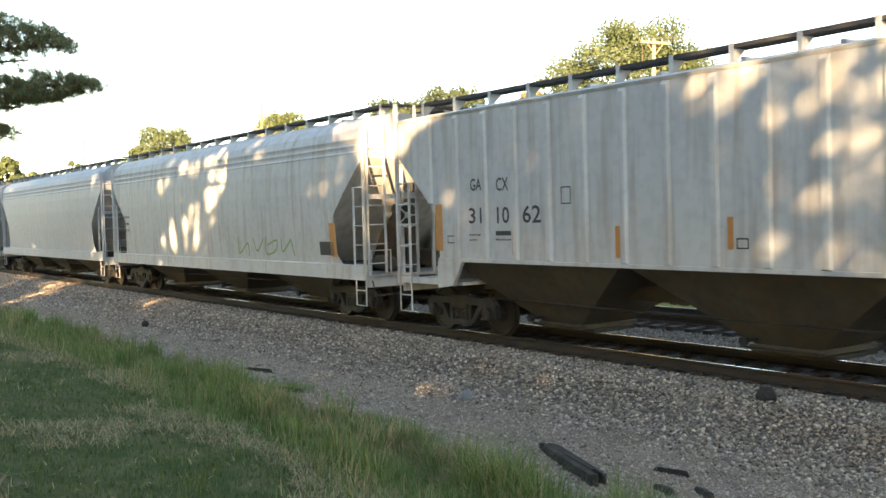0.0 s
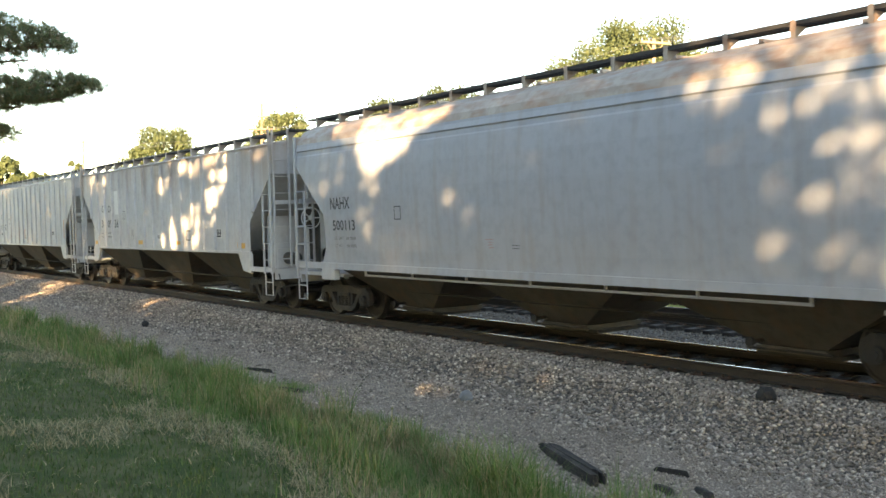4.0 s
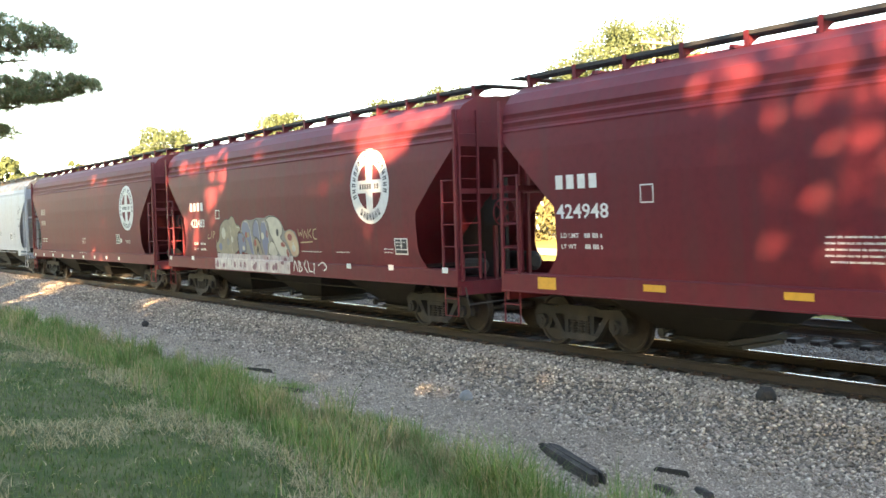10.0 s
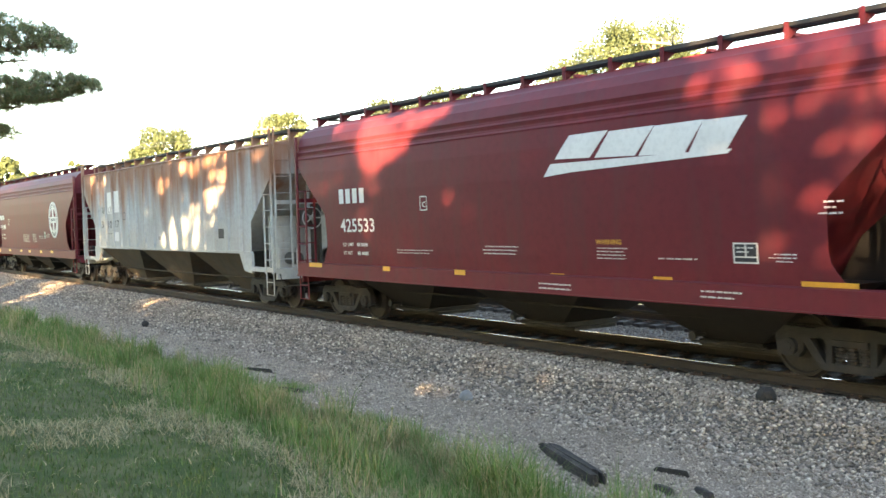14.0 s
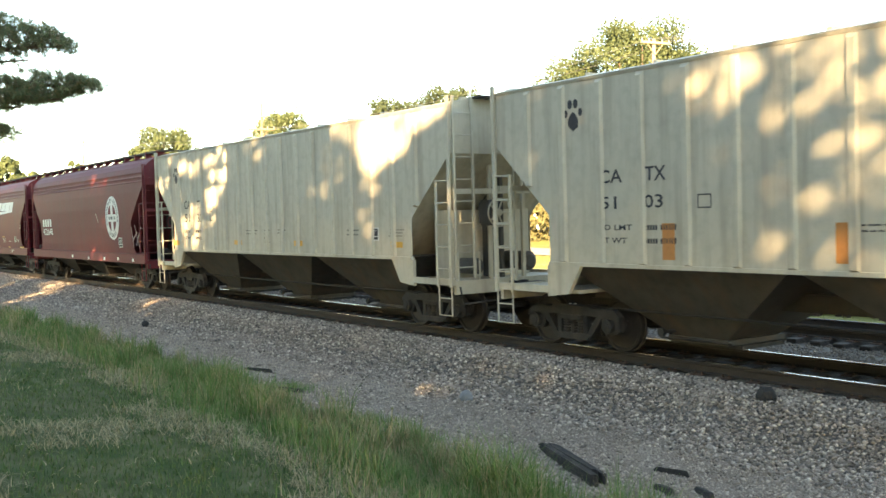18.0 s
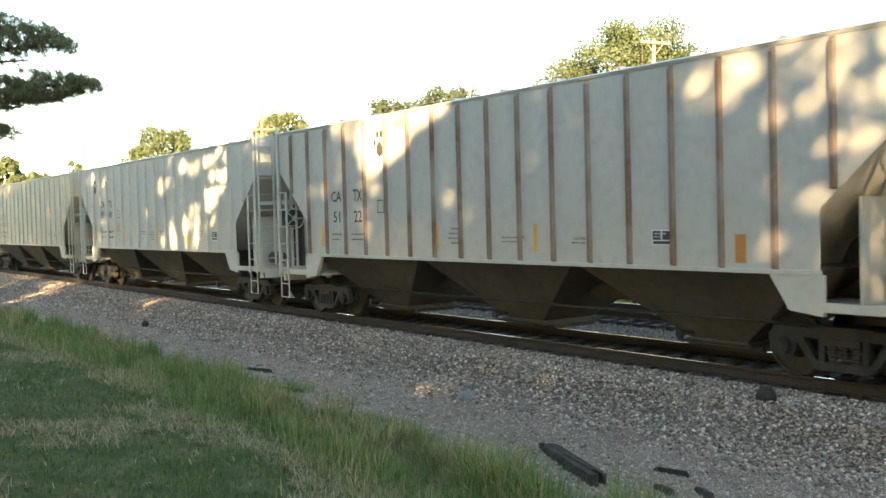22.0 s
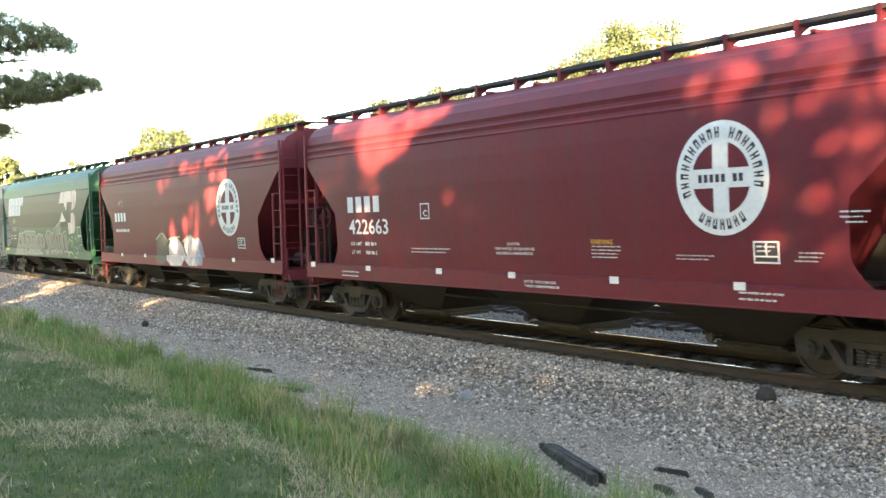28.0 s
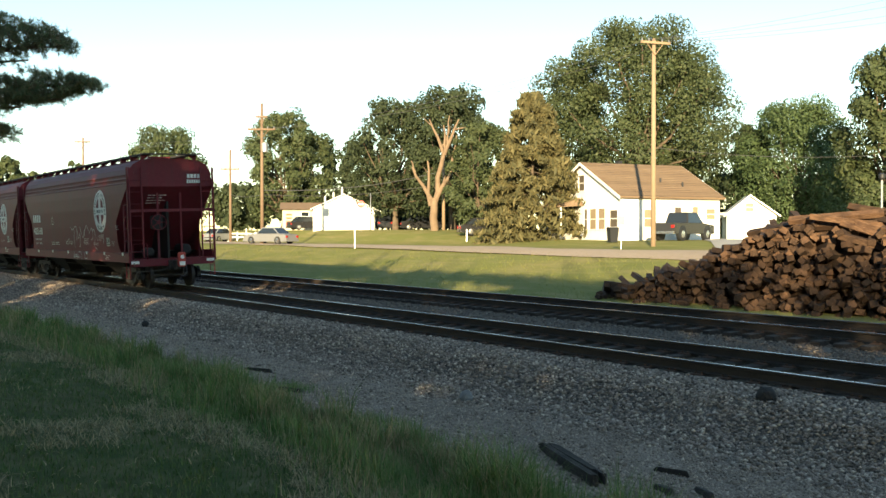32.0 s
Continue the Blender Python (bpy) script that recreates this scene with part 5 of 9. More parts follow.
    stroke(C[4], [(-2.70, 2.17), (-2.67, 1.82), (-2.49, 2.21), (-2.49, 1.79)], 0.035, M_SCRAWL_GREY, S)
    bars(C[4], -6.15, 1.962, 0.41, 2, M_BLACK, S, 0.041, 0.120)
    bars(C[4], -5.40, 1.984, 0.44, 2, M_BLACK, S, 0.045, 0.132)
    test_panel(C[4], 4.92, 1.853, 0.34, 0.261, S)
    patch(C[4], rect(6.33, 1.574, 0.52, 0.149), M_YELLOW, S)
    patch(C[4], rect(-4.54, 2.669, 0.45, 0.839), M_PRIMER, S)
    lettering(C[5], "NAHX", -6.82, 2.526, 0.88, 0.263, M_BLACK, V)
    lettering(C[5], "500113", -6.75, 2.045, 1.00, 0.233, M_BLACK, V)
    outline(C[5], -4.10, 2.271, 0.23, 0.260, 0.02, M_BLACK, V)
    load_limits(C[5], -6.70, 1.836, 0.95, 0.07, 0.17, M_SCRAWL_GREY, V)
    bars(C[5], -1.08, 1.855, 0.26, 4, M_SCRAWL_RED, V, 0.017, 0.049)
    bars(C[5], -0.31, 1.753, 0.23, 2, M_BLACK, V, 0.018, 0.052)
    lettering(C[6], "NAHX", -6.98, 2.545, 0.91, 0.223, M_BLACK, V)
    lettering(C[6], "500115", -6.89, 2.027, 0.99, 0.223, M_BLACK, V)
    bars(C[6], 2.43, 2.055, 0.62, 3, M_BLACK, V, 0.028, 0.081)
    test_panel(C[6], 4.96, 1.682, 0.44, 0.318, V)
    bars(C[6], 5.58, 2.009, 0.66, 3, M_BLACK, V, 0.027, 0.080)
    bars(C[6], -6.83, 1.874, 1.24, 2, M_BLACK, V, 0.047, 0.139)
    stroke(C[6], [(7.26, 3.32), (7.37, 3.20), (7.53, 3.19), (7.44, 3.12), (7.33, 3.19)], 0.035, M_BLACK, V)
    stroke(C[6], [(6.93, 3.08), (7.16, 3.12), (7.21, 3.05), (6.95, 2.96)], 0.035, M_BLACK, V)
    stroke(C[6], [(6.92, 2.69), (7.06, 2.70), (7.21, 2.67)], 0.035, M_BLACK, V)
    stroke(C[6], [(7.44, 3.06), (7.49, 3.01)], 0.035, M_BLACK, V)
    stroke(C[6], [(6.88, 2.45), (7.14, 2.29), (7.38, 2.45), (7.43, 2.75)], 0.035, M_BLACK, V)
    stroke(C[6], [(7.24, 3.12), (7.24, 2.95), (7.07, 2.88)], 0.035, M_BLACK, V)
    patch(C[6], rect(-1.38, 3.239, 0.17, 0.046), M_BLACK, V)
    blocks(C[7], -6.56, 2.805, 0.78, 0.257, 4, M_FADED, V, 0)
    blocks(C[7], -6.61, 2.352, 0.78, 0.209, 5, M_FADED, V, 0)
    bars(C[7], -6.53, 1.744, 0.81, 2, M_WHITE, V, 0.038, 0.111)
    bars(C[7], -0.37, 1.780, 0.69, 4, M_WHITE, V, 0.020, 0.059)
    test_panel(C[7], 4.15, 1.623, 0.44, 0.327, V)
    patch(C[7], rect(4.64, 1.667, 0.16, 0.138), M_WHITE, V)
    bars(C[7], 5.22, 1.736, 0.55, 3, M_WHITE, V, 0.016, 0.046)
    patch(C[7], rect(-7.91, 0.977, 0.2, 0.11), M_WHITE, W, name="reflector")
    patch(C[7], rect(-6.36, 0.991, 0.2, 0.11), M_WHITE, W, name="reflector")
    patch(C[7], rect(-4.78, 1.011, 0.2, 0.11), M_WHITE, W, name="reflector")
    patch(C[7], rect(-3.22, 1.012, 0.2, 0.11), M_WHITE, W, name="reflector")
    patch(C[7], rect(-1.66, 1.020, 0.2, 0.11), M_WHITE, W, name="reflector")
    patch(C[7], rect(-0.07, 1.018, 0.2, 0.11), M_WHITE, W, name="reflector")
    patch(C[7], rect(1.46, 1.032, 0.2, 0.11), M_WHITE, W, name="reflector")
    patch(C[7], rect(2.98, 1.039, 0.2, 0.11), M_WHITE, W, name="reflector")
    patch(C[7], rect(4.48, 1.040, 0.2, 0.11), M_WHITE, W, name="reflector")
    bars(C[7], -5.17, 1.201, 0.99, 1, M_WHITE, W, 0.016, 0.047)
    bars(C[7], -0.45, 1.225, 0.99, 1, M_WHITE, W, 0.016, 0.047)
    blocks(C[8], -5.82, 2.639, 1.10, 0.240, 4, M_WHITE, V, 0)
    lettering(C[8], "422483", -5.82, 2.157, 1.07, 0.241, M_WHITE, V)
    round_emblem(C[8], 4.65, 2.98, 0.80, M_WHITE, PAINT[8], V)
    outline(C[8], -3.88, 2.403, 0.26, 0.229, 0.02, M_WHITE, V)
    test_panel(C[8], 5.54, 1.538, 0.49, 0.338, V)
    bars(C[8], 5.10, 1.635, 0.37, 2, M_WHITE, V, 0.024, 0.070)
    bars(C[8], 3.03, 1.539, 0.62, 1, M_WHITE, V, 0.028, 0.083)
    bars(C[8], 1.31, 1.535, 1.00, 1, M_WHITE, V, 0.023, 0.066)
    load_limits(C[8], -5.69, 1.647, 0.90, 0.065, 0.16, M_WHITE, V)
    patch(C[8], rect(-7.64, 1.172, 0.2, 0.11), M_WHITE, W, name="reflector")
    patch(C[8], rect(-5.77, 1.199, 0.2, 0.11), M_WHITE, W, name="reflector")
    patch(C[8], rect(3.60, 1.201, 0.2, 0.11), M_WHITE, W, name="reflector")
    patch(C[8], rect(5.36, 1.215, 0.2, 0.11), M_WHITE, W, name="reflector")
    patch(C[8], rect(7.31, 1.215, 0.2, 0.11), M_WHITE, W, name="reflector")
    bubble_letters(C[8], V, W2)
    stroke(C[8], [(1.19, 2.07), (1.22, 1.90), (1.31, 2.02), (1.36, 1.90), (1.43, 2.07)], 0.03, M_SCRAWL_TAN, V)
    stroke(C[8], [(1.46, 1.88), (1.55, 2.07), (1.63, 1.88)], 0.03, M_SCRAWL_TAN, V)
    stroke(C[8], [(1.71, 2.07), (1.70, 1.87)], 0.03, M_SCRAWL_TAN, V)
    stroke(C[8], [(1.86, 2.08), (1.72, 1.98), (1.87, 1.88)], 0.03, M_SCRAWL_TAN, V)
    stroke(C[8], [(2.12, 2.08), (1.97, 2.07), (1.96, 1.85), (2.12, 1.85)], 0.03, M_SCRAWL_TAN, V)
    stroke(C[8], [(1.29, 1.76), (1.90, 1.78)], 0.03, M_SCRAWL_TAN, V)
    stroke(C[8], [(-4.51, 1.96), (-4.60, 1.81), (-4.36, 1.86)], 0.025, M_SCRAWL_TAN, V)
    stroke(C[8], [(-4.26, 2.04), (-4.28, 1.83)], 0.025, M_SCRAWL_TAN, V)
    stroke(C[8], [(-4.16, 1.85), (-4.13, 2.06), (-3.98, 2.01), (-4.13, 1.94)], 0.025, M_SCRAWL_TAN, V)
    stroke(C[8], [(-3.93, 1.79), (-3.99, 1.43)], 0.025, M_SCRAWL_TAN, V)
    stroke(C[8], [(1.00, 1.08), (1.04, 1.37), (1.22, 1.06)], 0.03, M_WHITE, W)
    stroke(C[8], [(1.30, 1.07), (1.24, 1.34), (1.35, 1.27), (1.32, 1.21), (1.47, 1.12), (1.31, 1.05)], 0.03, M_WHITE, W)
    stroke(C[8], [(1.62, 1.33), (1.53, 1.21), (1.72, 1.05)], 0.03, M_WHITE, W)
    stroke(C[8], [(1.73, 1.32), (1.81, 1.07), (1.98, 1.08)], 0.03, M_WHITE, W)
    stroke(C[8], [(2.02, 1.25), (2.09, 1.28), (2.04, 1.04)], 0.03, M_WHITE, W)
    stroke(C[8], [(2.26, 1.23), (2.50, 1.33), (2.71, 1.18), (2.53, 1.12)], 0.03, M_WHITE, W)
    blocks(C[9], -6.34, 2.695, 1.05, 0.228, 4, M_WHITE, V, 0)
    lettering(C[9], "424948", -6.35, 2.211, 1.21, 0.240, M_WHITE, V)
    outline(C[9], -4.45, 2.437, 0.25, 0.261, 0.02, M_WHITE, V)
    load_limits(C[9], -6.27, 1.901, 1.00, 0.075, 0.18, M_WHITE, V)
    bars(C[9], -1.38, 1.911, 1.28, 5, M_WHITE, V, 0.027, 0.078)
    bars(C[9], 0.40, 1.935, 0.79, 5, M_WHITE, V, 0.028, 0.083)
    bars(C[9], 1.71, 1.853, 0.78, 2, M_WHITE, V, 0.026, 0.076)
    test_panel(C[9], 2.61, 1.779, 0.36, 0.284, V)
    bars(C[9], 3.08, 1.942, 0.58, 3, M_WHITE, V, 0.022, 0.065)
    round_emblem(C[9], 4.47, 2.58, 0.78, M_WHITE, PAINT[9], V)
    patch(C[9], rect(-6.83, 1.038, 0.46, 0.200), M_YELLOW, W)
    patch(C[9], rect(-4.41, 1.109, 0.44, 0.102), M_YELLOW, W)
    patch(C[9], rect(-1.95, 1.113, 0.45, 0.102), M_YELLOW, W)
    patch(C[9], rect(-0.23, 1.104, 0.44, 0.113), M_YELLOW, W)
    patch(C[9], rect(1.97, 1.121, 0.42, 0.109), M_YELLOW, W)
    patch(C[9], rect(3.88, 1.142, 0.45, 0.105), M_YELLOW, W)
    lettering(C[10], "GA", -6.17, 2.735, 0.37, 0.226, M_BLACK, S)
    lettering(C[10], "CX", -5.40, 2.735, 0.41, 0.220, M_BLACK, S)
    lettering(C[10], "31", -6.24, 2.185, 0.44, 0.263, M_BLACK, S)
    lettering(C[10], "10", -5.43, 2.178, 0.43, 0.278, M_BLACK, S)
    lettering(C[10], "17", -4.57, 2.193, 0.40, 0.269, M_BLACK, S)
    patch(C[10], rect(4.93, 1.841, 0.39, 0.273), M_BLACK, S)
    patch(C[10], rect(-0.08, 1.774, 0.23, 0.120), M_SCRAWL_GREY, S)
    outline(C[10], -3.65, 2.478, 0.21, 0.238, 0.02, M_BLACK, S)
    patch(C[10], rect(-5.49, 2.712, 0.56, 0.774), M_PRIMER, S)
    patch(C[10], rect(-4.68, 2.743, 0.60, 0.770), M_PRIMER, S)
    bars(C[10], -5.44, 1.960, 0.43, 1, M_BLACK, S, 0.032, 0.093)
    patch(C[10], rect(-4.73, 1.709, 0.51, 0.327), M_PRIMER, S)
    blocks(C[11], -5.80, 2.642, 1.19, 0.321, 4, M_WHITE, V, 0)
    lettering(C[11], "425533", -5.80, 2.007, 1.47, 0.297, M_WHITE, V)
    outline(C[11], -2.54, 2.437, 0.23, 0.266, 0.02, M_WHITE, V)
    lettering(C[11], "C", -2.47, 2.493, 0.12, 0.111, M_WHITE, V)
    patch(C[11], [(1.49, 3.19), (2.32, 3.17), (2.72, 3.57), (1.84, 3.56)], M_WHITE, V, 0.006, "letter_block")
    patch(C[11], [(2.43, 3.16), (3.30, 3.14), (3.68, 3.56), (2.75, 3.55)], M_WHITE, V, 0.006, "letter_block")
    patch(C[11], [(3.37, 3.13), (4.26, 3.11), (4.61, 3.56), (3.68, 3.55)], M_WHITE, V, 0.006, "letter_block")
    patch(C[11], [(4.33, 3.10), (4.98, 3.08), (5.34, 3.55), (4.60, 3.55)], M_WHITE, V, 0.006, "letter_block")
    patch(C[11], [(1.21, 2.91), (1.38, 3.12), (5.10, 3.12), (5.02, 3.06), (1.87, 2.96)], M_WHITE, V, 0.006, "swoosh")
    bars(C[11], -3.50, 1.628, 1.32, 2, M_WHITE, V, 0.019, 0.057)
    bars(C[11], -0.62, 1.728, 1.08, 3, M_WHITE, V, 0.022, 0.064)
    lettering(C[11], "WARNING", 2.38, 1.799, 0.56, 0.079, M_YELLOW, V)
    bars(C[11], 2.31, 1.732, 0.78, 4, M_WHITE, V, 0.018, 0.053)
    bars(C[11], 3.68, 1.591, 0.74, 1, M_WHITE, V, 0.022, 0.066)
    test_panel(C[11], 5.05, 1.561, 0.41, 0.283, V)
    bars(C[11], 5.62, 1.687, 0.44, 3, M_WHITE, V, 0.016, 0.047)
    bars(C[11], 6.39, 2.354, 0.37, 3, M_WHITE, V, 0.024, 0.072)
    load_limits(C[11], -5.74, 1.695, 1.10, 0.075, 0.19, M_WHITE, V)
    patch(C[11], rect(-7.31, 1.192, 0.64, 0.097), M_YELLOW, W)
    patch(C[11], rect(-3.98, 1.194, 0.28, 0.097), M_YELLOW, W)
    patch(C[11], rect(-1.40, 1.198, 0.34, 0.097), M_YELLOW, W)
    patch(C[11], rect(1.23, 1.201, 0.35, 0.104), M_YELLOW, V)
    patch(C[11], rect(3.55, 1.230, 0.37, 0.100), M_YELLOW, V)
    patch(C[11], rect(6.09, 1.252, 0.81, 0.104), M_YELLOW, V)
    bars(C[11], 1.04, 1.119, 0.81, 2, M_WHITE, W, 0.026, 0.075)
    bars(C[11], 4.52, 1.151, 0.72, 2, M_WHITE, W, 0.026, 0.078)
    blocks(C[12], -5.94, 2.288, 1.60, 0.322, 4, M_WHITE, V, 0)
    lettering(C[12], "422648", -5.96, 1.922, 1.61, 0.296, M_WHITE, V)
    round_emblem(C[12], 4.28, 2.55, 0.79, M_WHITE, PAINT[12], V)
    test_panel(C[12], 4.82, 1.488, 0.42, 0.345, V)
    patch(C[12], rect(-1.24, 1.019, 0.2, 0.11), M_WHITE, W, name="reflector")
    patch(C[12], rect(1.07, 0.984, 0.2, 0.11), M_WHITE, W, name="reflector")
    patch(C[12], rect(3.13, 1.001, 0.2, 0.11), M_WHITE, W, name="reflector")
    patch(C[12], rect(4.78, 1.028, 0.2, 0.11), M_WHITE, W, name="reflector")
    patch(C[12], rect(6.46, 1.012, 0.2, 0.11), M_WHITE, W, name="reflector")
    stroke(C[12], [(6.40, 2.18), (6.50, 1.51)], 0.06, M_FADED, V)
    stroke(C[12], [(6.77, 2.25), (7.11, 1.44)], 0.06, M_FADED, V)
    stroke(C[12], [(6.97, 2.03), (6.42, 1.73)], 0.06, M_FADED, V)
    stroke(C[12], [(7.41, 2.20), (6.81, 1.59)], 0.06, M_FADED, V)
    stroke(C[12], [(2.24, 2.72), (2.55, 2.41)], 0.06, M_FADED, V)
    lettering(C[13], "CA", -5.82, 2.718, 0.52, 0.248, M_BLACK, S)
    lettering(C[13], "TX", -4.79, 2.702, 0.44, 0.251, M_BLACK, S)
    lettering(C[13], "51", -5.79, 2.320, 0.40, 0.249, M_BLACK, S)
    lettering(C[13], "32", -4.79, 2.318, 0.42, 0.252, M_BLACK, S)
    paw_print(C[13], -6.44, 3.76, 0.28)
    outline(C[13], -3.81, 2.352, 0.25, 0.255, 0.02, M_BLACK, S)
    patch(C[13], rect(-6.82, 1.621, 0.49, 0.143), M_YELLOW, S)
    patch(C[13], rect(-2.13, 1.677, 0.51, 0.119), M_YELLOW, S)
    patch(C[13], rect(1.49, 1.675, 0.46, 0.128), M_YELLOW, S)
    patch(C[13], rect(5.95, 1.683, 0.46, 0.120), M_YELLOW, S)
    load_limits(C[13], -5.86, 2.007, 1.60, 0.085, 0.20, M_BLACK, S)
    bars(C[13], -1.32, 2.042, 0.70, 2, M_BLACK, S, 0.028, 0.083)
    bars(C[13], -0.27, 2.047, 0.41, 4, M_BLACK, S, 0.034, 0.099)
    bars(C[13], 0.61, 2.054, 0.43, 2, M_BLACK, S, 0.026, 0.076)
    bars(C[13], 4.13, 2.032, 0.53, 2, M_BLACK, S, 0.033, 0.098)
    bars(C[13], 5.86, 2.039, 0.63, 3, M_BLACK, S, 0.022, 0.063)
    test_panel(C[13], 5.09, 1.823, 0.39, 0.276, S)
    lettering(C[14], "CA", -5.69, 2.749, 0.50, 0.208, M_BLACK, S)
    lettering(C[14], "TX", -4.72, 2.752, 0.41, 0.215, M_BLACK, S)
    lettering(C[14], "51", -5.66, 2.347, 0.34, 0.194, M_BLACK, S)
    lettering(C[14], "03", -4.75, 2.349, 0.38, 0.202, M_BLACK, S)
    paw_print(C[14], -6.26, 3.88, 0.28)
    outline(C[14], -3.72, 2.336, 0.23, 0.182, 0.02, M_BLACK, S)
    patch(C[14], rect(-4.40, 1.583, 0.24, 0.535), M_ORANGE, S)
    patch(C[14], rect(-1.56, 1.595, 0.17, 0.507), M_ORANGE, S)
    patch(C[14], rect(1.17, 1.579, 0.14, 0.541), M_ORANGE, S)
    patch(C[14], rect(3.96, 1.576, 0.11, 0.600), M_ORANGE, S)
    patch(C[14], rect(6.79, 1.628, 0.11, 0.977), M_ORANGE, S)
    load_limits(C[14], -5.69, 2.021, 1.60, 0.085, 0.20, M_BLACK, S)
    bars(C[14], -1.21, 2.057, 0.55, 2, M_BLACK, S, 0.024, 0.071)
    bars(C[14], 0.64, 2.050, 0.38, 2, M_BLACK, S, 0.022, 0.066)
    bars(C[14], 4.25, 2.039, 0.57, 3, M_BLACK, S, 0.022, 0.065)
    bars(C[14], 6.05, 2.055, 0.62, 3, M_BLACK, S, 0.026, 0.076)
    test_panel(C[14], 5.31, 1.798, 0.37, 0.265, S)
    lettering(C[15], "CA", -5.63, 2.935, 0.47, 0.246, M_BLACK, S)
    lettering(C[15], "TX", -4.64, 2.940, 0.41, 0.247, M_BLACK, S)
    lettering(C[15], "50", -5.57, 2.553, 0.36, 0.235, M_BLACK, S)
    lettering(C[15], "89", -4.62, 2.552, 0.36, 0.237, M_BLACK, S)
    paw_print(C[15], -6.28, 3.74, 0.29)
    outline(C[15], -3.63, 2.549, 0.23, 0.259, 0.02, M_BLACK, S)
    patch(C[15], rect(-6.45, 1.723, 0.16, 0.854), M_YELLOW, S)
    patch(C[15], rect(-2.70, 1.688, 0.11, 0.419), M_YELLOW, S)
    patch(C[15], rect(0.62, 1.687, 0.12, 0.473), M_YELLOW, S)
    patch(C[15], rect(3.34, 1.684, 0.09, 0.468), M_YELLOW, S)
    load_limits(C[15], -5.58, 2.011, 1.60, 0.085, 0.20, M_BLACK, S)
    bars(C[15], -1.13, 2.032, 0.66, 2, M_BLACK, S, 0.025, 0.073)
    bars(C[15], -0.19, 2.021, 0.50, 4, M_BLACK, S, 0.028, 0.083)
    bars(C[15], 0.78, 2.045, 0.35, 2, M_BLACK, S, 0.021, 0.062)
    bars(C[15], 4.18, 2.037, 0.29, 3, M_BLACK, S, 0.024, 0.070)
    patch(C[15], rect(-3.78, 2.051, 0.43, 0.312), M_STAMP, S)
    test_panel(C[15], 5.13, 1.775, 0.39, 0.281, S)
    patch(C[15], rect(3.19, 1.672, 0.20, 0.240), M_YELLOW, S)
    lettering(C[16], "CA", -5.67, 2.686, 0.46, 0.246, M_BLACK, S)
    lettering(C[16], "TX", -4.68, 2.676, 0.39, 0.266, M_BLACK, S)
    lettering(C[16], "51", -5.59, 2.226, 0.31, 0.246, M_BLACK, S)
    lettering(C[16], "22", -4.66, 2.225, 0.34, 0.257, M_BLACK, S)
    paw_print(C[16], -3.51, 3.87, 0.31)
    outline(C[16], -3.65, 2.420, 0.24, 0.255, 0.02, M_BLACK, S)
    patch(C[16], rect(-6.18, 1.681, 0.12, 0.464), M_YELLOW, S)
    patch(C[16], rect(-1.56, 1.681, 0.13, 0.454), M_YELLOW, S)
    patch(C[16], rect(1.42, 1.664, 0.09, 0.467), M_YELLOW, S)
    bars(C[16], -5.67, 1.940, 0.47, 2, M_BLACK, S, 0.040, 0.118)
    bars(C[16], -4.78, 1.941, 0.57, 2, M_BLACK, S, 0.038, 0.113)
    bars(C[16], -1.11, 2.050, 0.46, 4, M_BLACK, S, 0.031, 0.090)
    bars(C[16], 0.55, 1.890, 0.63, 2, M_BLACK, S, 0.025, 0.074)
    bars(C[16], 2.38, 1.810, 0.34, 1, M_BLACK, S, 0.024, 0.070)
    lettering(C[16], "CAUTION", 2.40, 1.866, 0.29, 0.049, M_BLACK, S)
    test_panel(C[16], 4.12, 1.795, 0.39, 0.229, S)
    patch(C[16], rect(5.64, 1.572, 0.18, 0.386), M_ORANGE, S)
    lettering(C[17], "CA", -5.59, 2.945, 0.41, 0.241, M_BLACK, S)
    lettering(C[17], "TX", -4.62, 2.946, 0.40, 0.248, M_BLACK, S)
    lettering(C[17], "51", -5.56, 2.559, 0.32, 0.242, M_BLACK, S)
    lettering(C[17], "07", -4.67, 2.561, 0.33, 0.250, M_BLACK, S)
    paw_print(C[17], -6.28, 3.80, 0.32)
    outline(C[17], -3.63, 2.557, 0.24, 0.264, 0.02, M_BLACK, S)
    patch(C[17], rect(-6.58, 1.663, 0.44, 0.132), M_YELLOW, S)
    patch(C[17], rect(-2.01, 1.684, 0.47, 0.121), M_YELLOW, S)
    load_limits(C[17], -5.65, 2.017, 1.60, 0.085, 0.20, M_BLACK, S, "223500")
    bars(C[17], -1.21, 2.069, 0.62, 2, M_BLACK, S, 0.023, 0.069)
    bars(C[17], -0.26, 1.992, 0.37, 4, M_BLACK, S, 0.022, 0.063)
    bars(C[17], 0.64, 1.997, 0.30, 1, M_BLACK, S, 0.016, 0.048)
    lettering(C[17], "CAUTION", 0.65, 2.046, 0.27, 0.055, M_BLACK, S)
    lettering(C[17], "WARNING", -0.21, 2.051, 0.33, 0.043, M_STAMP, S)
    test_panel(C[17], 5.00, 1.773, 0.37, 0.284, S)
    patch(C[17], rect(5.92, 1.654, 0.34, 0.124), M_YELLOW, S)
    patch(C[18], [(-4.42, 1.275), (e18 - 1.2, 1.275), (e18 - 1.42, 1.6), (e18 - 1.42, 2.26), (-4.42, 2.26)], M_GREEN, V, 0.004, "green_band")
    patch(C[18], [(-e18 + 0.06, 3.74), (e18 - 0.06, 3.74), (e18 - 0.06, 4.10), (-e18 + 0.06, 4.10)], M_GREEN, V, 0.026, "green_band")
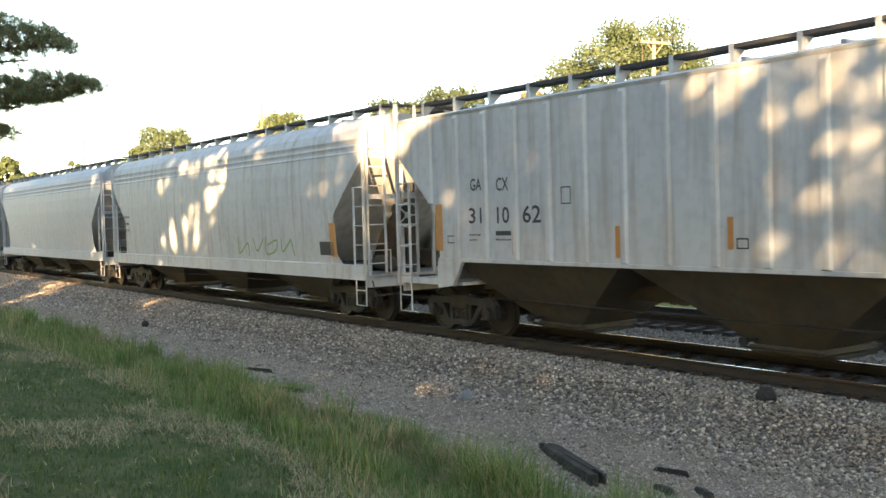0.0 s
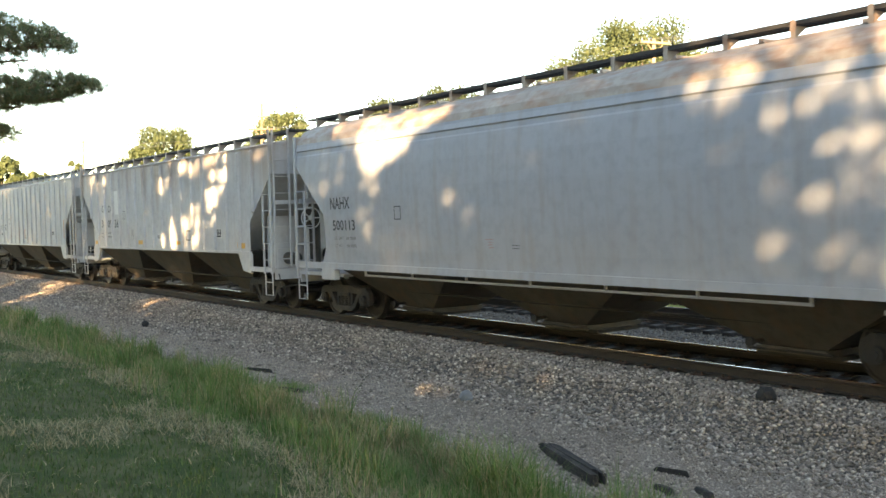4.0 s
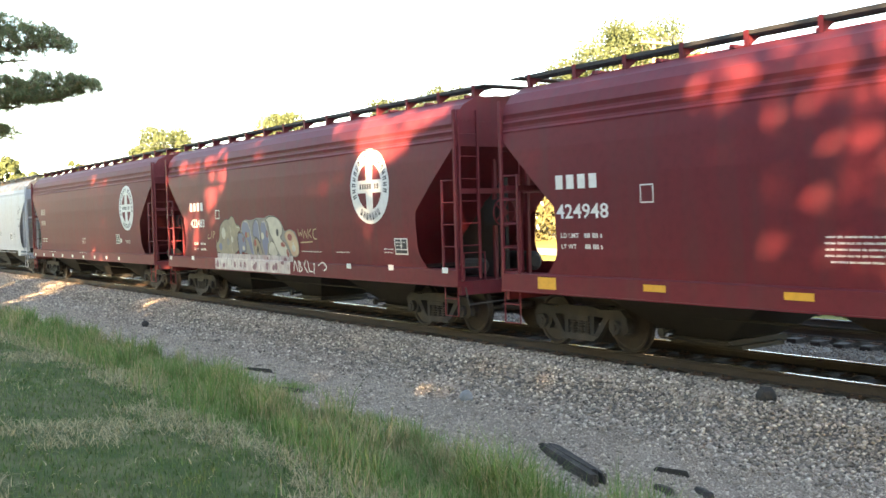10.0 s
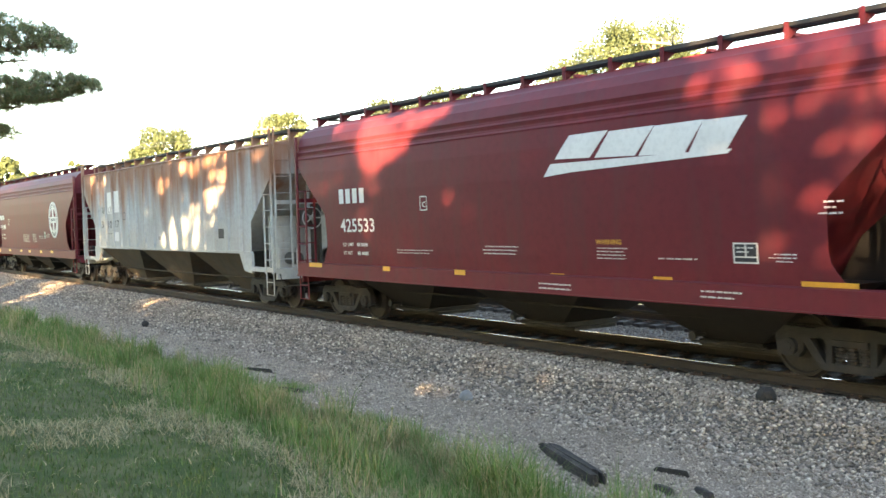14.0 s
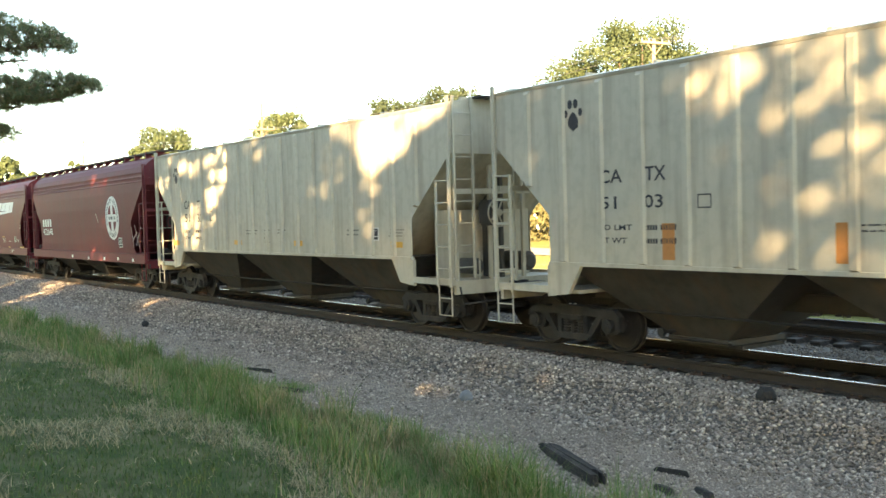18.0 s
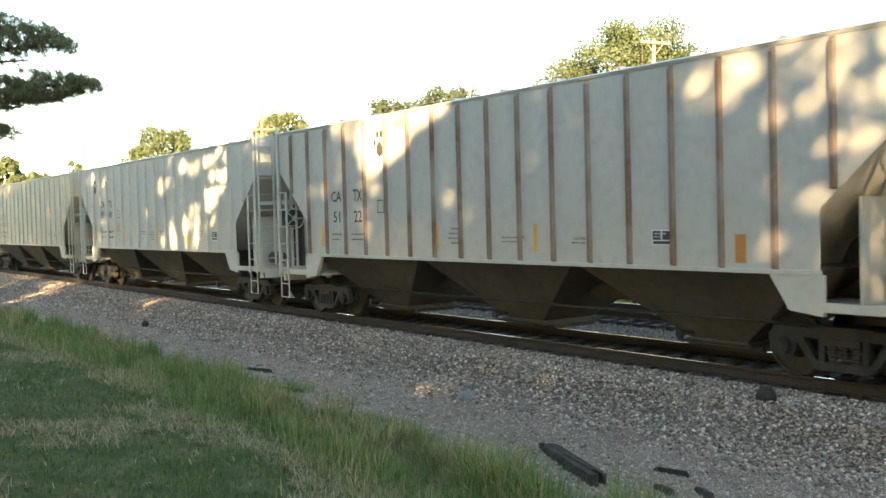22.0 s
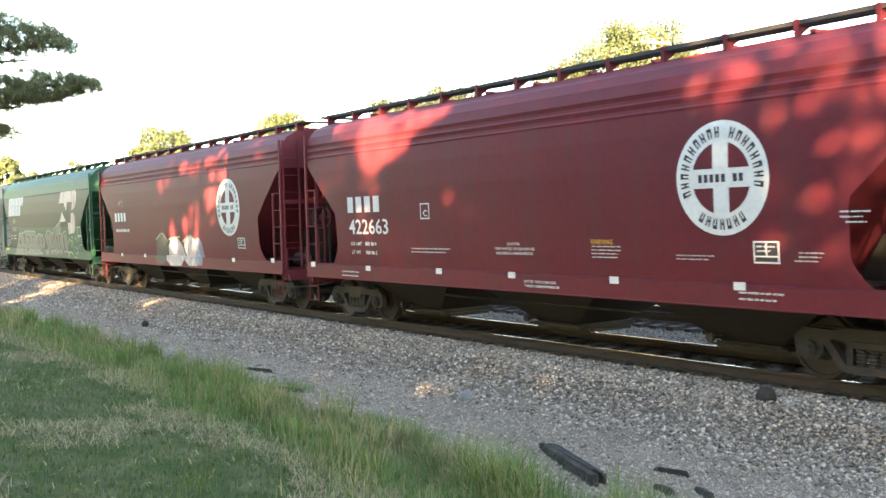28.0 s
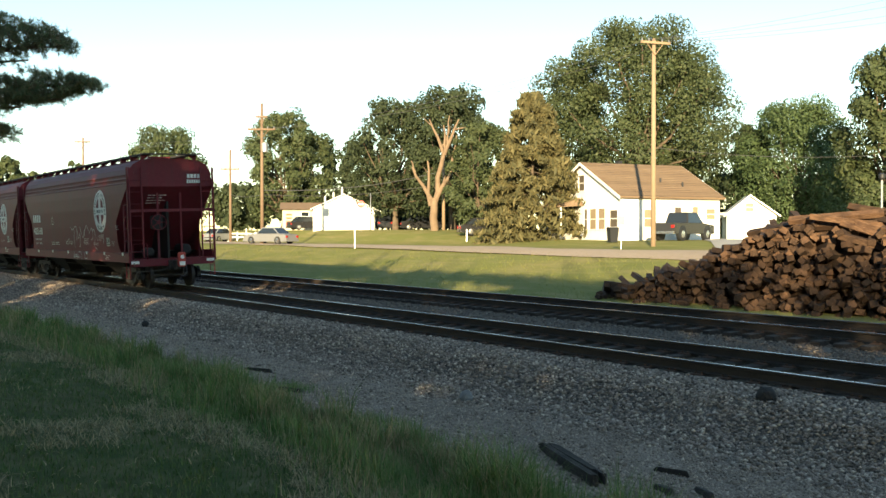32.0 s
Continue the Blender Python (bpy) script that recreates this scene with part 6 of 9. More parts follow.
    blocks(C[18], -6.44, 3.336, 3.11, 0.508, 10, M_WHITE, V, 0.25)
    blocks(C[18], -6.53, 2.856, 2.65, 0.469, 8, M_WHITE, V, 0.12)
    blocks(C[18], -5.56, 2.488, 0.47, 0.220, 2, M_FADEDGREEN, V, 0)
    lettering(C[18], "458471", -5.90, 2.102, 1.15, 0.221, M_FADEDGREEN, V)
    outline(C[18], -4.32, 2.095, 0.23, 0.210, 0.02, M_FADEDGREEN, V)
    bars(C[18], -6.40, 1.872, 0.46, 2, M_WHITE, V, 0.049, 0.144)
    bars(C[18], -5.63, 1.874, 0.51, 2, M_WHITE, V, 0.047, 0.139)
    patch(C[18], [(3.21, 3.25), (3.53, 3.80), (5.61, 3.82), (5.91, 3.65), (5.92, 3.35), (5.69, 3.03), (5.18, 2.93), (5.30, 3.26), (4.56, 3.29), (4.37, 2.92), (3.95, 3.28)], M_RUSTWHITE, V, 0.006, "painted_shape")
    patch(C[18], [(5.10, 2.83), (5.47, 2.83), (5.67, 2.69), (5.62, 2.26), (5.39, 2.02), (4.57, 1.95), (4.53, 2.44), (4.95, 2.43)], M_RUSTWHITE, V, 0.006, "painted_shape")
    patch(C[18], [(3.18, 2.47), (3.70, 2.90), (4.26, 2.50)], M_RUSTWHITE, V, 0.006, "painted_shape")
    outline(C[18], 5.89, 1.899, 0.43, 0.352, 0.02, M_WHITE, V)
    outline(C[18], 5.97, 1.530, 0.42, 0.353, 0.02, M_WHITE, V)
    patch(C[18], rect(-7.20, 1.170, 0.63, 0.106), M_YELLOW, W)
    patch(C[18], rect(6.25, 1.173, 0.83, 0.129), M_ORANGE, V)
    silver_letters(C[18], W2)
    stroke(C[18], [(4.31, 1.54), (4.61, 1.82), (4.70, 1.46)], 0.038, M_SCRAWL_LIME, V)
    stroke(C[18], [(4.67, 1.73), (4.98, 1.64), (4.75, 1.37)], 0.038, M_SCRAWL_LIME, V)
    stroke(C[18], [(4.99, 1.73), (5.15, 1.47), (5.03, 1.20)], 0.038, M_SCRAWL_LIME, V)
    stroke(C[18], [(4.64, 1.19), (5.03, 1.25), (5.28, 1.13)], 0.038, M_SCRAWL_LIME, W)
    stroke(C[18], [(5.27, 1.47), (5.67, 1.31)], 0.038, M_SCRAWL_LIME, V)
    stroke(C[18], [(5.47, 1.22), (5.81, 1.49)], 0.038, M_SCRAWL_LIME, V)
    stroke(C[18], [(4.34, 1.26), (4.77, 1.15), (4.51, 1.00)], 0.038, M_SCRAWL_LIME, W)
    stroke(C[18], [(4.87, 1.87), (5.12, 1.78)], 0.038, M_SCRAWL_LIME, V)
    stroke(C[18], [(5.36, 1.74), (5.62, 1.87), (5.69, 1.66)], 0.038, M_SCRAWL_LIME, V)
    stroke(C[18], [(5.76, 1.15), (6.05, 1.24)], 0.038, M_SCRAWL_LIME, W)
    stroke(C[18], [(5.93, 1.49), (6.02, 1.32)], 0.038, M_SCRAWL_LIME, V)
    stroke(C[18], [(5.52, 1.05), (5.82, 1.00)], 0.038, M_SCRAWL_LIME, W)
    stroke(C[18], [(5.07, 1.33), (5.34, 1.22)], 0.038, M_SCRAWL_LIME, V)
    blocks(C[19], -5.89, 2.407, 1.34, 0.304, 4, M_WHITE, V, 0)
    bars(C[19], -5.84, 2.043, 1.51, 1, M_WHITE, V, 0.103, 0.304)
    round_emblem(C[19], 4.36, 2.70, 0.79, M_WHITE, PAINT[19], V)
    test_panel(C[19], 4.87, 1.574, 0.48, 0.291, V)
    patch(C[19], rect(7.05, 1.239, 0.2, 0.11), M_WHITE, W, name="reflector")
    patch(C[19], rect(4.58, 1.204, 0.2, 0.11), M_WHITE, W, name="reflector")
    patch(C[19], rect(-2.77, 1.200, 0.2, 0.11), M_WHITE, W, name="reflector")
    patch(C[19], rect(-5.23, 1.188, 0.2, 0.11), M_WHITE, W, name="reflector")
    patch(C[19], rounded([(-1.76, 1.06), (-1.66, 1.79), (-1.06, 2.04), (-0.60, 1.72), (-0.61, 0.96)], 1), M_G_DARK, W2, 0.007, "painted_shape")
    stroke(C[19], [(-1.76, 1.06), (-1.66, 1.79), (-1.06, 2.04), (-0.60, 1.72), (-0.61, 0.96)], 0.03, M_G_DARK, V)
    patch(C[19], rounded([(-0.65, 0.96), (-0.51, 1.80), (0.48, 1.88), (1.07, 1.01)], 1), M_G_WHITE, W2, 0.007, "painted_shape")
    stroke(C[19], [(-0.65, 0.96), (-0.51, 1.80), (0.48, 1.88), (1.07, 1.01)], 0.03, M_G_DARK, V)
    patch(C[19], rounded([(1.07, 1.01), (0.71, 1.73), (1.42, 2.00), (2.01, 1.52), (2.19, 1.02)], 1), M_G_WHITE, W2, 0.007, "painted_shape")
    stroke(C[19], [(1.07, 1.01), (0.71, 1.73), (1.42, 2.00), (2.01, 1.52), (2.19, 1.02)], 0.03, M_G_DARK, V)
    patch(C[19], rounded([(1.85, 1.03), (1.66, 1.81), (2.16, 1.91), (2.53, 1.05)], 1), M_G_BLUE, W2, 0.007, "painted_shape")
    stroke(C[19], [(1.85, 1.03), (1.66, 1.81), (2.16, 1.91), (2.53, 1.05)], 0.03, M_G_DARK, V)
    stroke(C[19], [(-1.66, 1.79), (-1.06, 2.04), (-0.60, 1.72)], 0.06, M_SCRAWL_LIME, V)
    stroke(C[19], [(-0.51, 1.80), (0.48, 1.88)], 0.06, M_SCRAWL_LIME, V)
    stroke(C[19], [(0.71, 1.73), (1.42, 2.00), (2.01, 1.52)], 0.06, M_SCRAWL_LIME, V)
    # scrawl over the oldest red paint
    stroke(C[19], [(-5.42, 2.97), (-5.30, 3.17), (-5.19, 2.95)], 0.03, M_SCRAWL_GREY, V)
    stroke(C[19], [(-5.15, 3.08), (-5.00, 3.17), (-4.97, 2.90)], 0.03, M_SCRAWL_GREY, V)
    blocks(C[20], -5.83, 2.434, 1.46, 0.340, 4, M_WHITE, V, 0)
    lettering(C[20], "422663", -5.81, 1.958, 1.63, 0.328, M_WHITE, V)
    outline(C[20], -2.93, 2.270, 0.29, 0.289, 0.02, M_WHITE, V)
    lettering(C[20], "C", -2.84, 2.314, 0.14, 0.122, M_WHITE, V)
    round_emblem(C[20], 4.50, 2.73, 0.79, M_WHITE, PAINT[20], V)
    test_panel(C[20], 4.99, 1.569, 0.41, 0.299, V)
    bars(C[20], -3.36, 1.662, 1.36, 2, M_WHITE, V, 0.023, 0.067)
    lettering(C[20], "CAUTION", -0.26, 1.764, 0.34, 0.050, M_WHITE, V)
    lettering(C[20], "OPEN HATCH COVERS BEFORE", -0.62, 1.679, 1.10, 0.048, M_WHITE, V)
    lettering(C[20], "UNLOADING COMPARTMENTS", -0.59, 1.599, 1.02, 0.048, M_WHITE, V)
    bars(C[20], 1.79, 1.756, 0.76, 4, M_WHITE, V, 0.019, 0.056)
    bars(C[20], 3.64, 1.646, 0.71, 2, M_WHITE, V, 0.018, 0.052)
    bars(C[20], 5.60, 1.711, 0.46, 3, M_WHITE, V, 0.018, 0.053)
    bars(C[20], 6.29, 2.227, 0.43, 3, M_WHITE, V, 0.022, 0.064)
    bars(C[20], -6.12, 1.119, 0.74, 2, M_WHITE, W, 0.030, 0.088)
    lettering(C[20], "NOTE: THIS CAR HAS", 0.26, 1.130, 0.82, 0.045, M_WHITE, W)
    lettering(C[20], "THREE COMPARTMENTS", 0.26, 1.055, 0.90, 0.045, M_WHITE, W)
    bars(C[20], 4.79, 1.162, 0.73, 2, M_WHITE, W, 0.029, 0.086)
    load_limits(C[20], -5.77, 1.715, 1.10, 0.075, 0.19, M_WHITE, V)
    lettering(C[20], "WARNING", 1.86, 1.798, 0.50, 0.080, M_YELLOW, V)
    patch(C[20], rect(-7.60, 1.198, 0.2, 0.11), M_WHITE, W, name="reflector")
    patch(C[20], rect(-5.08, 1.175, 0.2, 0.11), M_WHITE, W, name="reflector")
    patch(C[20], rect(-2.41, 1.194, 0.2, 0.11), M_WHITE, W, name="reflector")
    patch(C[20], rect(-0.18, 1.192, 0.2, 0.11), M_WHITE, W, name="reflector")
    patch(C[20], rect(2.33, 1.198, 0.2, 0.11), M_WHITE, W, name="reflector")
    patch(C[20], rect(4.70, 1.204, 0.2, 0.11), M_WHITE, W, name="reflector")
    blocks(C[21], -6.05, 2.492, 1.43, 0.334, 4, M_WHITE, V, 0)
    lettering(C[21], "425168", -6.04, 1.945, 1.55, 0.322, M_WHITE, V)
    outline(C[21], -2.76, 2.383, 0.27, 0.278, 0.02, M_WHITE, V)
    round_emblem(C[21], 4.46, 2.82, 0.79, M_WHITE, PAINT[21], V)
    test_panel(C[21], 4.99, 1.525, 0.41, 0.297, V)
    patch(C[21], rect(-5.25, 1.151, 0.2, 0.11), M_WHITE, W, name="reflector")
    patch(C[21], rect(-2.74, 1.177, 0.2, 0.11), M_WHITE, W, name="reflector")
    patch(C[21], rect(-0.26, 1.172, 0.2, 0.11), M_WHITE, W, name="reflector")
    patch(C[21], rect(2.46, 1.185, 0.2, 0.11), M_WHITE, W, name="reflector")
    patch(C[21], rect(4.79, 1.196, 0.2, 0.11), M_WHITE, W, name="reflector")
    patch(C[21], rect(6.99, 1.203, 0.2, 0.11), M_WHITE, W, name="reflector")
    load_limits(C[21], -5.89, 1.695, 1.20, 0.075, 0.19, M_WHITE, V, "199000", "64000")
    bars(C[21], -3.02, 1.598, 1.32, 2, M_WHITE, V, 0.028, 0.084)
    lettering(C[21], "CAUTION", -0.36, 1.714, 0.34, 0.050, M_WHITE, V)
    lettering(C[21], "OPEN HATCH COVERS BEFORE", -0.72, 1.629, 1.10, 0.048, M_WHITE, V)
    lettering(C[21], "UNLOADING COMPARTMENTS", -0.69, 1.549, 1.02, 0.048, M_WHITE, V)
    bars(C[21], 1.97, 1.767, 0.79, 4, M_WHITE, V, 0.023, 0.067)
    bars(C[21], 3.28, 1.607, 0.70, 2, M_WHITE, V, 0.020, 0.058)
    bars(C[21], 5.60, 1.671, 0.45, 3, M_WHITE, V, 0.018, 0.054)
    bars(C[21], 6.21, 2.248, 0.42, 3, M_WHITE, V, 0.021, 0.063)
    lettering(C[21], "NOTE: THIS CAR HAS", 0.71, 1.105, 0.80, 0.045, M_WHITE, W)
    lettering(C[21], "THREE COMPARTMENTS", 0.71, 1.030, 0.88, 0.045, M_WHITE, W)
    bars(C[21], 4.91, 1.157, 0.69, 3, M_WHITE, W, 0.020, 0.058)
    stroke(C[21], [(0.23, 2.25), (0.45, 2.10), (0.76, 2.25), (0.59, 1.42)], 0.035, M_SCRAWL_WHITE, V)
    stroke(C[21], [(0.76, 2.25), (1.20, 2.29), (1.00, 1.72)], 0.035, M_SCRAWL_WHITE, V)
    stroke(C[21], [(1.18, 2.10), (1.28, 1.72), (1.60, 2.10), (1.46, 1.44), (1.25, 1.49)], 0.035, M_SCRAWL_WHITE, V)
    stroke(C[21], [(1.61, 2.23), (1.96, 1.73), (2.27, 2.23), (2.18, 1.91)], 0.035, M_SCRAWL_WHITE, V)
    stroke(C[21], [(2.32, 2.09), (2.53, 2.35), (2.81, 2.09)], 0.035, M_SCRAWL_WHITE, V)
    stroke(C[21], [(2.86, 2.00), (3.29, 2.25), (3.37, 1.83), (3.08, 1.74)], 0.035, M_SCRAWL_WHITE, V)
    stroke(C[21], [(3.28, 2.08), (3.57, 2.17), (3.65, 1.83), (3.34, 1.49), (3.72, 1.38)], 0.035, M_SCRAWL_WHITE, V)
    stroke(C[21], [(3.87, 1.92), (3.86, 1.71), (4.02, 1.75)], 0.035, M_SCRAWL_WHITE, V)
    stroke(C[21], [(4.08, 1.88), (4.24, 1.92), (4.13, 1.76), (4.28, 1.72)], 0.035, M_SCRAWL_WHITE, V)
    stroke(C[21], [(4.33, 1.72), (4.40, 2.00), (4.51, 1.76), (4.57, 1.98)], 0.035, M_SCRAWL_WHITE, V)
    stroke(C[21], [(4.74, 1.96), (4.59, 1.88), (4.73, 1.76), (4.60, 1.64)], 0.035, M_SCRAWL_WHITE, V)
    stroke(C[21], [(0.76, 1.24), (0.82, 0.95), (0.97, 1.20), (1.08, 0.97)], 0.03, M_SCRAWL_WHITE, W)
    stroke(C[21], [(1.19, 1.21), (1.22, 0.95)], 0.03, M_SCRAWL_WHITE, W)
    stroke(C[21], [(1.43, 1.26), (1.77, 1.27), (1.93, 0.96), (1.67, 0.98)], 0.03, M_SCRAWL_WHITE, W)
    stroke(C[21], [(2.27, 1.25), (2.32, 0.98), (2.64, 1.04)], 0.03, M_SCRAWL_WHITE, W)
    stroke(C[21], [(3.18, 1.24), (3.29, 0.99), (3.51, 1.08), (3.43, 1.33)], 0.03, M_SCRAWL_WHITE, V)
    round_emblem(C[7], 5.55, 2.87, 0.78, M_WHITE, PAINT[7], V)


def tail_details(car, e):
    """What hangs on the last wagon's end: the marker device and its pole, end lettering and corner plates."""
    bm = bmesh.new()
    box(bm, e + 0.72, e + 0.86, -0.13, 0.13, 0.78, 1.28)
    bmesh.ops.bevel(bm, geom=bm.edges[:], offset=0.025, segments=2, affect="EDGES")
    device = part("end_of_train_marker", bm, M_SIGNALRED, car, "red marker box hung on the rear coupler")
    bm = bmesh.new()
    tube(bm, (e + 0.87, 0, 1.12), (e + 0.89, 0, 1.12), 0.07, 14)
    part("marker_lens", bm, M_WHITE, device)
    bm = bmesh.new()
    box(bm, e + 0.862, e + 0.872, -0.10, 0.10, 0.82, 0.96)
    part("marker_plate", bm, M_WHITE, device)
    bm = bmesh.new()
    pipe(bm, [(e + 0.79, 0.05, 0.78), (e + 0.72, 0.1, 0.5), (e + 0.5, 0.15, 0.48)], 0.02)
    part("marker_hose", bm, M_BLACK, device)
    bm = bmesh.new()
    for k in range(4):
        box(bm, e - 0.045, e - 0.030, 0.62 + 0.125 * k, 0.71 + 0.125 * k, 3.92, 4.06)
    part("end_name", bm, M_WHITE, car)
    bm = bmesh.new()
    for k in range(6):
        box(bm, e - 0.045, e - 0.030, 0.60 + 0.088 * k, 0.66 + 0.088 * k, 3.74, 3.86)
    part("end_number", bm, M_WHITE, car)
    bm = bmesh.new()
    for row in range(4):
        for k in range(5 - row % 2):
            box(bm, e - 0.30 - 0.10 * row, e - 0.27 - 0.10 * row, -0.75 + 0.14 * k, -0.64 + 0.14 * k, 3.30 - 0.09 * row, 3.335 - 0.09 * row)
    part("small_print", bm, M_FADED, car)
    for y in (-1.38, 1.38):
        bm = bmesh.new()
        box(bm, e + 0.002, e + 0.010, y - 0.14, y + 0.14, 0.90, 1.0)
        part("corner_plate", bm, M_WHITE, car)


def build_train():
    # coupling places along the train, from the head
    G = [-74.9, -56.0, -37.2, -17.99, 0.51, 19.03, 37.56, 55.97, 73.93, 90.86, 107.85, 126.3, 143.5, 160.4, 178.1, 196.1, 213.95, 232.03, 249.74, 266.7, 283.39, 300.4, 317.25]
    PALE = "pale grey covered hopper wagon with smooth rounded sides"
    RED = "oxide red covered hopper wagon with a round white emblem"
    CREAM = "cream ribbed covered hopper wagon with a black paw print"
    kinds = {
        0: ("curved", M_LIGHT, PALE, {}), 1: ("curved", M_LIGHT, PALE, {}),
        2: ("curved", M_GREY, "dull grey rounded hopper wagon with green scrawl", {}),
        3: ("rib", M_GREY, "grey ribbed covered hopper wagon with orange tape strips", {}),
        4: ("rib", M_GREY2, "grey ribbed covered hopper wagon, rust streaks under its roof", {}),
        5: ("curved", M_LIGHT, PALE, dict(sill_deep=False, hopper=M_HOPPER, roof_paint=M_TANROOF)),
        6: ("curved", M_LIGHT, "pale grey smooth hopper wagon with a black scrawl", dict(sill_deep=False, hopper=M_HOPPER, roof_paint=M_TANROOF)),
        7: ("curved", M_RED_OLD, "faded oxide red covered hopper wagon with a round white emblem", {}),
        8: ("curved", M_RED, "oxide red covered hopper wagon with bubble-letter graffiti", {}),
        9: ("curved", M_RED, "oxide red covered hopper wagon with yellow tape strips", {}),
        10: ("rib", M_RUSTY, "rusty white ribbed covered hopper wagon", {}),
        11: ("curved", M_RED, "oxide red covered hopper wagon with slanted white blocks", {}),
        12: ("curved", M_RED_OLD, "faded oxide red covered hopper wagon with white drips", {}),
        13: ("rib", M_CREAM, CREAM, dict(low_roof=True)), 14: ("rib", M_CREAM, CREAM, dict(low_roof=True)),
        15: ("rib", M_CREAM2, CREAM, dict(low_roof=True)),
        16: ("rib", M_CREAM2, "pale ribbed covered hopper wagon with brown ribs", dict(low_roof=True, rib_paint=M_RIBRUST, rib_shift=-0.24)),
        17: ("rib", M_CREAM2, CREAM, dict(low_roof=True, rib_shift=0.435)),
        18: ("curved", M_BLACKPAINT, "green and black covered hopper wagon with silver graffiti", dict(roof_paint=M_GREEN, sill_paint=M_GREEN, end_paint=M_GREEN)),
        19: ("curved", M_RED, "oxide red covered hopper wagon with a small white graffiti", {}),
        20: ("curved", M_RED, RED, {}),
        21: ("curved", M_RED, "last wagon, oxide red covered hopper with white scrawl", {}),
    }
    cars, paints, ends = {}, {}, {}
    for k, (kind, paint, label, more) in kinds.items():
        more = dict(more)
        # under red and black wagons the hoppers' colour includes the shadow there
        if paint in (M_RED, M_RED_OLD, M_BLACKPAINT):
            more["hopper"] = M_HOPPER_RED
        car, e, prof = couple(build_car(kind, G[k + 1] - G[k], paint, label, **more), G[k], G[k + 1])
        cars[k], paints[k], ends[k] = car, paint, e
    marks(cars, paints, ends[18])
    tail_details(cars[21], ends[21])


build_train()

# ---- trees ----
M_BARK = material("grey_brown_bark", (0.17, 0.13, 0.095), (0.10, 0.075, 0.055), 0.95, grain=20, broad=3, mix=0.9, bump=0.8, bump_scale=25, spec=0.1)
M_LEAF = island_material("summer_leaf", [(0.047, 0.066, 0.029), (0.067, 0.09, 0.038), (0.087, 0.11, 0.048), (0.115, 0.134, 0.062)], 0.6, 0.35)
M_LEAF_DARK = island_material("dark_leaf", [(0.033, 0.047, 0.024), (0.047, 0.065, 0.031), (0.067, 0.084, 0.04)], 0.65, 0.3)
M_LEAF_BRIGHT = island_material("bright_leaf", [(0.056, 0.09, 0.038), (0.077, 0.115, 0.045), (0.101, 0.142, 0.058)], 0.6, 0.35)
M_NEEDLE = island_material("spruce_needle", [(0.062, 0.062, 0.030), (0.105, 0.096, 0.042), (0.155, 0.130, 0.058)], 0.75, 0.12)
M_PINE = island_material("pine_needle", [(0.095, 0.135, 0.07), (0.125, 0.165, 0.082), (0.17, 0.175, 0.085), (0.23, 0.165, 0.105)], 0.7, 0.2)


def leaves(name, pts, size, mat, parent, seed, long=1.0, droop=0.0, wide=0.6, facing=None):
    """Many small leaf quads round the given points."""
    r = np.random.RandomState(seed)
    P = np.array(pts, float)
    n = len(P)
    d = r.normal(size=(n, 3))
    if facing is not None:
        d = d * 0.5 + np.array(facing, float)
    d /= np.linalg.norm(d, axis=1)[:, None]
    a = np.cross(d, r.normal(size=(n, 3)))
    a /= np.linalg.norm(a, axis=1)[:, None]
    a[:, 2] -= droop
    b = np.cross(d, a)
    s = size * r.uniform(0.6, 1.3, (n, 1))
    A, B = a * s * long, b * s * wide
    V = np.stack([P - A, P + B, P + A, P - B], 1).reshape(-1, 3)
    me = bpy.data.meshes.new(name)
    me.vertices.add(4 * n)
    me.vertices.foreach_set("co", V.ravel())
    me.loops.add(4 * n)
    me.loops.foreach_set("vertex_index", np.arange(4 * n, dtype=np.int32))
    me.polygons.add(n)
    me.polygons.foreach_set("loop_start", np.arange(0, 4 * n, 4, dtype=np.int32))
    me.update(calc_edges=True)
    return link_part(name, me, mat, parent)


def limb(bm, a, b, r0, r1, rg, segs=4, wob=0.1):
    a, b = Vector(a), Vector(b)
    pts = [a]
    for k in range(1, segs + 1):
        f = k / segs
        p = a.lerp(b, f)
        if k < segs:
            p += Vector((rg.uniform(-1, 1), rg.uniform(-1, 1), rg.uniform(-0.5, 0.5))) * wob * (b - a).length / segs
        pts.append(p)
    rings = []
    s = (b - a).orthogonal().normalized()
    for k, p in enumerate(pts):
        d = (pts[min(k + 1, segs)] - pts[max(k - 1, 0)]).normalized()
        s = (s - d * s.dot(d)).normalized()
        t = d.cross(s)
        r = r0 + (r1 - r0) * k / segs
        rings.append([bm.verts.new(p + (s * math.cos(j * 0.785398) + t * math.sin(j * 0.785398)) * r) for j in range(8)])
    for A, B in zip(rings, rings[1:]):
        for j in range(8):
            bm.faces.new((A[j], A[(j + 1) % 8], B[(j + 1) % 8], B[j]))
    return pts


